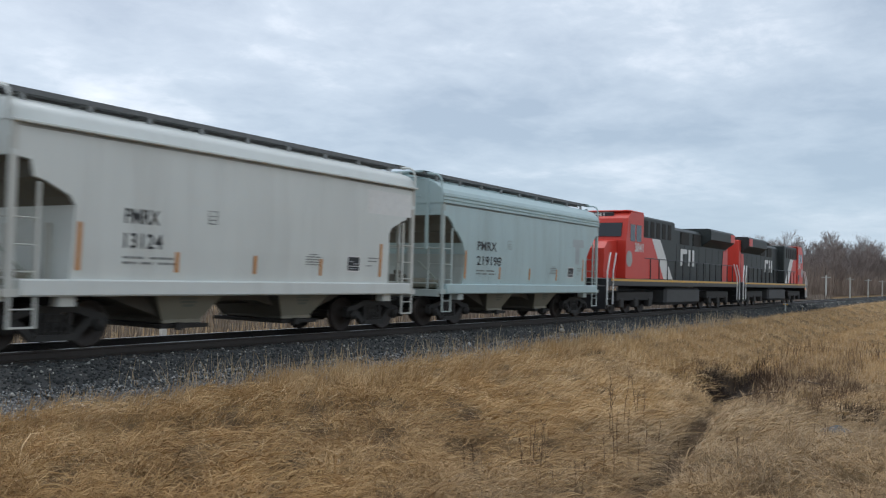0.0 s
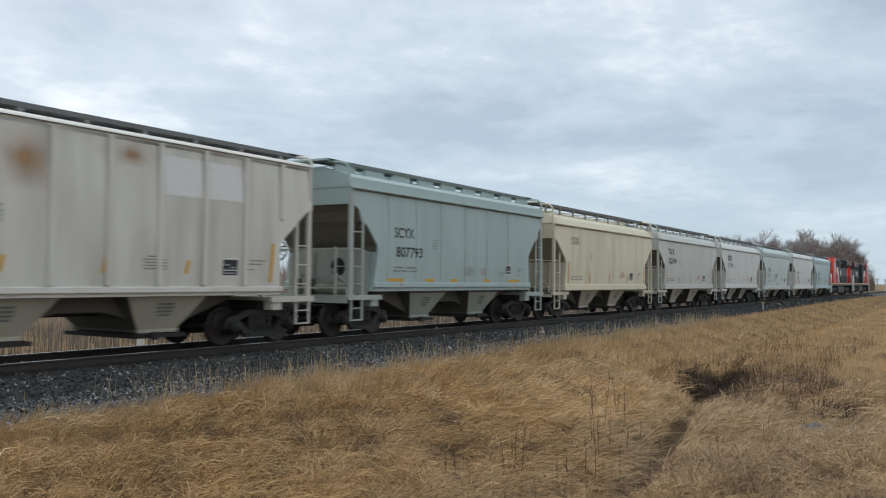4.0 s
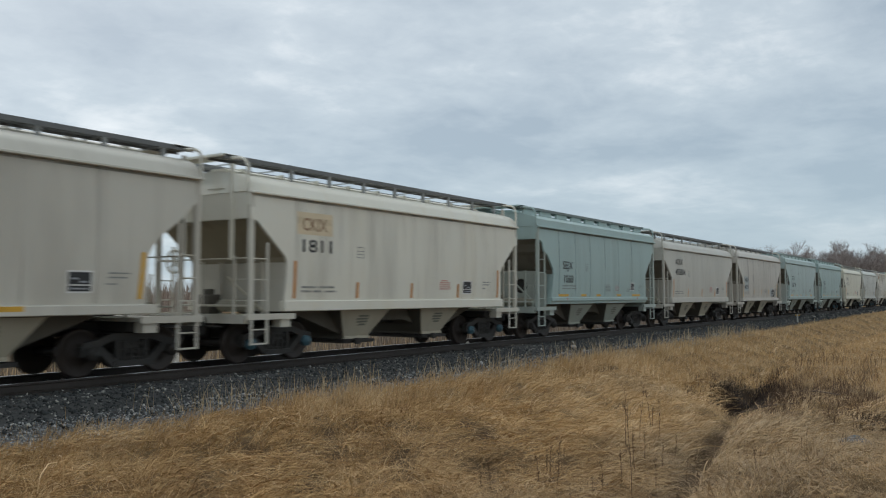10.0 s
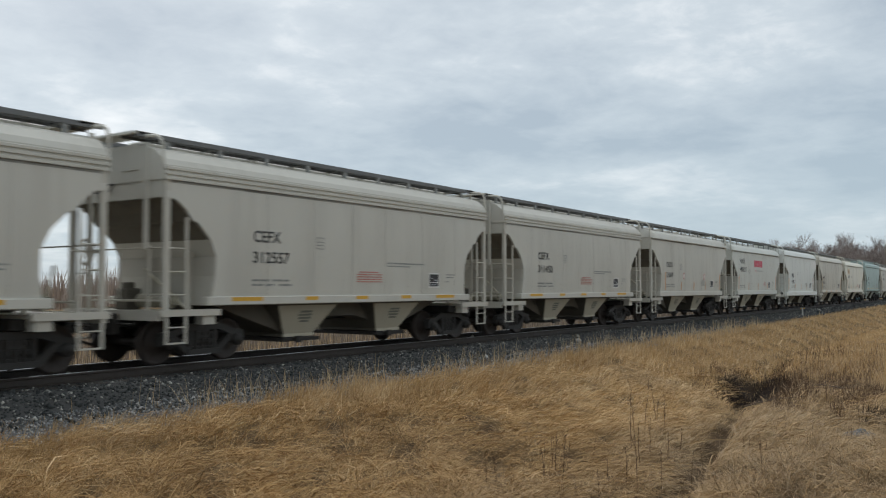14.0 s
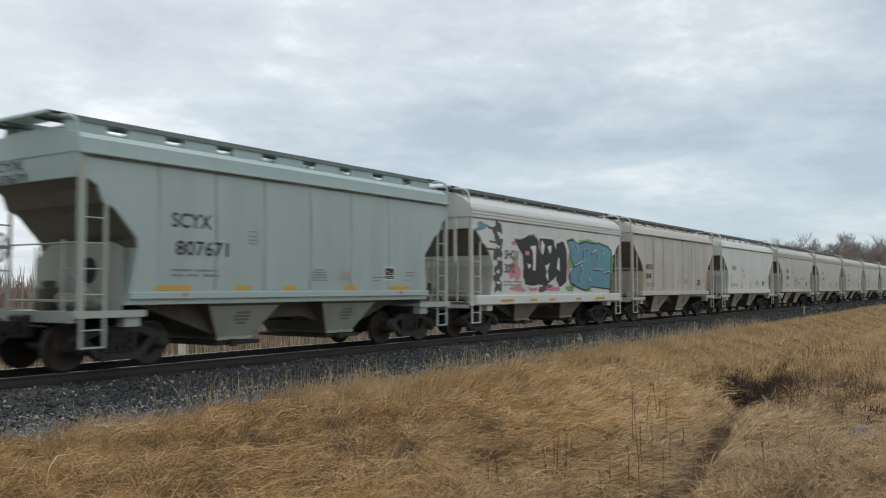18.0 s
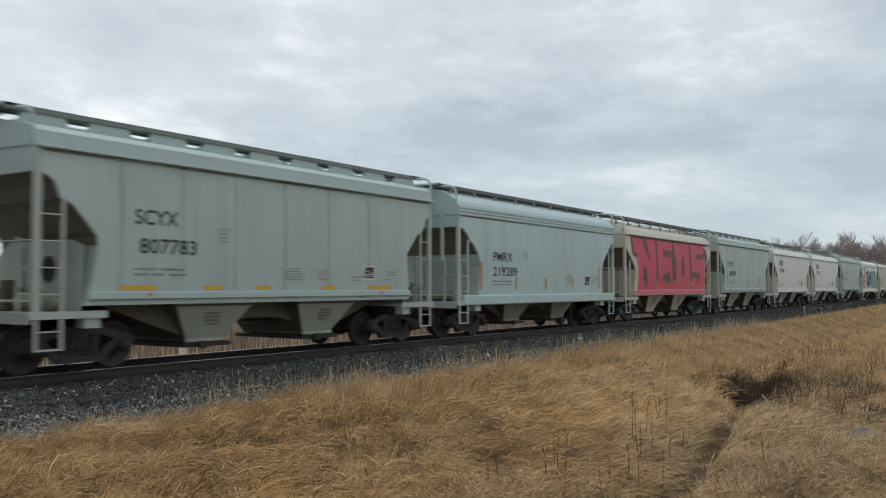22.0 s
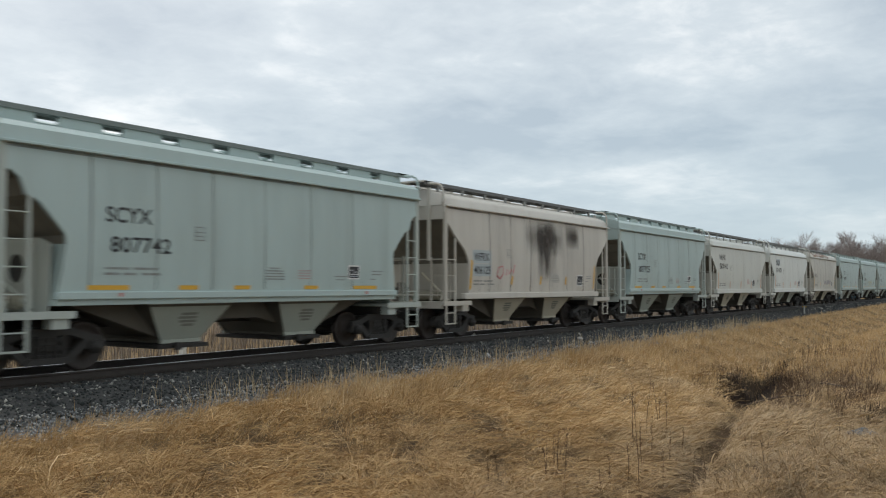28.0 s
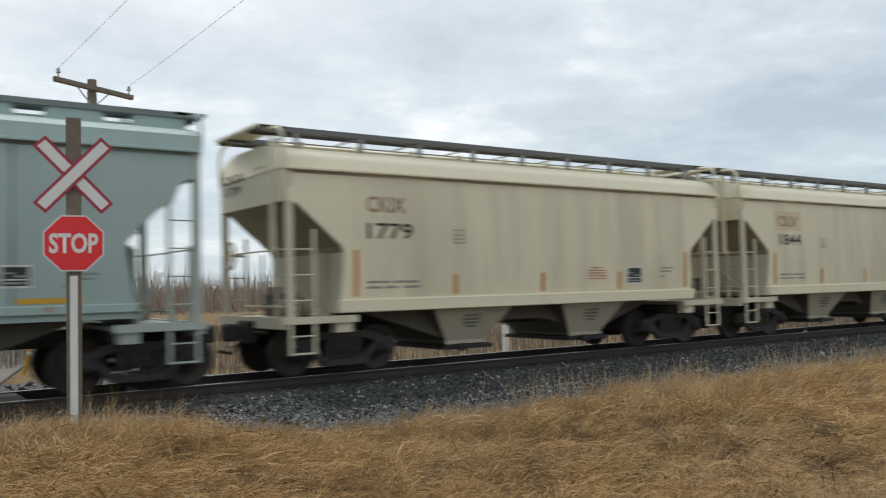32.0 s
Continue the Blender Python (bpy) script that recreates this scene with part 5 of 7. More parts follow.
pale = np.clip(0.15 + 0.65 * smooth(8.0, 10.5, d) + 0.35 * wob(gxs, gys, 0.5, 9.0), 0, 0.85) * (0.4 + 0.6 * rng.random(n)) * (1 - 0.6 * wild * smooth(9.5, 8.0, d))
blades("dry_grass", gxs, gys, length, width, lean, heading, M_STRAW, "matted dry straw-coloured grass on the bank beside the ballast", seed=21, segs=2, droop=0.75, tone=np.clip(0.12 + 0.14 * smooth(18, 35, gxs) - 0.16 * wild * smooth(4.8, 6.2, d) + 0.3 * tuft + 0.16 * wob(gxs, gys, 1.3, 3.3) - 0.08 * hollow, 0, 0.6), pale=pale)



def tangle(name, x, y, length, width, heading, rise, curl, mat, label, seed, tone, pale, segs=4):
    """Long fallen stems that rise out of the mat, bow over and lie down again, turning as they go."""
    r = np.random.default_rng(seed)
    n = len(x)
    a = r.random(n) * math.tau
    wx, wy, wz = np.cos(a) * width / 2, np.sin(a) * width / 2, (r.random(n) - 0.5) * width
    px, py, pz = x.copy(), y.copy(), ground_z(x, y) + 0.02 + 0.13 * r.random(n)
    step, pts = length / segs, [(px, py, pz)]
    for k in range(segs):
        t = (k + 0.5) / segs
        up = rise * (1 - 1.75 * t)
        h = heading + curl * t
        px, py = px + np.cos(h) * np.cos(up) * step, py + np.sin(h) * np.cos(up) * step
        pz = np.maximum(pz + np.sin(up) * step, ground_z(px, py) + 0.02)
        pts.append((px, py, pz))
    co = []
    for k in range(segs):
        f = 1.0 - 0.5 * k / segs
        qx, qy, qz = pts[k]
        co += [np.stack([qx - wx * f, qy - wy * f, qz - wz * f], 1), np.stack([qx + wx * f, qy + wy * f, qz + wz * f], 1)]
    co.append(np.stack(pts[segs], 1))
    nv = 2 * segs + 1
    tris = []
    for k in range(segs - 1):
        b = 2 * k
        tris += [(b, b + 1, b + 3), (b, b + 3, b + 2)]
    tris.append((2 * segs - 2, 2 * segs - 1, 2 * segs))
    F = (np.array(tris)[None] + (np.arange(n) * nv)[:, None, None]).reshape(-1, 3)
    me = raw_mesh(name, np.stack(co, 1).reshape(-1, 3), F)
    me.attributes.new("tone", "FLOAT", "POINT").data.foreach_set("value", np.repeat(tone, nv).astype(np.float32))
    me.attributes.new("pale", "FLOAT", "POINT").data.foreach_set("value", np.repeat(pale, nv).astype(np.float32))
    return tagged(put(name, me, mat), label, "grass", kind="stuff")


tx, ty = field_points(230000, rng, 6.0, 27.0, 2.0, 84.0, 0.2)
ok = (ty < TRACK_Y - 4.0 - 0.3 * wob(tx, ty * 0, 0.9, 2.0)) & (ty > -2) & (tx > road_edge(ty) + 0.2) & (rng.random(len(tx)) > 1.5 * dark_hollow_at(tx + 0.2, ty + 0.3))
ok &= ~((np.abs(ty - ditch_y(tx)) < 0.22) & (tx > 11.5) & (tx < 21))
ok &= rng.random(len(tx)) > 0.9 * smooth(0.05 - 0.2 * smooth(14, 9, tx), 0.45 - 0.2 * smooth(14, 9, tx), thin_spot(tx, ty))
tx, ty = tx[ok][:100000], ty[ok][:100000]
n = len(tx)
side = ditch_y(tx) - ty
wild = smooth(17, 11, tx) * smooth(4, 5.5, TRACK_Y - ty)
cell = np.floor((tx + 0.4 * wob(tx, ty, 1.6, 1.0)) / 0.55) * 71.3 + np.floor((ty + 0.4 * wob(ty, tx, 1.4, 2.0)) / 0.45) * 29.9
tuft = np.modf(np.abs(np.sin(cell * 12.9898) * 43758.5453))[0]
tuft2 = np.modf(np.abs(np.sin(cell * 78.233) * 24634.6345))[0]
tangle("dry_grass", tx, ty, (0.24 + 0.2 * tuft) * np.exp(rng.normal(0, 0.32, n)) * (1 - 0.3 * smooth(0.0, 1.2, side)), (0.0032 + 0.00026 * np.hypot(tx, ty)) * np.exp(rng.normal(0, 0.3, n)),
       -0.7 + 1.3 * wob(tx, ty, 0.45, 5.0) + (0.9 + 1.9 * wild) * (tuft2 - 0.5) + rng.normal(0, 1.0, n) * (0.4 + 0.6 * wild), np.clip(rng.normal(0.6 + 0.5 * (tuft - 0.5), 0.25, n), 0.05, 1.25), rng.normal(0, 1.0, n) * (0.35 + 0.65 * wild), M_STRAW,
       "long fallen dry grass stems tangled over the bank", 23, np.clip(0.0 + 0.34 * tuft - 0.16 * wild + 0.16 * wob(tx, ty, 1.3, 3.3) + 0.1 * rng.random(n), 0, 0.6),
       np.clip(0.05 + 0.6 * smooth(8.2, 10.5, TRACK_Y - ty) + 0.3 * wob(tx, ty, 0.5, 9.0), 0, 0.8) * (0.3 + 0.7 * rng.random(n)))

fx, fy = field_points(150000, rng, 26.0, 130.0, 0.0, 27.0, 0.2)
ok = (fy < TRACK_Y - 3.35) & (rng.random(len(fx)) > 0.97 * dark_hollow_at(fx, fy))
fx, fy = fx[ok], fy[ok]
n = len(fx)
blades("dry_grass", fx, fy, 0.14 + 0.2 * rng.random(n), (0.003 + 0.00032 * np.hypot(fx, fy)), np.abs(rng.normal(0, 0.45, n)), rng.random(n) * 6.28, M_STRAW, "fine dry straw-coloured grass farther along the bank", seed=27, segs=1, tone=np.clip(0.34 + 0.14 * wob(fx, fy, 0.9, 3.3), 0, 0.6), pale=np.zeros(n))

# short sparse grass on the gravel's edge, and the thin sward round the camera's stand
n = 5000
ex, ed = 4 + 30 * rng.random(n) ** 1.2, 2.75 + 0.9 * rng.random(n) ** 0.6
ey = TRACK_Y - ed
ok = (ex > road_edge(ey)) & (wob(ex, ey, 1.9, 4.0) > 0.0)
ex, ey = ex[ok], ey[ok]
n = len(ex)
blades("dry_grass", ex, ey, 0.06 + 0.16 * rng.random(n), 0.005 + 0.0003 * ex, np.abs(rng.normal(0.5, 0.4, n)), rng.random(n) * 6.28, M_STRAW, "short sparse dry grass in the gravel's edge", seed=28, segs=2, tone=np.full(n, 0.1), pale=0.6 * rng.random(n))
ex, ey = field_points(15000, rng, 1.2, 7.0, -60.0, 120.0, 0.05)
ok = ex > road_edge(ey) + 0.2
ex, ey = ex[ok], ey[ok]
n = len(ex)
blades("dry_grass", ex, ey, 0.1 + 0.2 * rng.random(n), np.full(n, 0.006), np.clip(rng.normal(1.0, 0.4, n), 0, 1.5), rng.random(n) * 6.28, M_STRAW, "trodden dry grass beside the road", seed=29, segs=1, tone=np.full(n, 0.2), pale=0.6 * rng.random(n))

# tall pale seed stalks on the shoulder and scattered weeds
n = 1500
sx_ = 5 + 45 * rng.random(n) ** 1.4
sy_ = TRACK_Y - 2.75 - np.abs(rng.normal(0, 0.6, n))
keep = (wob(sx_, sy_, 0.8, 1.1) > -0.25) & (sx_ > 8.5 + 1.5 * rng.random(n))
sx_, sy_ = sx_[keep], sy_[keep]
n = len(sx_)
blades("seed_stalks", sx_, sy_, 0.3 + 0.35 * rng.random(n), np.full(n, 0.006) + 0.0002 * sx_, np.abs(rng.normal(0, 0.3, n)), rng.random(n) * 6.28, M_STALK, "tall pale dry grass stalks at the foot of the ballast", seed=22, segs=3)

# brown twiggy weeds in the field


def weed_cloud(name, cx, cy, rx, ry, count, hmin, hmax, mat, label, seed, lean=0.35, width=0.008, turn=0.0):
    r = np.random.default_rng(seed)
    a, q = r.random(count) * math.tau, np.sqrt(r.random(count))
    u, v = rx * q * np.cos(a), ry * q * np.sin(a)
    x, y = cx + u * math.cos(turn) - v * math.sin(turn), cy + u * math.sin(turn) + v * math.cos(turn)
    h = hmin + (hmax - hmin) * r.random(count)
    return blades(name, x, y, h, np.full(count, width), np.abs(r.normal(0, lean, count)), r.random(count) * 6.28, mat, label, "shrub", seed, segs=3, droop=0.3)


weed_cloud("dark_brush", 25.7, 6.4, 3.2, 1.05, 5200, 0.12, 0.36, M_DARK, "dark brush filling a hollow in the ditch", 31, 1.0, 0.012, 0.245)
weed_cloud("weeds", 25.9, 6.5, 4.0, 1.7, 1800, 0.12, 0.42, M_TWIG, "brown leafless weeds round the dark hollow", 36, 0.8, 0.008, 0.245)
weed_cloud("dark_brush", 30.5, 7.2, 4.2, 0.8, 1500, 0.1, 0.35, M_DARK, "dark dead brush beside the dark hollow", 47, 0.9, 0.01, 0.1)
weed_cloud("weeds", 29.0, 8.0, 1.8, 0.5, 300, 0.15, 0.4, M_TWIG, "brown leafless weeds round the dark hollow", 37, 0.6, 0.009, 0.3)
weed_cloud("weeds", 23.0, 3.9, 3.0, 1.3, 2600, 0.14, 0.46, M_TWIG, "brown leafless weeds in the field", 32, 0.8, 0.011)
weed_cloud("weeds", 25.2, 4.6, 3.0, 1.0, 1500, 0.14, 0.46, M_TWIG, "brown leafless weeds in the field", 48, 0.8, 0.011, 0.2)
weed_cloud("dark_brush", 19.4, 2.25, 0.9, 0.4, 500, 0.1, 0.4, M_DARK, "dark dead brush by the pale rubble", 49, 0.8, 0.009)
weed_cloud("weeds", 20.3, 2.6, 1.6, 0.8, 600, 0.1, 0.4, M_TWIG, "brown leafless weeds in the field", 38, 0.9, 0.009)
weed_cloud("weeds", 13.2, 5.1, 2.6, 1.1, 24, 0.35, 0.95, M_TWIG, "thin brown leafless weeds by the ditch", 33, 0.2, 0.007)
weed_cloud("weeds", 9.9, 5.1, 1.3, 0.7, 14, 0.3, 0.75, M_TWIG, "thin brown leafless weeds by the ditch", 34, 0.25, 0.006)
weed_cloud("weeds", 15.5, 3.2, 2.6, 1.0, 60, 0.25, 0.5, M_TWIG, "thin brown leafless weeds in the field", 39, 0.3, 0.008)
weed_cloud("weeds", 28.5, 4.8, 5.0, 1.5, 2200, 0.1, 0.4, M_TWIG, "brown leafless weeds tangled in the field", 45, 0.8, 0.009)


def tall_weed(x, y, h, seed, r=0.0065):
    """One dead stem with short side twigs along its upper half."""
    rnd = random.Random(seed)
    stem = bmesh.new()
    p, lean = Vector((0, 0, -0.05)), Vector((rnd.uniform(-0.1, 0.1), rnd.uniform(-0.1, 0.1), 1))
    twigs = bmesh.new()
    low = [stem.verts.new(p + Vector((math.cos(i * 1.2566), math.sin(i * 1.2566), 0)) * r) for i in range(5)]
    for k in range(6):
        q = p + (lean + Vector((rnd.uniform(-0.07, 0.07), rnd.uniform(-0.07, 0.07), 0))) * (h / 6)
        ring = [stem.verts.new(q + Vector((math.cos(i * 1.2566), math.sin(i * 1.2566), 0)) * r * (0.88 - 0.12 * k)) for i in range(5)]
        for i in range(5):
            stem.faces.new((low[i], low[(i + 1) % 5], ring[(i + 1) % 5], ring[i]))
        low = ring
        for i in range(rnd.randint(1, 3) if k > 1 else 0):
            a = rnd.uniform(0, math.tau)
            reach = h * rnd.uniform(0.05, 0.15)
            m = p.lerp(q, rnd.random())
            e = m + Vector((math.cos(a) * reach * 0.45, math.sin(a) * reach * 0.45, reach))
            add_tube(twigs, m, e, r * 0.5, 4, r * 0.25)
            add_tube(twigs, m.lerp(e, 0.6), m.lerp(e, 0.6) + Vector((math.cos(a + 1.6) * reach * 0.2, math.sin(a + 1.6) * reach * 0.2, reach * 0.35)), r * 0.4, 4, r * 0.2)
        p = q
    plant = new("weed")
    plant.matrix_basis = pose(x, y, float(ground_z(x, y)))
    part("stem", stem, M_TWIG, plant)
    tagged(part("twig_growth", twigs, M_TWIG, plant), kind="stuff")
    tagged(plant, "tall thin dead brown weed standing by the ditch", "weed", group="dead weeds by the ditch")


for k, (wx_, wy_, wh_) in enumerate([(11.79, 4.53, 1.5), (14.82, 5.83, 1.35), (15.81, 5.97, 1.2), (14.6, 5.4, 0.8), (13.4, 5.1, 0.95), (12.9, 4.6, 0.7), (10.31, 6.15, 0.5), (10.67, 6.23, 0.42),
                                     (10.98, 5.6, 0.62), (11.24, 5.58, 0.75), (10.89, 5.32, 0.85), (11.09, 4.82, 0.45), (11.38, 4.81, 0.55), (11.9, 4.75, 0.6), (14.37, 5.0, 0.6), (16.54, 5.8, 0.75),
                                     (16.9, 6.1, 0.9), (17.5, 6.3, 0.7), (15.6, 5.2, 0.55), (22.9, 3.5, 0.9), (24.9, 3.2, 1.0), (21.5, 3.7, 0.7), (23.5, 4.6, 0.8), (13.0, 3.1, 0.5), (18.6, 2.6, 0.8)]):
    tall_weed(wx_, wy_, wh_, 60 + k)
weed_cloud("weeds", 36.0, 5.2, 10.0, 2.0, 700, 0.2, 0.6, M_TWIG, "brown leafless weeds in the field", 35, 0.4, 0.012)


def fallen_branch(x0, y0, x1, y1, r, mat):
    bm = bmesh.new()
    a = Vector((x0, y0, float(ground_z(x0, y0)) + 0.2))
    b = Vector((x1, y1, float(ground_z(x1, y1)) + 0.24))
    m = (a + b) / 2 + Vector((0, 0, 0.06))
    add_tube(bm, a, m, r, 6, r * 0.8)
    add_tube(bm, m, b, r * 0.8, 6, r * 0.3)
    add_tube(bm, m, m + (b - a) * 0.25 + Vector((0.1, 0.1, 0.12)), r * 0.45, 5, r * 0.15)
    tagged(part("fallen_branch", bm, mat, None), "bare grey branch lying in the dry grass", "branch")


M_DEADWOOD = plain("dead_wood", (0.13, 0.1, 0.08), 0.9, 0.4)
fallen_branch(22.4, 5.75, 21.25, 4.11, 0.02, M_DEADWOOD)
fallen_branch(24.85, 4.92, 22.86, 3.49, 0.022, M_DEADWOOD)

# ---- beyond the track: reeds, brush, woods, poles ----
M_BRUSH = grass_material("grey_brown_brush", [(0.22, 0.17, 0.14), (0.30, 0.24, 0.2), (0.38, 0.31, 0.26)])
n = 22000
rx_ = 2 + 150 * rng.random(n) ** 1.5
ry_ = TRACK_Y + 7.0 + 14 * rng.random(n) ** 1.3
M_REED = grass_material("dry_reeds", [(0.085, 0.067, 0.056), (0.16, 0.13, 0.108), (0.25, 0.21, 0.175), (0.46, 0.4, 0.335)])
blades("reeds", rx_, ry_, 0.4 + 0.75 * rng.random(n) ** 1.5, 0.012 + 0.0005 * rx_, np.abs(rng.normal(0, 0.13, n)), rng.random(n) * 6.28, M_REED, "dry reeds and tall grass beyond the track", seed=41, segs=2)
n = 9000
rx_ = 4 + 130 * rng.random(n) ** 1.3
ry_ = TRACK_Y + 14 + 22 * rng.random(n)
blades("far_brush", rx_, ry_, 0.6 + 0.8 * rng.random(n), 0.015 + 0.0004 * rx_, np.abs(rng.normal(0, 0.25, n)), rng.random(n) * 6.28, M_BRUSH, "brown leafless brush beyond the track", "shrub", seed=42, segs=2)
n = 26000
rx_ = -40 + 420 * rng.random(n)
ry_ = 95 + 50 * rng.random(n) - 0.05 * rx_
hh = (3.2 + 3.6 * rng.random(n)) * (0.8 + 0.35 * wob(rx_, ry_, 0.12, 1.0))
blades("far_thicket", rx_, ry_, hh, 0.14 + 0.1 * rng.random(n), np.abs(rng.normal(0, 0.25, n)), rng.random(n) * 6.28, M_BRUSH, "grey-brown leafless thicket in the distance", "shrub", seed=43, segs=2)

M_BARK = plain("grey_bark", (0.17, 0.14, 0.125), 0.95, 0.4)
M_TWIGS = plain("grey_twigs", (0.29, 0.245, 0.225), 0.95, 0.4)


def bare_tree(seed, height):
    """A leafless tree: tapered trunk mesh and a crown of limbs and fine twigs."""
    r = random.Random(seed)
    trunk, V, F = bmesh.new(), [], []

    def stick(a, b, r1, r2):
        d = (b - a).normalized()
        u = d.orthogonal().normalized()
        v = d.cross(u)
        i = len(V)
        for k in range(3):
            V.append(a + (u * math.cos(k * 2.094) + v * math.sin(k * 2.094)) * r1)
        for k in range(3):
            V.append(b + (u * math.cos(k * 2.094) + v * math.sin(k * 2.094)) * r2)
        for k in range(3):
            k2 = (k + 1) % 3
            F.append((i + k, i + k2, i + 3 + k2))
            F.append((i + k, i + 3 + k2, i + 3 + k))

    def twig(p, d, length):
        u = d.cross(Vector((r.gauss(0, 1), r.gauss(0, 1), r.gauss(0, 1)))).normalized() * 0.015
        i = len(V)
        V.extend((p - u, p + u, p + d * length))
        F.append((i, i + 1, i + 2))

    def bend(d, k, up):
        return (d + Vector((r.gauss(0, k), r.gauss(0, k), r.gauss(up, k * 0.7)))).normalized()

    def grow(p, d, length, rad, depth):
        q = p + d * length
        stick(p, q, rad, rad * 0.6)
        if depth == 0:
            for _ in range(9):
                a = bend(d, 0.55, 0.2)
                b = p + d * length * r.uniform(0.2, 1.0)
                l = length * r.uniform(0.5, 0.95)
                twig(b, a, l)
                for _ in range(2):
                    twig(b + a * l * r.uniform(0.3, 0.8), bend(a, 0.5, 0.15), l * 0.55)
            return
        for _ in range(r.choice((3, 4))):
            grow(p + d * length * r.uniform(0.45, 1.0), bend(d, 0.38, 0.25), length * r.uniform(0.6, 0.85), max(0.02, rad * 0.5), depth - 1)

    p, lean = Vector((0, 0, -0.3)), Vector((r.gauss(0, 0.06), r.gauss(0, 0.06), 1)).normalized()
    top = p + lean * height * 0.5
    add_tube(trunk, p, top, height * 0.014, 7, height * 0.008)
    for _ in range(7):
        s = r.uniform(0.3, 1.0)
        grow(p + (top - p) * s, bend(lean, 0.5, 0.1), height * r.uniform(0.15, 0.23), height * 0.0034, 2)
    return to_mesh("trunk", trunk), raw_mesh("crown", np.array([tuple(v) for v in V]), np.array(F))


TREES = [bare_tree(100 + k, h) for k, h in enumerate((9.0, 8.0, 10.0, 7.5, 8.5, 11.0))]


def tree(x, y, scale, k, rot):
    t = new("bare_tree")
    t.matrix_basis = pose(x, y, float(ground_z(x, y)), 0, 0, rot)
    trunk, crown = TREES[k]
    a = put("trunk", trunk, M_BARK, t)
    b = put("crown", crown, M_TWIGS, t)
    a.scale = b.scale = (scale,) * 3
    tagged(t, "leafless grey-brown tree at the wood's edge", "tree", "trees of the far wood")


for dx, dy, s in ((0, 1.0, 1.5), (3.5, 3.0, 1.42), (-4, 4, 1.38), (8, -1, 1.28), (2, -2.0, 1.38), (12, -3.5, 1.15), (5, 5.5, 1.35)):
    tree(168 + dx * 1.3, 33.0 + dy * 0.8, s * 0.84, (5, 2, 0)[int(s * 100) % 3], random.uniform(0, 360))
for k in range(170):
    x = 165 + 190 * random.random()
    y = 28.5 + (x - 165) * 0.02 + 42 * random.random() ** 1.6
    if x < 178 and y < 34:
        continue
    tree(x, y, random.uniform(1.05, 1.4) * (1 + 0.4 * float(smooth(190, 270, x))), random.randrange(6), random.uniform(0, 360))
n = 42000
rx_ = 160 + 190 * rng.random(n)
ry_ = 29 + 30 * rng.random(n) ** 1.4
blades("wood_undergrowth", rx_, ry_, 2.0 + 6.5 * rng.random(n) ** 1.3, 0.05 + 0.04 * rng.random(n), np.abs(rng.normal(0, 0.22, n)), rng.random(n) * 6.28, M_BRUSH, "grey-brown saplings and undergrowth at the wood's edge", "shrub", seed=44, segs=2)
M_WPOLE = plain("whitewashed_pole", (0.55, 0.55, 0.52), 0.8, 0.3)
for k in range(7):
    pl = new("line_pole")
    x, y = 151 + k * 27.5, 23.2
    pl.matrix_basis = pose(x, y, float(ground_z(x, y)))
    part("post", add_tube(bmesh.new(), (0, 0, -0.3), (0, 0, 4.0), 0.15, 8, 0.12), M_WPOLE, pl)
    part("crossarm", box(-0.06, 0.06, -0.7, 0.7, 3.6, 3.72), M_WPOLE, pl)
    tagged(pl, "short pale wooden line pole with a crossarm", "pole", "line poles beside the far track")

# ---- signs and posts ----
M_WOODP = plain("weathered_grey_wood", (0.22, 0.18, 0.14), 0.9, 0.5, 6, bump=0.5)
M_SIGNW = plain("sign_white", (0.74, 0.74, 0.72), 0.45, 0.1)
M_SIGNR = plain("sign_red", (0.78, 0.03, 0.035), 0.4, 0.08)
M_BORDER = plain("crossbuck_red_border", (0.36, 0.035, 0.06), 0.45, 0.15)
M_STEELP = plain("galvanised_post", (0.42, 0.42, 0.42), 0.5, 0.3)


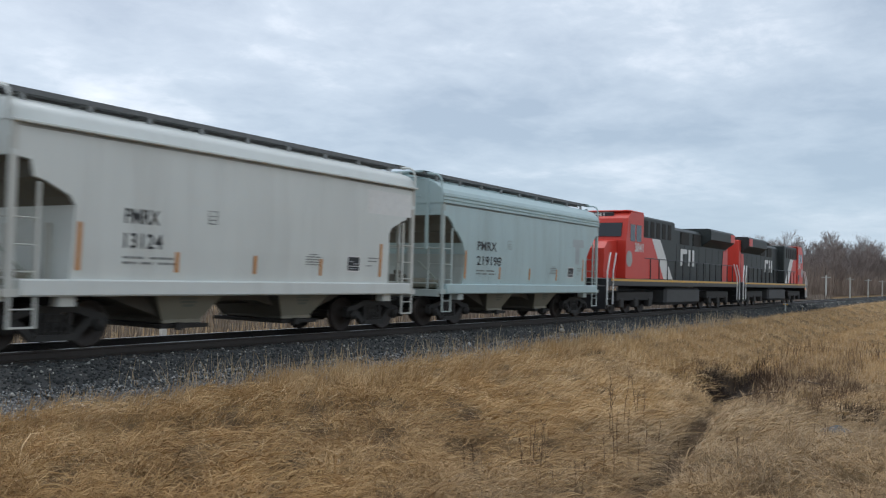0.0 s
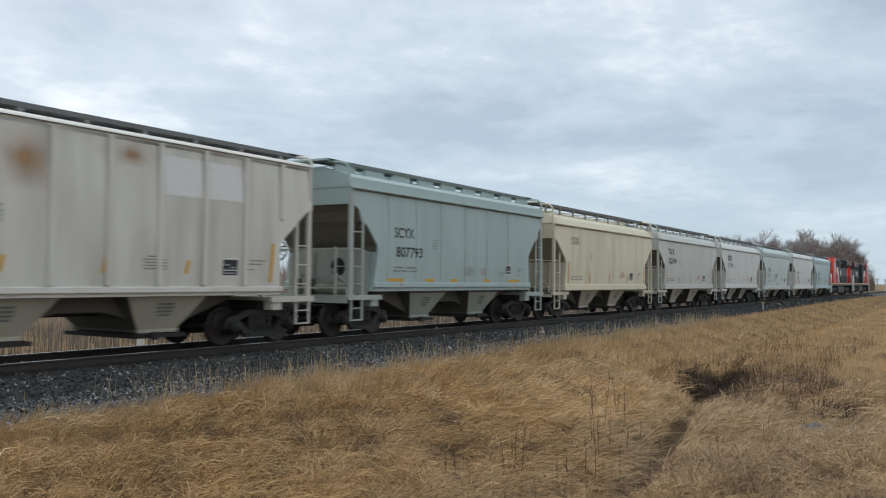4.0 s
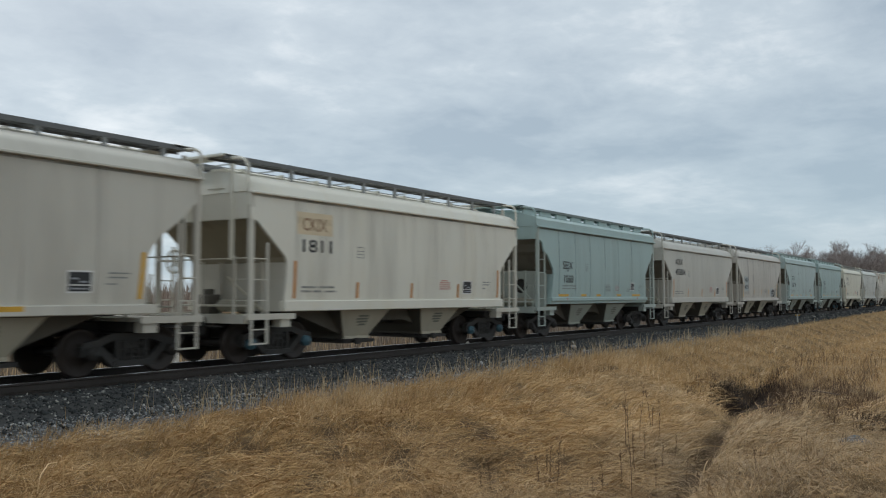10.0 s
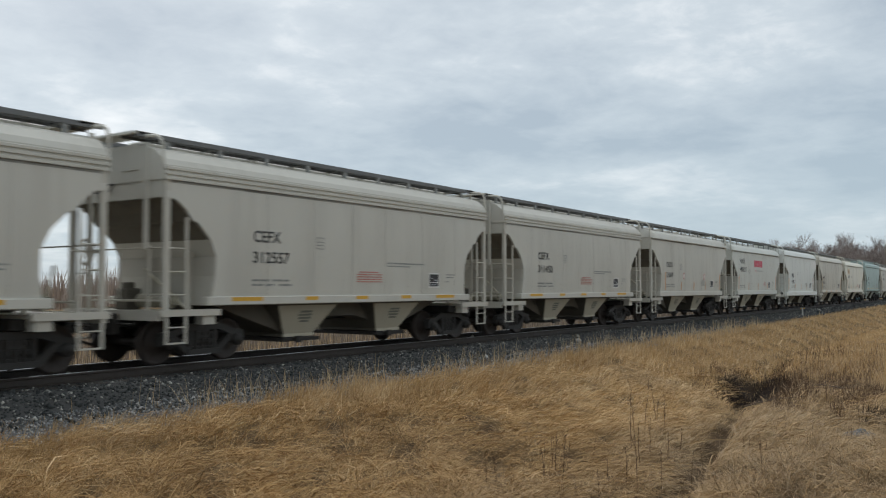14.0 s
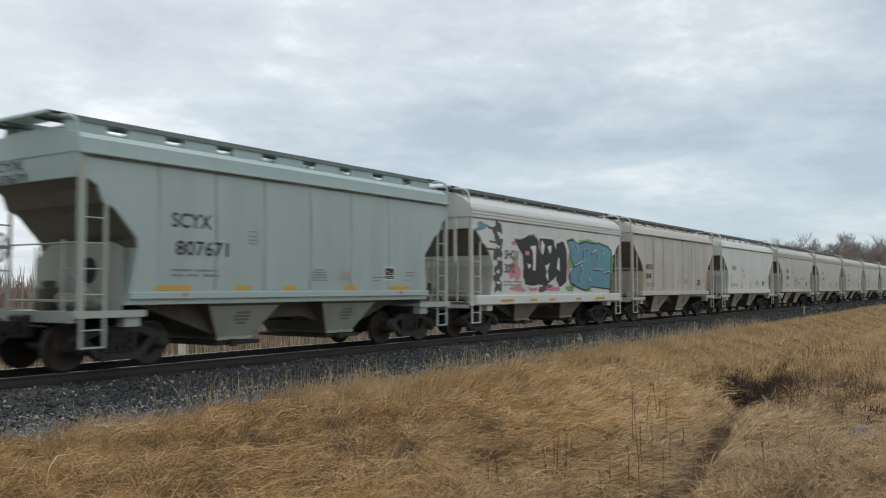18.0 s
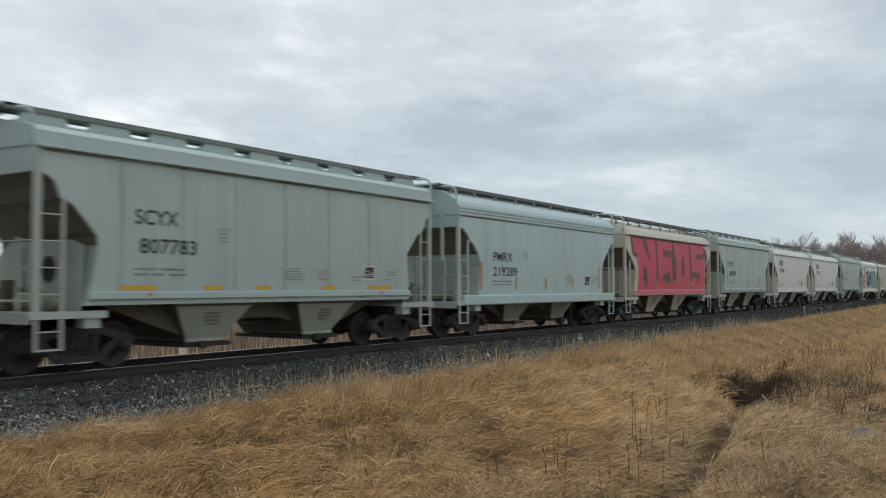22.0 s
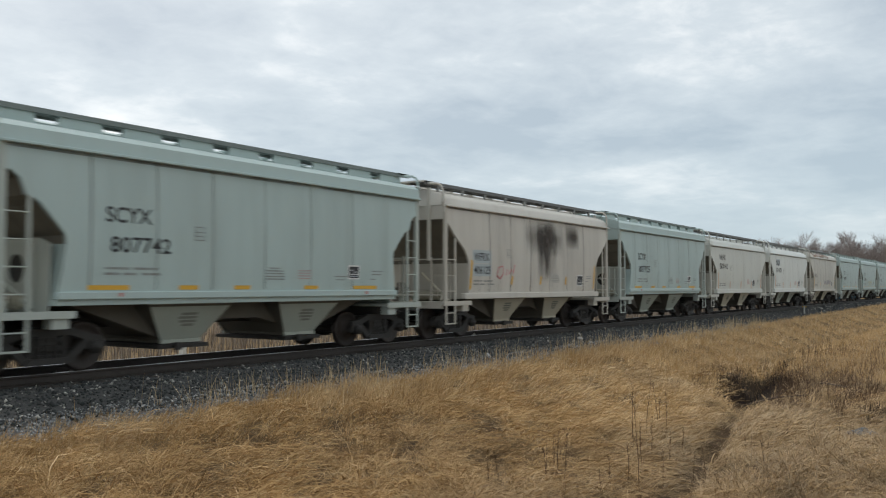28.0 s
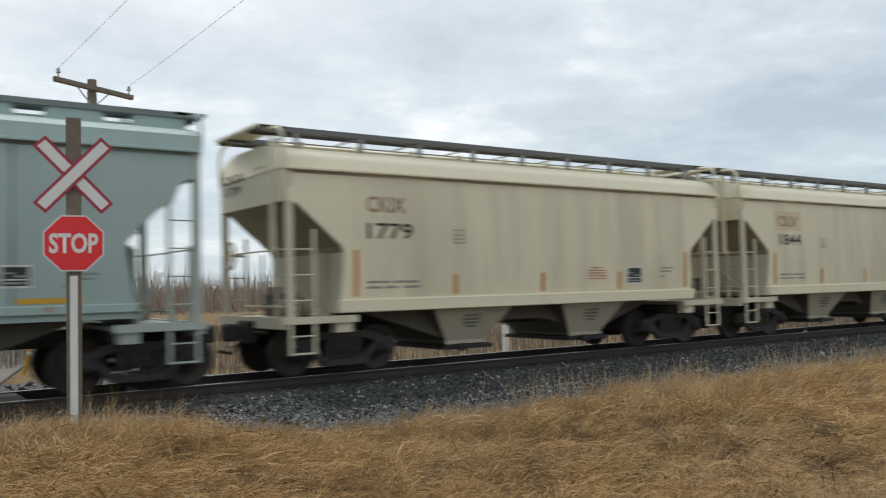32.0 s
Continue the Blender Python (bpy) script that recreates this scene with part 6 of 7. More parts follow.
def rail_sign():
    s = new("crossing_sign")
    x, y = 2.3, 11.82
    s.matrix_basis = pose(x, y, float(ground_z(x, y)), 0, 0, -11.5)   # local -y looks at the road user
    part("post", box(-0.095, 0.095, 0.03, 0.2, -0.4, 4.12, 0.012), M_WOODP, s, "weathered square wooden post")
    part("reflective_strip", box(-0.05, 0.045, 0.005, 0.028, -0.05, 2.0), M_SIGNW, s, "white reflective strip")
    for a in (47, -47):
        b = part("blade", add_box(bmesh.new(), -0.61, 0.61, 0.0, 0.02, -0.105, 0.105, 0.0), M_BORDER, s, "white crossbuck blade with a red border")
        off = 0.0 if a > 0 else -0.022
        b.matrix_basis = pose(0, off, 3.34, 0, a, 0)
        part("blade_face", box(-0.57, 0.57, -0.004, -0.001, -0.065, 0.065), M_SIGNW, b)
    n = 8
    for r_, y0, y1, mat, nm in ((0.402, -0.03, -0.008, M_SIGNW, "sign_plate"), (0.382, -0.034, -0.031, M_SIGNR, "sign_face")):
        bm = bmesh.new()
        pts = [(r_ * math.cos(radians(22.5 + 45 * k)), 2.43 + r_ * math.sin(radians(22.5 + 45 * k))) for k in range(n)]
        add_prism(bm, pts, y0, y1)
        part(nm, bm, mat, s, "red octagonal stop sign face" if mat is M_SIGNR else "")
    me = text_mesh("STOP", 0.36, 0.011)
    xs = [v.co.x for v in me.vertices]
    ys = [v.co.y for v in me.vertices]
    k = 0.6 / (max(xs) - min(xs))
    for v in me.vertices:
        v.co = ((v.co.x - (max(xs) + min(xs)) / 2) * k, -0.0365, 2.43 + (v.co.y - (max(ys) + min(ys)) / 2) * 0.98)
    put("lettering", me, M_SIGNW, s, "white word STOP")
    tagged(s, "railway crossbuck over a red stop sign on a wooden post", "road sign")


rail_sign()


def utility_pole():
    p = new("utility_pole")
    x, y = 4.9, 22.2
    z0 = float(ground_z(x, y))
    p.matrix_basis = pose(x, y, z0)
    top = 6.88 - z0
    part("post", add_tube(bmesh.new(), (0, 0, -0.5), (0, 0, top + 0.12), 0.15, 12, 0.11), M_WOODP, p)
    arm = bmesh.new()
    add_box(arm, -1.22, 1.22, -0.06, 0.06, -0.06, 0.06, 0.01)
    a = part("crossarm", arm, M_WOODP, p)
    a.matrix_basis = pose(0.05, -0.12, top - 0.12, 0, 0, 29)
    for sx in (-1, 1):
        part("brace", add_tube(bmesh.new(), (sx * 0.45, sx * 0.25 - 0.14, top - 0.16), (0, -0.12, top - 0.6), 0.018, 5), M_STEELP, p)
    tips = []
    for sx in (-1.1, 1.1):
        ins = bmesh.new()
        add_tube(ins, (sx, 0, 0.05), (sx, 0, 0.17), 0.02, 6)
        add_tube(ins, (sx, 0, 0.17), (sx, 0, 0.28), 0.055, 8, 0.03)
        part("insulator", ins, M_STEELP, a)
        tips.append(Vector((x + 0.05 + sx * math.cos(radians(29)), y - 0.12 + sx * math.sin(radians(29)), 7.04)))
    tagged(p, "wooden utility pole with a crossarm beyond the track", "utility pole")
    for tip, ex in zip(tips, (3.7, 4.6)):
        end = Vector((ex, -24.0, 7.3))
        mid = (tip + end) / 2 - Vector((0, 0, 0.8))
        bm = bmesh.new()
        prev = tip
        for i in range(1, 25):
            t = i / 24
            q = tip * (1 - t) ** 2 + mid * 2 * t * (1 - t) + end * t * t
            add_tube(bm, prev, q, 0.0035, 4)
            prev = q
        tagged(part("overhead_wire", bm, M_UNDER, None), "thin overhead wire strung from the utility pole", "wire", "overhead wires")


utility_pole()
# a white marker post beyond the track, a leaning yellow one at the crossing, a small one by the ballast
mp = new("marker_post")
mp.matrix_basis = pose(18.1, 22.2, float(ground_z(18.1, 22.2)))
part("post", box(-0.09, 0.09, -0.09, 0.09, -0.3, 0.92, 0.015), M_SIGNW, mp)
part("cap", box(-0.1, 0.1, -0.1, 0.1, 0.92, 0.96, 0.01), M_SIGNW, mp)
tagged(mp, "square white marker post beyond the track", "marker post")
yp = new("marker_post")
yp.matrix_basis = pose(3.1, 20.7, float(ground_z(3.1, 20.7)), 0, 12, 0)
part("post", box(-0.04, 0.04, -0.02, 0.02, -0.3, 0.62, 0.006), M_YELLOW, yp)
part("band", box(-0.042, 0.042, -0.022, 0.022, 0.45, 0.52), M_SIGNW, yp)
tagged(yp, "leaning yellow marker post at the crossing", "marker post")
sp = new("marker_post")
sp.matrix_basis = pose(65.0, TRACK_Y - 2.5, float(ground_z(65.0, TRACK_Y - 2.5)))
part("post", box(-0.045, 0.045, -0.045, 0.045, -0.2, 0.55, 0.01), M_WPOLE, sp)
part("crossbar", box(-0.03, 0.03, -0.15, 0.15, 0.46, 0.53, 0.01), M_YELLOW, sp)
tagged(sp, "small pale post with a crossbar beside the ballast", "marker post")
rk = bmesh.new()
bmesh.ops.create_icosphere(rk, subdivisions=2, radius=0.1)
for v in rk.verts:
    v.co = Vector((v.co.x * 1.6, v.co.y * 1.1, v.co.z * 0.8)) * (1 + 0.18 * noise.noise(v.co * 9))
rko = part("stone", rk, plain("pale_stone", (0.5, 0.48, 0.45), 0.9, 0.3), None)
rko.matrix_basis = pose(27.7, 12.8, float(ground_z(27.7, 12.8)) + 0.05, 0, 0, 30)
tagged(rko, "pale stone lying on the gravel below the ballast", "stone")

M_RUBBLE = plain("blue_grey_rubble", (0.12, 0.13, 0.14), 0.9, 0.45, 6, bump=0.5)
for k, (bx_, by_, br_) in enumerate([(17.3, 2.5, 0.17), (17.25, 2.25, 0.14), (17.6, 2.42, 0.12)]):
    rk = bmesh.new()
    bmesh.ops.create_icosphere(rk, subdivisions=2, radius=br_)
    for v in rk.verts:
        v.co = Vector((v.co.x * 1.3, v.co.y * 1.1, v.co.z * 0.7)) * (1 + 0.3 * noise.noise(v.co * 8 + Vector((k, 0, 0))))
    rko = part("rubble", rk, M_RUBBLE, None)
    rko.matrix_basis = pose(bx_, by_, float(ground_z(bx_, by_)) + 0.09, 0, 0, 50 * k)
    tagged(rko, "blue-grey lump of rubble half sunk in the dry grass", "stone", group="rubble in the field")

# ---- locomotives ----
M_LRED = plain("locomotive_red", (0.62, 0.055, 0.035), 0.4, 0.12, 3)
M_LBLACK = plain("locomotive_black", (0.03, 0.031, 0.034), 0.4, 0.3, 4)
M_LHOOD = plain("locomotive_hood_dark", (0.03, 0.037, 0.036), 0.5, 0.3, 4)
M_LWHITE = plain("locomotive_white", (0.72, 0.72, 0.70), 0.45, 0.12)
M_GLASS, _nt, _b = nodes_of("cab_glass", 0.08, 0, 0.6)
_b.inputs["Base Color"].default_value = (0.02, 0.025, 0.03, 1)
M_LAMP, _nt, _b = nodes_of("lit_marker_lamp", 0.4)
_b.inputs["Base Color"].default_value = (0.8, 0.3, 0.1, 1)
_b.inputs["Emission Color"].default_value = (1.0, 0.35, 0.1, 1)
_b.inputs["Emission Strength"].default_value = 2.5
M_EMBLEM = plain("cab_emblem_grey", (0.45, 0.46, 0.44), 0.5, 0.4, 5)
M_TANK = plain("fuel_tank_grey", (0.065, 0.067, 0.067), 0.6, 0.4, 4)
LH = 11.0


def side_plates(name, pts, y0, y1, mat, parent, label=""):
    """One flat plate on each side of the hood, from one outline in (x, z)."""
    for s in (-1, 1):
        a, b = sorted((s * y0, s * y1))
        part(name, add_prism(bmesh.new(), pts, a, b), mat, parent, label)


def locomotive(road_number, label, way=1):
    """A six-axle road diesel, cab ahead (+x)."""
    lo = new("diesel_locomotive")
    part("underframe", box(-LH, LH, -1.5, 1.5, 1.28, 1.62, 0.03), M_LBLACK, lo)
    for s in (-1, 1):
        a, b = sorted((s * 1.505, s * 1.515))
        part("sill_stripe", box(-10.6, 10.6, a, b, 1.5, 1.6), M_YELLOW, lo, "yellow reflective sill stripe")
    hood = bmesh.new()
    add_prism(hood, [(-0.95, 1.62), (0.95, 1.62), (0.95, 4.25), (0.75, 4.42), (-0.75, 4.42), (-0.95, 4.25)], -9.6, 6.6, "x")
    part("hood", hood, M_LHOOD, lo)
    rad = bmesh.new()
    add_prism(rad, [(-1.5, 4.0), (-0.9, 3.55), (0.9, 3.55), (1.5, 4.0), (1.5, 4.5), (1.35, 4.62), (-1.35, 4.62), (-1.5, 4.5)], -9.6, -4.4, "x")
    part("radiator_housing", rad, M_LHOOD, lo)
    for k in range(10):
        x = -8.6 + k * 1.35
        side_plates("hood_door", [(x - 0.655, 1.8), (x + 0.655, 1.8), (x + 0.655, 3.5), (x - 0.655, 3.5)], 0.95, 0.965, M_LHOOD, lo)
    for x in (-3.4, -1.2, 4.4):
        side_plates("grille", [(x - 0.7, 3.55), (x + 0.7, 3.55), (x + 0.7, 4.2), (x - 0.7, 4.2)], 0.95, 0.99, M_UNDER, lo)
    part("blower_housing", box(1.9, 6.9, -1.42, 1.42, 1.62, 4.55, 0.08), M_LHOOD, lo)
    part("exhaust_stack", box(0.5, 1.3, -0.45, 0.45, 4.42, 4.72, 0.05), M_UNDER, lo)
    # red rear end
    part("rear_end", box(-10.1, -9.6, -0.97, 0.97, 1.62, 4.4, 0.06), M_LRED, lo, "red rear end of the hood")
    side_plates("rear_band", [(-9.6, 1.62), (-8.6, 1.62), (-9.0, 3.5), (-9.6, 3.5)], 0.976, 0.99, M_LRED, lo)
    side_plates("rear_radiator_band", [(-9.62, 4.0), (-8.7, 4.0), (-8.7, 4.5), (-9.62, 4.5)], 1.5, 1.515, M_LRED, lo)
    # cab and nose
    cab = bmesh.new()
    add_prism(cab, [(6.8, 1.62), (9.0, 1.62), (9.0, 3.3), (8.75, 4.3), (8.4, 4.6), (6.8, 4.6)], -1.52, 1.52)
    part("cab", cab, M_LRED, lo, "red cab")
    nose = bmesh.new()
    add_prism(nose, [(9.0, 1.62), (10.5, 1.62), (10.45, 2.9), (10.1, 3.2), (9.0, 3.3)], -1.1, 1.1)
    part("nose", nose, M_LRED, lo, "red low nose")
    for s in (-1, 1):
        a, b = sorted((s * 1.52, s * 1.53))
        for x0, x1 in ((7.1, 7.75), (7.9, 8.5)):
            part("side_window", box(x0, x1, a, b, 3.3, 4.05), M_GLASS, lo, "dark cab side window")
        w = part("windscreen", box(-0.015, 0.015, -0.55, 0.55, -0.32, 0.32), M_GLASS, lo, "dark cab windscreen")
        w.matrix_basis = pose(8.9, s * 0.72, 3.78, 0, -14, 0)
        me = text_mesh(road_number, 0.56, 0.012)
        xs = [v.co.x for v in me.vertices]
        mid = (max(xs) + min(xs)) / 2
        for v in me.vertices:
            v.co = (7.4 - s * (v.co.x - mid) * 1.1, s * 1.536, 2.85 + v.co.y)
        put("cab_number", me, M_LWHITE, lo, "white numerals")
    part("number_board", box(8.5, 8.62, -0.75, 0.75, 4.36, 4.58, 0.01), M_LBLACK, lo)
    me = text_mesh(road_number, 0.24, 0.006)
    mid = max(v.co.x for v in me.vertices) / 2
    for v in me.vertices:
        v.co = (8.626, (v.co.x - mid) * 1.5, 4.39 + v.co.y)
    put("board_number", me, M_LWHITE, lo, "white numerals on the number board")
    part("headlight", box(10.44, 10.5, -0.24, 0.24, 2.62, 2.82, 0.02), M_LWHITE, lo)
    part("cab_roof", box(6.75, 8.55, -1.5, 1.5, 4.6, 4.68, 0.03), M_LRED, lo)
    part("cab_door", box(7.0, 7.45, -1.535, -1.521, 1.8, 2.35), M_LBLACK, lo, "dark vent low on the cab side")
    # white diagonal behind the cab, and plain shapes of the railway's emblem
    side_plates("white_diagonal", [(5.4, 3.55), (4.2, 3.55), (2.2, 1.64), (3.6, 1.64)], 1.421, 1.436, M_LWHITE, lo, "white diagonal stripe")
    side_plates("red_field", [(6.85, 3.55), (5.41, 3.55), (3.61, 1.64), (6.85, 1.64)], 1.421, 1.436, M_LRED, lo)
    for pts in ([(0.9, 2.4), (1.25, 2.4), (1.25, 3.3), (0.9, 3.3)], [(1.26, 3.05), (2.0, 3.05), (2.0, 3.3), (1.26, 3.3)], [(2.3, 2.4), (2.65, 2.4), (2.65, 3.3), (2.3, 3.3)], [(3.0, 2.4), (3.35, 2.4), (3.35, 3.3), (3.0, 3.3)]):
        for s in (-1, 1):
            a, b = sorted((s * 0.978, s * 0.993))
            part("emblem_shape", add_prism(bmesh.new(), [(x - 3.6, z) for x, z in pts] if s < 0 else [(0.45 - x, z) for x, z in pts], a, b), M_LWHITE, lo, "white emblem shape")
    for s in (-1, 1):
        disc = add_tube(bmesh.new(), (8.6, s * 1.52, 2.5), (8.6, s * 1.535, 2.5), 0.36, 20)
        part("cab_emblem", disc, M_EMBLEM, lo, "grey round emblem on the cab side")
        for k in range(5):
            x = 2.8 + k * 0.85
            part("intake_louvre", box(x - 0.24, x + 0.24, min(s * 1.42, s * 1.435), max(s * 1.42, s * 1.435), 3.6, 4.35), M_UNDER, lo)
    # underneath
    part("fuel_tank", box(-2.9, 2.9, -1.35, 1.35, 0.35, 1.25, 0.14), M_TANK, lo)
    for cx in (-6.9, 6.9):
        tr = put("truck", cached("ltruck", lambda: box(-2.35, 2.35, -1.25, 1.25, 0.62, 1.02, 0.04)), M_TRUCK, lo, m=pose(cx, 0, 0))
        for ax in (-1.85, 0, 1.85):
            WHEELS.append((put("wheelset", cached("lwheel", lambda: scaled(make_wheelset(), 1.14), True), M_WHEEL, tr, m=pose(ax, 0, 0.52)), ax, 0.52, way))
            for s in (-1, 1):
                put("axle_box", cached("abox%d" % s, lambda: box(-0.25, 0.25, min(s * 1.0, s * 1.3), max(s * 1.0, s * 1.3), 0.32, 0.75, 0.05)), M_TRUCK, tr, m=pose(ax, 0, 0))
    for s in (-1, 1):
        for k in range(13):
            x = -9.4 + k * 1.25
            put("rail_post", cached("lpost%d" % s, lambda: add_tube(bmesh.new(), (0, s * 1.45, 1.6), (0, s * 1.45, 2.6), 0.032, 5)), M_LBLACK, lo, m=pose(x, 0, 0))
        part("handrail", add_tube(bmesh.new(), (-9.6, s * 1.45, 2.6), (6.4, s * 1.45, 2.6), 0.022, 5), M_LBLACK, lo)
        for sx in (-1, 1):
            st = bmesh.new()
            x = sx * 10.7
            for k in range(4):
                add_box(st, x - 0.28, x + 0.28, min(s * 1.15, s * 1.5), max(s * 1.15, s * 1.5), 0.42 + k * 0.3, 0.46 + k * 0.3)
            part("step_well", st, M_LBLACK, lo)
            rl = bmesh.new()
            for q in (-0.32, 0.32):
                add_tube(rl, (x + q, s * 1.5, 0.5), (x + q, s * 1.5, 1.9), 0.035, 6)
                add_tube(rl, (x + q, s * 1.5, 1.9), (x + q - sx * 0.5, s * 1.42, 2.7), 0.035, 6)
            part("step_rail", rl, M_LWHITE, lo, "white grab rail at the steps")
    for sx in (-1, 1):
        part("coupler", box(min(sx * 11, sx * 11.55), max(sx * 11, sx * 11.55), -0.15, 0.15, 0.7, 1.0, 0.04), M_UNDER, lo)
        part("pilot", box(min(sx * 10.9, sx * 11.05), max(sx * 10.9, sx * 11.05), -1.45, 1.45, 0.3, 1.3, 0.03), M_LBLACK, lo)
    part("marker_lamp", add_tube(bmesh.new(), (10.2, -1.51, 1.2), (10.2, -1.53, 1.2), 0.06, 8), M_LAMP, lo)
    tagged(lo, label, "locomotive", "locomotives of the freight train")
    return lo


def scaled(bm, k):
    bmesh.ops.scale(bm, vec=(k, 1, k), verts=bm.verts)
    return bm


# ---- the cars, from the front ----
S = dict(end="step", seams=(-4.16, -2.76, -1.4, 0.05, 1.5, 3.0), roof="box", style="S", holes=True)
T = dict(end="slant", style="T")
C = dict(end="arch", style="C", grooves=True, seams=(-3.3, -1.8, -0.42, 0.91, 2.56, 4.2))
D = dict(end="arch", style="D")
P = dict(end="square", style="P", deep=True)
G = dict(end="arch", style="P", deep=True, grooves=True)
Wd = dict(end="round", style="W", seams=(-3.38, -2.05, -0.7, 0.7, 2.1, 3.5))
LAB = {
    "cream": "cream-white covered hopper car with yellowish stains", "cool": "cool pale grey covered hopper car with sprayed scribbles", "sage": "pale sage-green covered hopper car with faint vertical seams", "teal": "dull teal-grey covered hopper car with vertical seams",
    "aqua": "faded aqua covered hopper car with a deep side sill", "white": "off-white covered hopper car with black lettering",
    "lightgrey": "light grey covered hopper car with stencilled lettering", "stone": "grimy stone-grey covered hopper car with weld seams",
    "tan": "cream-tan covered hopper car with orange reflectors", "buff": "dull buff-grey covered hopper car with orange reflectors", "warmgrey": "warm light grey covered hopper car with faint seams", "pinkgrey": "weathered pinkish-grey covered hopper car with seams",
    "rusty": "white ribbed covered hopper car streaked with rust",
}
CARS = [
    (32.60, "PMRX", "219198", "aqua", G, {}),
    (19.52, "PMRX", "13124", "white", P, {}),
    (6.15, "SHQX", "1716", "cool", G, {}),
    (-6.65, "SEJX", "131798", "white", T, dict(blue=True)),
    (-19.89, "TILX", "322304", "lightgrey", T, {}),
    (-32.92, "CKIX", "", "tan", T, {}),
    (-45.98, "SCYX", "807793", "sage", S, {}),
    (-59.15, "PW   RX", "80   51", "rusty", dict(end="slant", style="W", geo="R", ribs=True), {}),
    (-72.33, "HWCX", "13287", "lightgrey", Wd, dict(blue=True)),
    (-85.23, "NAHX", "503152", "buff", T, {}),
    (-98.71, "SEJX", "1070", "teal", S, dict(blue=True)),
    (-111.81, "SCYX", "807734", "sage", S, {}),
    (-125.16, "WFRX", "406135", "pinkgrey", Wd, {}),
    (-138.06, "AOKX", "492804", "warmgrey", T, {}),
    (-151.35, "SEJX", "1060", "teal", S, {}),
    (-164.49, "CKIX", "1811", "cream", T, dict(blue=True)),
    (-177.79, "WFRX", "406116", "stone", Wd, {}),
    (-190.87, "PMRX", "13060", "white", P, {}),
    (-204.06, "AOKX", "498317", "lightgrey", T, {}),
    (-217.22, "CRDX", "21869", "warmgrey", D, {}),
    (-230.55, "CEFX", "311450", "warmgrey", C, {}),
    (-243.70, "CEFX", "312557", "warmgrey", C, {}),
    (-256.95, "CEFX", "311493", "warmgrey", C, {}),
    (-270.29, "CEFX", "30309", "warmgrey", C, {}),
    (-283.80, "CRDX", "", "white", D, {}),
    (-297.41, "MSDX", "8048", "pinkgrey", Wd, {}),
    (-310.43, "SHQX", "2092", "white", G, {}),
    (-323.32, "SCYX", "807671", "sage", S, {}),
    (-336.59, "SEJX", "131852", "white", T, dict(blue=True)),
    (-349.62, "SEJX", "131841", "white", T, dict(blue=True)),
    (-362.74, "SCYX", "807674", "sage", S, {}),
    (-375.82, "", "5222", "stone", T, dict(blue=True)),
    (-388.98, "PMRX", "219289", "aqua", G, {}),
    (-401.99, "SCYX", "807783", "sage", S, {}),
    (-415.39, "SCYX", "807832", "sage", S, {}),
    (-428.37, "SCYX", "807834", "sage", S, {}),
    (-441.34, "SCYX", "807847", "sage", S, dict(blue=True)),
    (-454.79, "WFRX", "", "warmgrey", Wd, {}),
    (-467.89, "SEJX", "131828", "white", T, {}),
    (-481.17, "NAHX", "503142", "lightgrey", T, {}),
    (-494.05, "SCYX", "807925", "sage", S, {}),
    (-506.95, "WFRX", "406125", "pinkgrey", Wd, {}),
    (-519.94, "SCYX", "807742", "sage", S, {}),
    (-533.06, "CKIX", "1760", "tan", T, {}),
    (-546.47, "CEFX", "312588", "warmgrey", C, {}),
    (-559.97, "CRDX", "21033", "warmgrey", D, {}),
    (-573.40, "SCYX", "807824", "sage", S, {}),
    (-586.29, "CKIX", "1844", "tan", T, {}),
    (-599.28, "CKIX", "1779", "tan", T, {}),
    (-612.76, "SCYX", "", "teal", S, dict(axle=4.95)),
]
TRAIN = []          # (thing, place along the track at 0 s, turned)
for off, mark, number, colour, kind, extra in CARS:
    car = hopper_car(mark, number, colour, label=LAB[colour], **kind, **extra)
    TRAIN.append((car, off - GEO[kind.get("geo", kind["style"])]["hb"], 0))
LOCO_GAP = 11.5
front = CARS[0][0] - GEO["P"]["hb"] + HALF
lo_a = locomotive("3841", "red and black diesel locomotive, cab towards the cars", -1)
TRAIN.append((lo_a, front + LOCO_GAP, 180))
lo_b = locomotive("2847", "red and black diesel locomotive leading, cab ahead")
TRAIN.append((lo_b, front + 3 * LOCO_GAP, 0))


# ---- graffiti, stains and emblems on single cars ----
M_GRED = plain("graffiti_red", (0.62, 0.075, 0.125), 0.5, 0.25, 4)
M_GMAROON = plain("graffiti_maroon", (0.17, 0.085, 0.095), 0.6, 0.4, 3)
M_GPINKR = plain("graffiti_pinkish_red", (0.66, 0.14, 0.20), 0.5, 0.25, 4)
M_GDARK = plain("graffiti_dark_grey", (0.10, 0.09, 0.10), 0.6, 0.3, 4)
M_GTEAL = plain("graffiti_teal", (0.13, 0.33, 0.42), 0.5, 0.3, 3)
M_GGREEN = plain("graffiti_green", (0.18, 0.42, 0.14), 0.5, 0.3, 3)
M_GPINK = plain("graffiti_pink", (0.62, 0.28, 0.32), 0.5, 0.3, 3)


def by_number(number):
    return next(TRAIN[k][0] for k, c in enumerate(CARS) if c[2] == number)


def at_index(k):
    return TRAIN[k][0]


def gpatch(x0, x1, z0, z1, lift=0.006):
    return patch(x0 * 0.77, x1 * 0.77, z0, z1, lift)


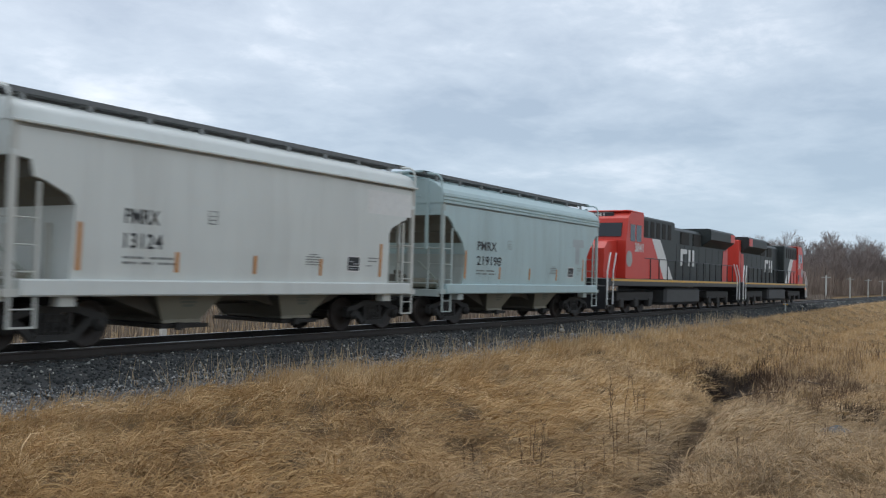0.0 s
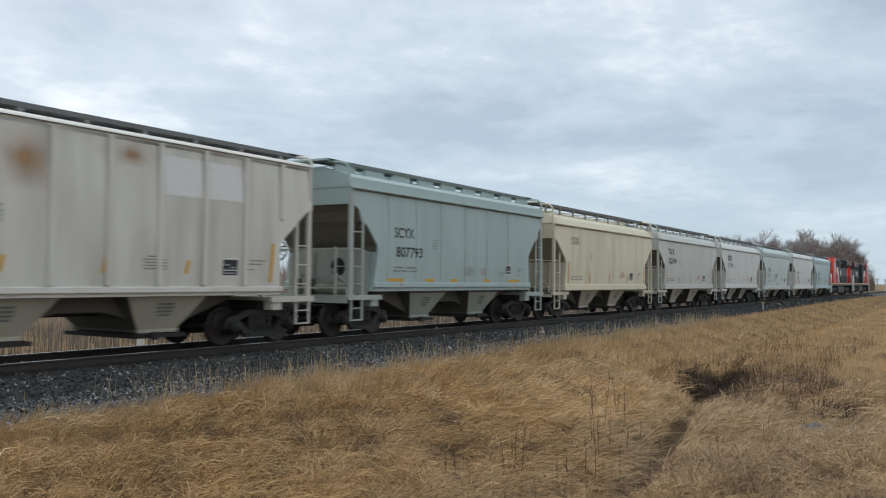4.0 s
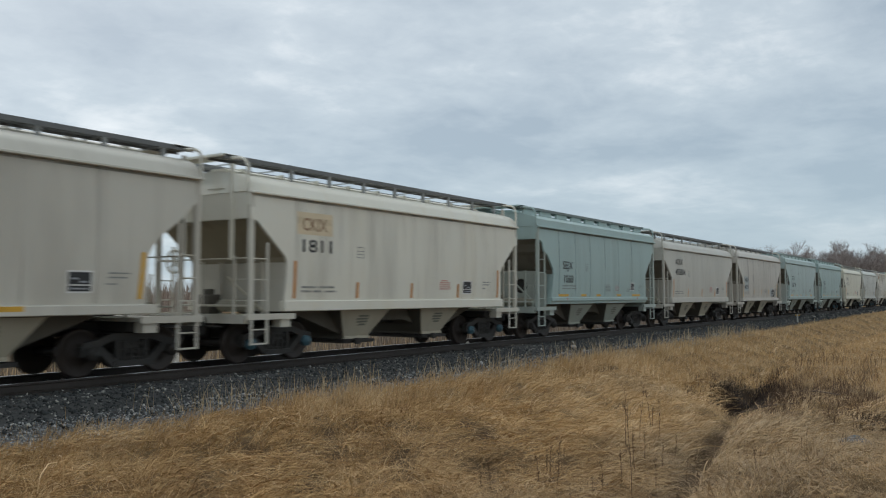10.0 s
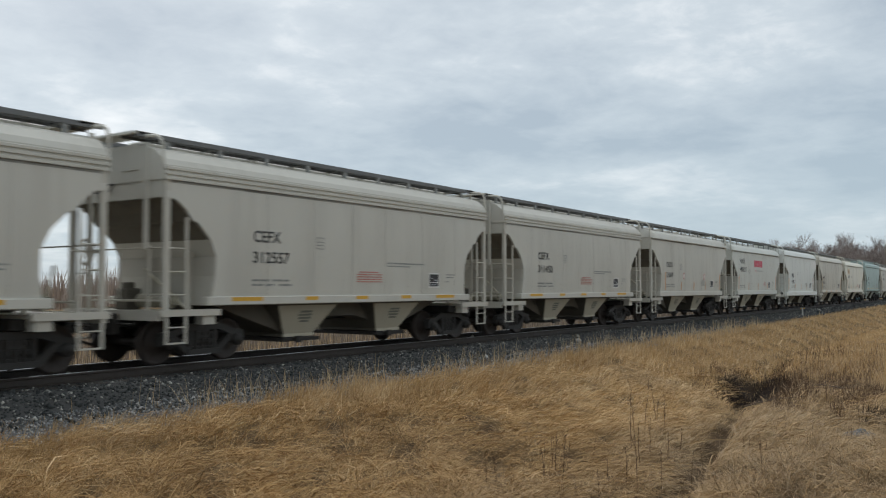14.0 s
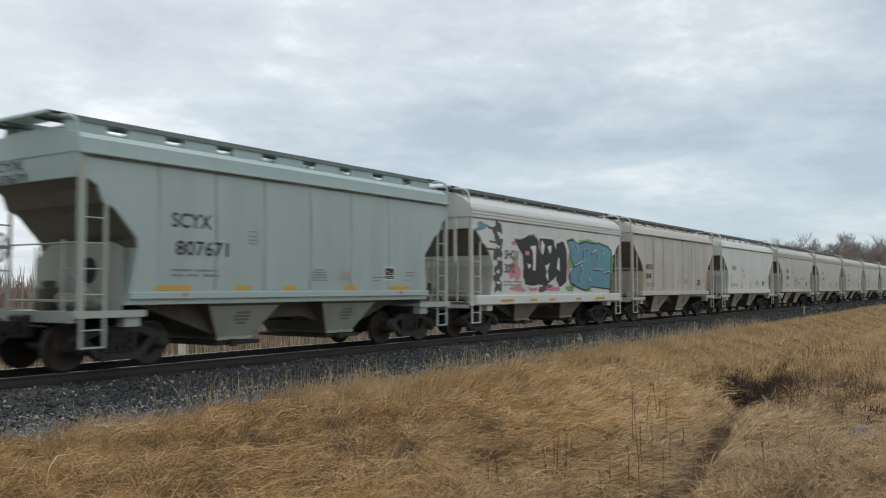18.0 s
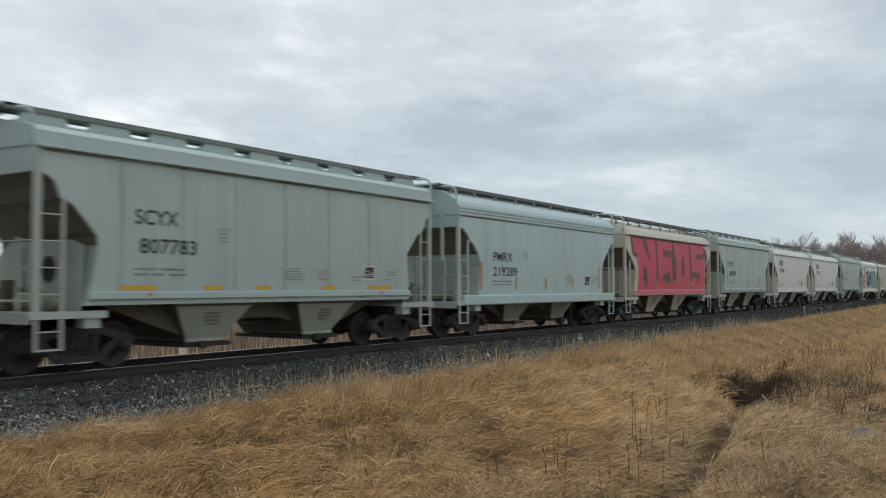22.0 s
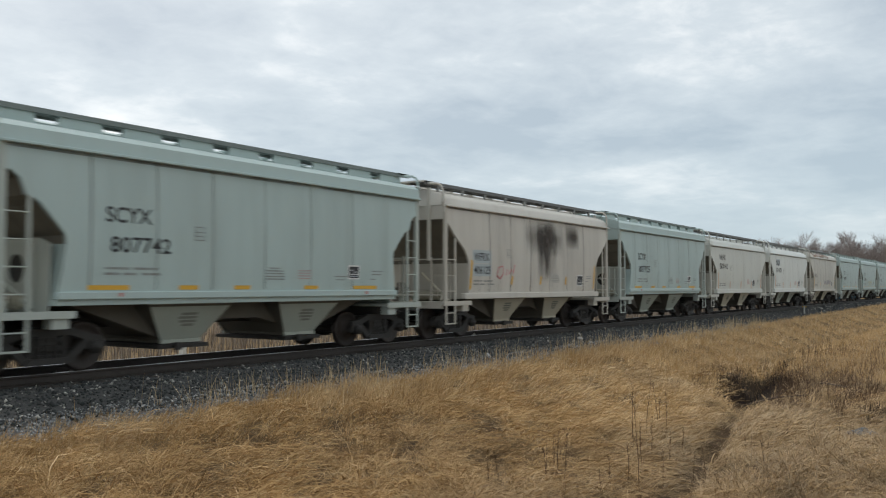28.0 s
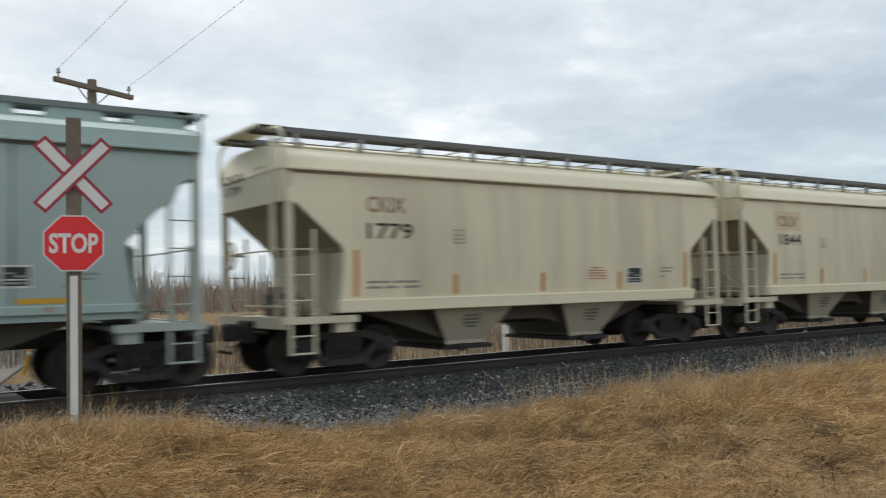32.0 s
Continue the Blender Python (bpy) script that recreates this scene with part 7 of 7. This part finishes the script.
def blob(cx, cz, rx, rz, seed, wobble=0.22, lift=0.007, n=22):
    """A sprayed patch with an uneven outline, laid on the side sheet."""
    cx, rx = cx * 0.77, rx * 0.77
    r = random.Random(seed)
    ph = [r.uniform(0, 6.28) for _ in range(3)]
    bm = bmesh.new()
    c = bm.verts.new((cx, -side_y(cz) - lift, cz))
    ringv = []
    for k in range(n):
        a = k * math.tau / n
        q = 1 + wobble * (math.sin(2 * a + ph[0]) * 0.5 + math.sin(3 * a + ph[1]) * 0.5 + math.sin(5 * a + ph[2]) * 0.35)
        z = min(3.7, max(1.38, cz + rz * q * math.sin(a)))
        ringv.append(bm.verts.new((cx + rx * q * math.cos(a), -side_y(z) - lift, z)))
    for k in range(n):
        bm.faces.new((c, ringv[k], ringv[(k + 1) % n]))
    return bm


def stroke(pts, w, lift=0.009):
    """A painted line through (x, z) points."""
    pts = [(x * 0.77, z) for x, z in pts]
    bm = bmesh.new()
    prev = None
    for k, (x, z) in enumerate(pts):
        a = pts[max(0, k - 1)]
        b = pts[min(len(pts) - 1, k + 1)]
        d = Vector((b[0] - a[0], b[1] - a[1])).normalized()
        nx, nz = -d.y * w / 2, d.x * w / 2
        row = [bm.verts.new((x + s * nx, -side_y(z + s * nz) - lift, z + s * nz)) for s in (-1, 1)]
        if prev:
            bm.faces.new((prev[0], row[0], row[1], prev[1]))
        prev = row
    return bm


def spray(pts, lift=0.008):
    """A sprayed shape with straight-cut edges, from its outline in (x, z), bent to the side sheet."""
    bm = bmesh.new()
    bm.faces.new([bm.verts.new((x, 0.0, z)) for x, z in pts])
    for k in range(13):
        bmesh.ops.bisect_plane(bm, geom=bm.verts[:] + bm.edges[:] + bm.faces[:], plane_co=(0, 0, 1.4 + 0.19 * k), plane_no=(0, 0, 1))
    bmesh.ops.triangulate(bm, faces=[f for f in bm.faces if len(f.verts) > 3])
    for v in bm.verts:
        v.co.y = -side_y(v.co.z) - lift
    if bm.faces and sum(f.normal.y for f in bm.faces) > 0:
        bmesh.ops.reverse_faces(bm, faces=bm.faces)
    return bm


def wavy(pts, n=3, amount=0.035, seed=1):
    """The same outline with a hand-drawn unevenness between its corners."""
    r = random.Random(seed)
    out = []
    for (x0, z0), (x1, z1) in zip(pts, pts[1:] + pts[:1]):
        for k in range(n):
            t = k / n
            q = amount if k else 0.0
            out.append((x0 + (x1 - x0) * t + r.uniform(-q, q), z0 + (z1 - z0) * t + r.uniform(-q, q)))
    return out


# the red lettered car: a red ground with the dark spaces of the block letters on it
c = by_number("5222")
part("graffiti_ground", spray([(-5.35, 3.68), (-5.2, 3.0), (-4.75, 2.9), (-4.6, 2.35), (-4.65, 1.42), (4.75, 1.42), (4.9, 2.45), (4.65, 3.68)], 0.009), M_GRED, c, "large red sprayed letters")
part("graffiti_border", spray([(-5.4, 3.74), (5.2, 3.74), (5.15, 3.64), (-5.38, 3.64)], 0.012), M_GMAROON, c, "dark sprayed border")
GAPS = (
    [(-4.05, 3.7), (-3.55, 3.65), (-3.35, 3.2), (-3.05, 2.55), (-3.25, 2.7), (-3.8, 3.2)],
    [(-3.95, 2.45), (-3.7, 2.45), (-3.35, 1.8), (-3.55, 1.65), (-3.55, 1.42), (-3.75, 1.42), (-3.7, 1.7), (-3.95, 1.8)],
    [(-2.4, 3.65), (-2.2, 3.65), (-2.05, 1.95), (-2.2, 1.42), (-2.35, 1.42), (-2.35, 2.55)],
    [(-1.45, 3.25), (-0.4, 3.25), (-0.3, 3.1), (-0.55, 2.95), (-1.4, 2.9)],
    [(-1.45, 2.1), (-0.6, 2.3), (-0.4, 1.95), (-0.5, 1.7), (-1.4, 1.8)],
    [(-0.15, 3.7), (0.05, 3.65), (0.3, 2.8), (0.4, 2.0), (0.2, 1.42), (0.0, 1.42), (-0.15, 1.85), (-0.35, 2.95)],
    [(1.15, 2.85), (1.5, 3.1), (1.6, 2.7), (1.6, 2.05), (1.2, 2.0), (1.1, 2.45)],
    [(2.25, 3.6), (2.55, 3.6), (2.7, 2.2), (2.6, 1.42), (2.35, 1.42), (2.45, 2.75)],
    [(3.35, 3.15), (4.7, 3.25), (4.7, 3.0), (3.55, 2.9)],
    [(2.6, 2.3), (3.9, 2.25), (4.05, 1.9), (3.6, 1.75), (3.55, 2.0), (2.7, 2.0)],
    [(4.6, 3.6), (5.15, 3.5), (5.3, 3.05), (5.0, 2.35), (4.9, 2.85)],
    [(-5.4, 3.7), (-5.2, 3.65), (-5.05, 3.0), (-4.65, 3.0), (-4.8, 2.8), (-5.2, 2.9)],
)
for k, g_ in enumerate(GAPS):
    part("letter_gap", spray(wavy(g_, 3, 0.03, 200 + k), 0.013), M_GMAROON, c, "dark space between the sprayed letters")
part("graffiti_base", box(-4.9, 4.9, -1.635, -1.627, 1.2, 1.4), M_GPINKR, c, "pinkish red sprayed sill")
for x, zt_ in ((-4.62, 2.35), (-2.28, 1.88), (0.1, 1.86), (2.4, 1.86), (4.8, 2.3)):
    part("reflector", patch(x - 0.05, x + 0.05, 1.45, zt_, 0.017, 0.06), M_YELLOW, c)
c["label"] = "stone-grey covered hopper car with huge red graffiti letters"

# the car covered with black and teal pieces
c = by_number("2092")
for k, (x, z, rx, rz, mat) in enumerate(((-3.15, 2.1, 0.32, 0.38, M_GPINK), (-2.95, 1.5, 0.5, 0.1, M_GPINK), (-1.05, 1.55, 0.5, 0.14, M_GMAROON), (-0.4, 1.5, 0.5, 0.1, M_GPINK), (0.75, 2.3, 0.2, 0.45, M_GPINK), (-1.9, 1.52, 0.3, 0.12, M_GPINK),
                                        (1.1, 2.5, 0.28, 0.32, M_GGREEN), (1.05, 1.52, 0.35, 0.14, M_GGREEN), (2.6, 1.5, 0.4, 0.14, M_GGREEN), (4.75, 2.6, 0.25, 0.4, M_GGREEN), (1.2, 3.2, 0.22, 0.14, M_GGREEN), (2.6, 3.25, 0.7, 0.12, M_GGREEN), (-3.1, 3.0, 0.25, 0.1, M_GPINK))):
    part("graffiti_patch", blob(x / 0.77, z, rx / 0.77, rz, 60 + k, 0.35, 0.006), mat, c)
BLACKS = ([(-3.2, 3.15), (-2.65, 3.15), (-2.3, 3.25), (-1.9, 3.35), (-1.55, 3.15), (-1.45, 2.8), (-1.3, 2.4), (-1.3, 1.65), (-1.95, 1.6), (-2.45, 1.65), (-2.6, 2.05), (-2.65, 2.65), (-2.95, 2.85)],
          [(-1.45, 3.2), (-0.35, 3.2), (-0.15, 2.85), (0.1, 2.4), (-0.15, 1.95), (-0.85, 1.65), (-1.3, 1.65), (-1.3, 2.5)],
          [(-0.15, 3.1), (0.35, 3.2), (0.65, 2.9), (0.65, 1.7), (0.1, 1.55), (-0.15, 1.85)])
for k, g_ in enumerate(BLACKS):
    part("graffiti_letter", spray(wavy(g_, 3, 0.05, 70 + k), 0.010 + 0.001 * k), M_BLACK, c, "black sprayed letter shape")
WHITES = ([(-2.15, 2.9), (-1.7, 2.95), (-1.75, 2.1), (-1.95, 2.1), (-1.95, 2.75)], [(-1.3, 3.2), (-1.05, 3.0), (-1.2, 2.65), (-1.35, 2.75)], [(-0.85, 2.95), (-0.55, 3.0), (-0.65, 2.7)],
          [(-2.35, 2.35), (-2.05, 2.3), (-2.2, 2.15)], [(-1.05, 2.3), (-0.65, 2.4), (-0.9, 2.05)], [(-0.05, 2.55), (0.05, 2.6), (0.1, 2.1), (-0.15, 2.2)], [(-2.5, 2.75), (-2.2, 2.75), (-2.2, 2.6), (-2.45, 2.6)], [(-1.0, 1.95), (-0.85, 2.1), (-0.75, 1.75)])
for k, g_ in enumerate(WHITES):
    part("graffiti_highlight", spray(wavy(g_, 2, 0.03, 80 + k), 0.015), M_GPINK if k == 6 else M_WHITEL, c)
for pts in ([(-3.25, 3.22), (-2.65, 3.2), (-2.3, 3.32), (-1.9, 3.42), (-1.5, 3.2)], [(-1.45, 3.26), (-0.35, 3.26)], [(-0.15, 3.12), (0.2, 3.27), (0.5, 3.2)], [(0.72, 2.9), (0.74, 1.75), (0.15, 1.5)], [(-2.6, 1.62), (-1.9, 1.55), (-1.2, 1.6)]):
    part("graffiti_highlight", stroke([(x / 0.77, z) for x, z in pts], 0.06, 0.014), M_WHITEL, c)
TEAL = [(0.8, 3.2), (1.2, 3.25), (1.65, 3.15), (2.1, 3.2), (2.8, 3.2), (3.6, 3.25), (4.4, 3.15), (4.75, 3.0), (4.65, 1.5), (2.8, 1.6), (2.4, 1.45), (1.05, 1.72), (0.95, 2.0), (1.3, 2.3), (1.05, 2.6)]
part("graffiti_outline", spray(wavy([(2.8 + (x - 2.8) * 1.045, 2.4 + (z - 2.4) * 1.07) for x, z in TEAL], 2, 0.04, 90), 0.009), M_BLACK, c, "black sprayed outline")
part("graffiti_letter", spray(wavy(TEAL, 2, 0.04, 90), 0.012), M_GTEAL, c, "teal sprayed letter shapes")
for pts in ([(1.45, 3.1), (1.95, 2.15), (1.7, 1.75)], [(2.1, 2.9), (2.5, 3.0), (2.65, 1.7)], [(2.8, 2.8), (3.25, 2.95), (3.45, 2.7), (2.95, 2.2), (3.75, 2.2)], [(3.9, 3.05), (4.0, 2.05), (4.55, 2.15)], [(1.3, 2.3), (2.1, 2.5), (2.1, 2.9)]):
    part("graffiti_line", stroke([(x / 0.77, z) for x, z in pts], 0.07, 0.015), M_BLACK, c)
    part("graffiti_highlight", stroke([((x + 0.08) / 0.77, z + 0.05) for x, z in pts], 0.03, 0.017), M_WHITEL, c)
for k, z in enumerate((3.4, 2.98, 2.6, 2.2, 1.85, 1.55)):
    part("graffiti_tag", blob((-4.26 + 0.05 * (k % 2)) / 0.77, z, 0.24 / 0.77, 0.24, 100 + k, 0.5, 0.009), M_GDARK, c)
    part("graffiti_highlight", blob((-4.2 - 0.05 * (k % 2)) / 0.77, z - 0.16, 0.1 / 0.77, 0.05, 140 + k, 0.5, 0.012), M_WHITEL, c)
for z, ln in ((3.38, 0.55), (2.95, 0.5), (2.72, 0.75)):
    part("graffiti_tag", stroke([((-4.3 - ln) / 0.77, z + 0.02), (-4.3 / 0.77, z)], 0.06, 0.011), M_GDARK, c)
part("graffiti_tag", blob(-5.2 / 0.77, 3.42, 0.4 / 0.77, 0.1, 111, 0.6, 0.009), M_GTEAL, c)
c["label"] = "white covered hopper car painted with black and teal graffiti"

# scribbles


def tag(car, pts, w, mat, label, lift=0.009):
    part("graffiti_scribble", stroke([(x / 0.77, z) for x, z in pts], w, lift), mat, car, label)


c = by_number("1716")
for pts in ([(-1.5, 1.9), (-1.42, 2.3), (-1.3, 2.0), (-1.22, 2.3), (-1.12, 1.95)], [(-1.05, 2.25), (-0.98, 1.95), (-0.85, 1.98), (-0.82, 2.3)], [(-0.55, 2.3), (-0.75, 2.25), (-0.7, 2.1), (-0.55, 2.05), (-0.65, 1.9), (-0.85, 1.9)], [(-0.2, 2.28), (-0.45, 2.2), (-0.4, 1.95), (-0.15, 2.02)],
            [(-0.42, 2.1), (-0.2, 2.15)], [(-0.05, 2.35), (-0.2, 2.05), (0.05, 2.3)], [(-1.6, 1.72), (-1.5, 1.84), (-1.42, 1.7), (-1.55, 1.68)], [(-1.1, 1.75), (-0.95, 1.84), (-1.0, 1.66), (-0.7, 1.8)]):
    tag(c, pts, 0.045, M_BLACK, "black sprayed scribble")
for k in range(5):
    x = -0.5 + k * 0.2
    tag(c, [(x, 1.34), (x + 0.06, 1.56), (x + 0.1, 1.36), (x + 0.18, 1.58)], 0.04, M_GRED, "red sprayed scribble")
for k in range(7):
    x = -3.95 + k * 0.2
    tag(c, [(x, 1.05), (x + 0.07, 1.2), (x + 0.11, 1.04), (x + 0.18, 1.18)], 0.035, M_GPINK, "pink sprayed scribble", 0.13)
c = by_number("30309")
tag(c, [(-0.95 + 0.15 * math.cos(a * 0.5), 2.17 + 0.16 * math.sin(a * 0.5)) for a in range(14)], 0.05, M_GDARK, "grey sprayed scribble")
tag(c, [(-1.08, 1.58), (-0.98, 1.72), (-0.86, 1.81), (-0.7, 1.93), (-0.48, 2.05), (-0.2, 2.1), (0.02, 2.15)], 0.055, M_GDARK, "grey sprayed scribble")
for x, z in ((-0.86, 1.8), (-0.47, 2.03), (-0.84, 1.68)):
    part("graffiti_dot", blob(x / 0.77, z, 0.12, 0.08, int(z * 100), 0.3, 0.011), M_GDARK, c)
c["label"] = "light grey covered hopper car with a grey sprayed scribble"
c = by_number("21033")
M_GNAVY = plain("graffiti_navy", (0.06, 0.075, 0.12), 0.6, 0.4, 6)
for k, x in enumerate((-2.62, -1.56, -0.6, 0.62)):
    dome = [(x + 0.42 * math.cos(a), 1.85 + 0.33 * math.sin(a)) for a in (0.0, 0.5, 1.0, 1.57, 2.14, 2.64, 3.14)]
    part("graffiti_outline", spray([(x + (p - x) * 1.14, q + 0.04 * (q > 1.6)) for p, q in dome + [(x - 0.45, 1.42), (x + 0.4, 1.42)]], 0.007), M_GREYL, c)
    part("graffiti_patch", spray(dome + [(x - 0.45, 1.42), (x + 0.4, 1.42)], 0.010), M_WHITEL, c, "white sprayed dome shape")
    part("graffiti_cap", spray([(x + (p - x) * 0.95, q) for p, q in dome if q > 1.84] + [(x - 0.3, 1.95), (x + 0.05, 2.0), (x + 0.3, 1.93)], 0.013), M_GNAVY, c, "dark sprayed cap shape")
    for dx in (-0.12, 0.14):
        part("graffiti_mark", blob((x + dx) / 0.77, 1.9, 0.11, 0.07, 125 + k, 0.3, 0.015), M_GNAVY, c)
    tag(c, [(x - 0.38, 1.5), (x - 0.3, 1.72), (x - 0.1, 1.6), (x + 0.2, 1.78), (x + 0.3, 1.5)], 0.03, M_GREYL, "grey sprayed scribble", 0.014)
for k in range(3):
    x = 1.35 + 0.35 * k
    tag(c, [(x, 1.5), (x + 0.08, 2.0), (x + 0.3, 1.9), (x + 0.1, 1.75), (x + 0.3, 1.5)], 0.05, M_GNAVY, "dark sprayed scribble")
tag(c, [(-1.7, 1.5), (-1.62, 2.0), (-1.4, 2.3), (-1.2, 2.05)], 0.04, M_GPINK, "pink sprayed outline")
part("rust_stain", blob(1.2 / 0.77, 3.55, 0.7, 0.13, 131, 0.5, 0.006), plain("rust_stain", (0.56, 0.44, 0.24), 0.8, 0.5, 5), c, "ochre rust stain")
c["label"] = "light grey covered hopper car with dark and white graffiti row"


def ring_sign(car, x, z, r):
    part("emblem_ring", lathe_disc(x, z, r, 0.008), M_REDL, car, "red round emblem")
    part("emblem_disc", lathe_disc(x, z, r * 0.7, 0.012), M_WHITEL, car)


def lathe_disc(x, z, r, lift):
    return blob(x, z, r / 0.77, r, 1, 0.0, lift, 18)


ring_sign(at_index(24), -2.0, 2.35, 0.22)
for x in (-2.0, 2.3):
    ring_sign(by_number("21869"), x, 2.15, 0.16)
    ring_sign(by_number("21033"), x, 2.25, 0.16)
# plain red shapes of a shipper's emblem
c = by_number("498317")
for k in range(5):
    part("emblem_block", patch(-1.05 + k * 0.425, -0.67 + k * 0.425, 2.88, 3.3, 0.008, 0.04), M_GRED, c, "red emblem shape")
bars(c, [(-0.7, 2.6, 0.13, 0.1)], M_GRED, "emblem_mark")
bars(c, [(-0.45, 2.62, 1.45, 0.05)], M_GREYL, "emblem_line")
c["label"] = "light grey covered hopper car with a red emblem"
# pale patches behind repainted marks
for num in ("131798", "131852", "131841", "131828"):
    part("repaint_patch", gpatch(-5.6, -4.1, 2.98, 3.42, 0.004), M_PATCH, by_number(num), "pale blue repainted patch")
for num in ("13124", "13060"):
    part("repaint_patch", gpatch(4.8, 7.3, 3.1, 3.72, 0.004), M_WHITEL, by_number(num), "white repainted patch")
for x0, x1, z0, z1 in ((4.3, 5.6, 2.75, 3.05), (4.6, 5.1, 2.1, 2.75)):
    part("repaint_patch", gpatch(x0, x1, z0, z1, 0.004), M_PATCH, by_number("219198"), "grey-blue repainted patch")
for x0, x1, z0, z1 in ((-5.75, -4.3, 1.8, 2.7), (3.2, 4.4, 1.5, 2.0)):
    part("repaint_patch", gpatch(x0, x1, z0, z1, 0.004), M_PATCH, by_number("406135"), "grey repainted patch")
for k in range(3):
    part("graffiti_letter", stroke([(3.6 + k * 0.5, 1.4), (3.65 + k * 0.5, 1.85), (3.95 + k * 0.5, 1.42), (4.0 + k * 0.5, 1.86)], 0.12), M_BLACK, by_number("406135"), "black sprayed letters")
c = at_index(37)
M_OUT = plain("painted_out_grey", (0.36, 0.345, 0.35), 0.7, 0.35, 2)
for x0, x1, z0, z1 in ((-0.26, 0.73, 1.72, 2.06), (0.88, 2.69, 1.77, 2.09)):
    part("repaint_patch", spray(wavy([(x0, z0), (x1, z0 + 0.03), (x1, z1), (x0, z1)], 4, 0.04, int(x0 * 10) + 90), 0.0055), M_OUT, c, "painted-out grey band")


def roof_film(e, x0, x1):
    """A thin film that follows the roof's near shoulder."""
    bm = bmesh.new()
    rows = [[bm.verts.new((x, -y - 0.006, z + 0.006)) for y, z in ((1.54, e + 0.06), (1.5, e + 0.18), (1.36, e + 0.31), (1.05, e + 0.43))] for x in (x0, x1)]
    for k in range(3):
        bm.faces.new((rows[0][k], rows[1][k], rows[1][k + 1], rows[0][k + 1]))
    return bm


part("roof_rust", roof_film(GEO["W"]["eave"], -4.5, 2.2), M_RUST, c, "brown rust patches on the roof")
c["label"] = "warm grey covered hopper car with painted-out bands and roof rust"
c = by_number("80   51")
M_OCHRE = stain("ochre_rust_wash", (0.42, 0.24, 0.1), 1.3, 0.3, 0.75, (1, 1, 0.5), 1.6, 2)
for x, z, rx, rz in ((-5.0, 3.75, 0.6, 0.42), (-3.3, 3.85, 1.1, 0.3), (-1.6, 3.6, 0.5, 0.6), (0.6, 3.9, 0.9, 0.25)):
    part("rust_stain", patch(x - rx, x + rx, z - rz, min(z + rz, 4.16), 0.006), M_OCHRE, c, "ochre rust wash")
for x0, x1 in ((1.36, 2.4), (2.53, 3.57)):
    part("repaint_patch", patch(x0, x1, 3.2, 3.98, 0.005), M_WHITEL, c, "pale repainted panel")
# a dark spill below the hatches
M_SPILL = stain("dark_spill", (0.07, 0.06, 0.052), 2.2, 0.25, 0.7, (1.6, 1.6, 0.3), 1.6, 2)
c = by_number("406125")
for x0, x1, z0, z1 in ((-1.2, 1.9, 2.6, 4.3), (-0.3, 1.3, 1.7, 4.0), (1.9, 3.2, 2.9, 4.2)):
    part("spill_stain", patch(x0, x1, z0, min(z1, 3.84), 0.0052), M_SPILL, c, "dark spill stain below the hatches")
for z0, z1 in ((2.26, 2.66), (1.87, 2.24)):
    part("repaint_patch", patch(-4.4, -3.3, z0, z1, 0.004), M_PATCH, c, "pale blue repainted patch")
tag(c, [(-2.95, 1.85), (-2.85, 2.15), (-2.6, 2.2), (-2.55, 1.95), (-2.75, 1.8), (-2.95, 1.9)], 0.035, M_GRED, "red chalk scribble")
tag(c, [(-2.4, 1.9), (-2.3, 2.1), (-2.2, 1.95), (-2.05, 2.1), (-1.95, 1.95), (-1.8, 2.25)], 0.035, M_GRED, "red chalk scribble")
c["label"] = "weathered pinkish-grey covered hopper car with a dark spill"


def train_way(t):
    """How far the train has run after t seconds."""
    return 18.7066 * t + 0.026052 * t * t - 0.00024092 * t ** 3


def motions():
    for thing, s0, turn in TRAIN:
        rows = []
        for k in range(17):
            t = 2.0 * k
            rows.append((t, pose(s0 + train_way(t), TRACK_Y, 0.0, 0, 0, turn)))
        walk(thing, rows)
    # the wheels roll; wheelsets at the same place of their trucks share one set of keys
    shared = {}
    for wheel, ax, radius, way in WHEELS:
        key = (ax, radius, way)
        if key not in shared:
            walk(wheel, [(k / 30, pose(ax, 0, radius, 0, way * math.degrees(train_way(k / 30) / radius) % 360, 0)) for k in range(961)])
            shared[key] = wheel.animation_data
        else:
            wheel.rotation_mode = "QUATERNION"
            keys = wheel.animation_data_create()
            keys.action = shared[key].action
            keys.action_slot = shared[key].action_slot


motions()
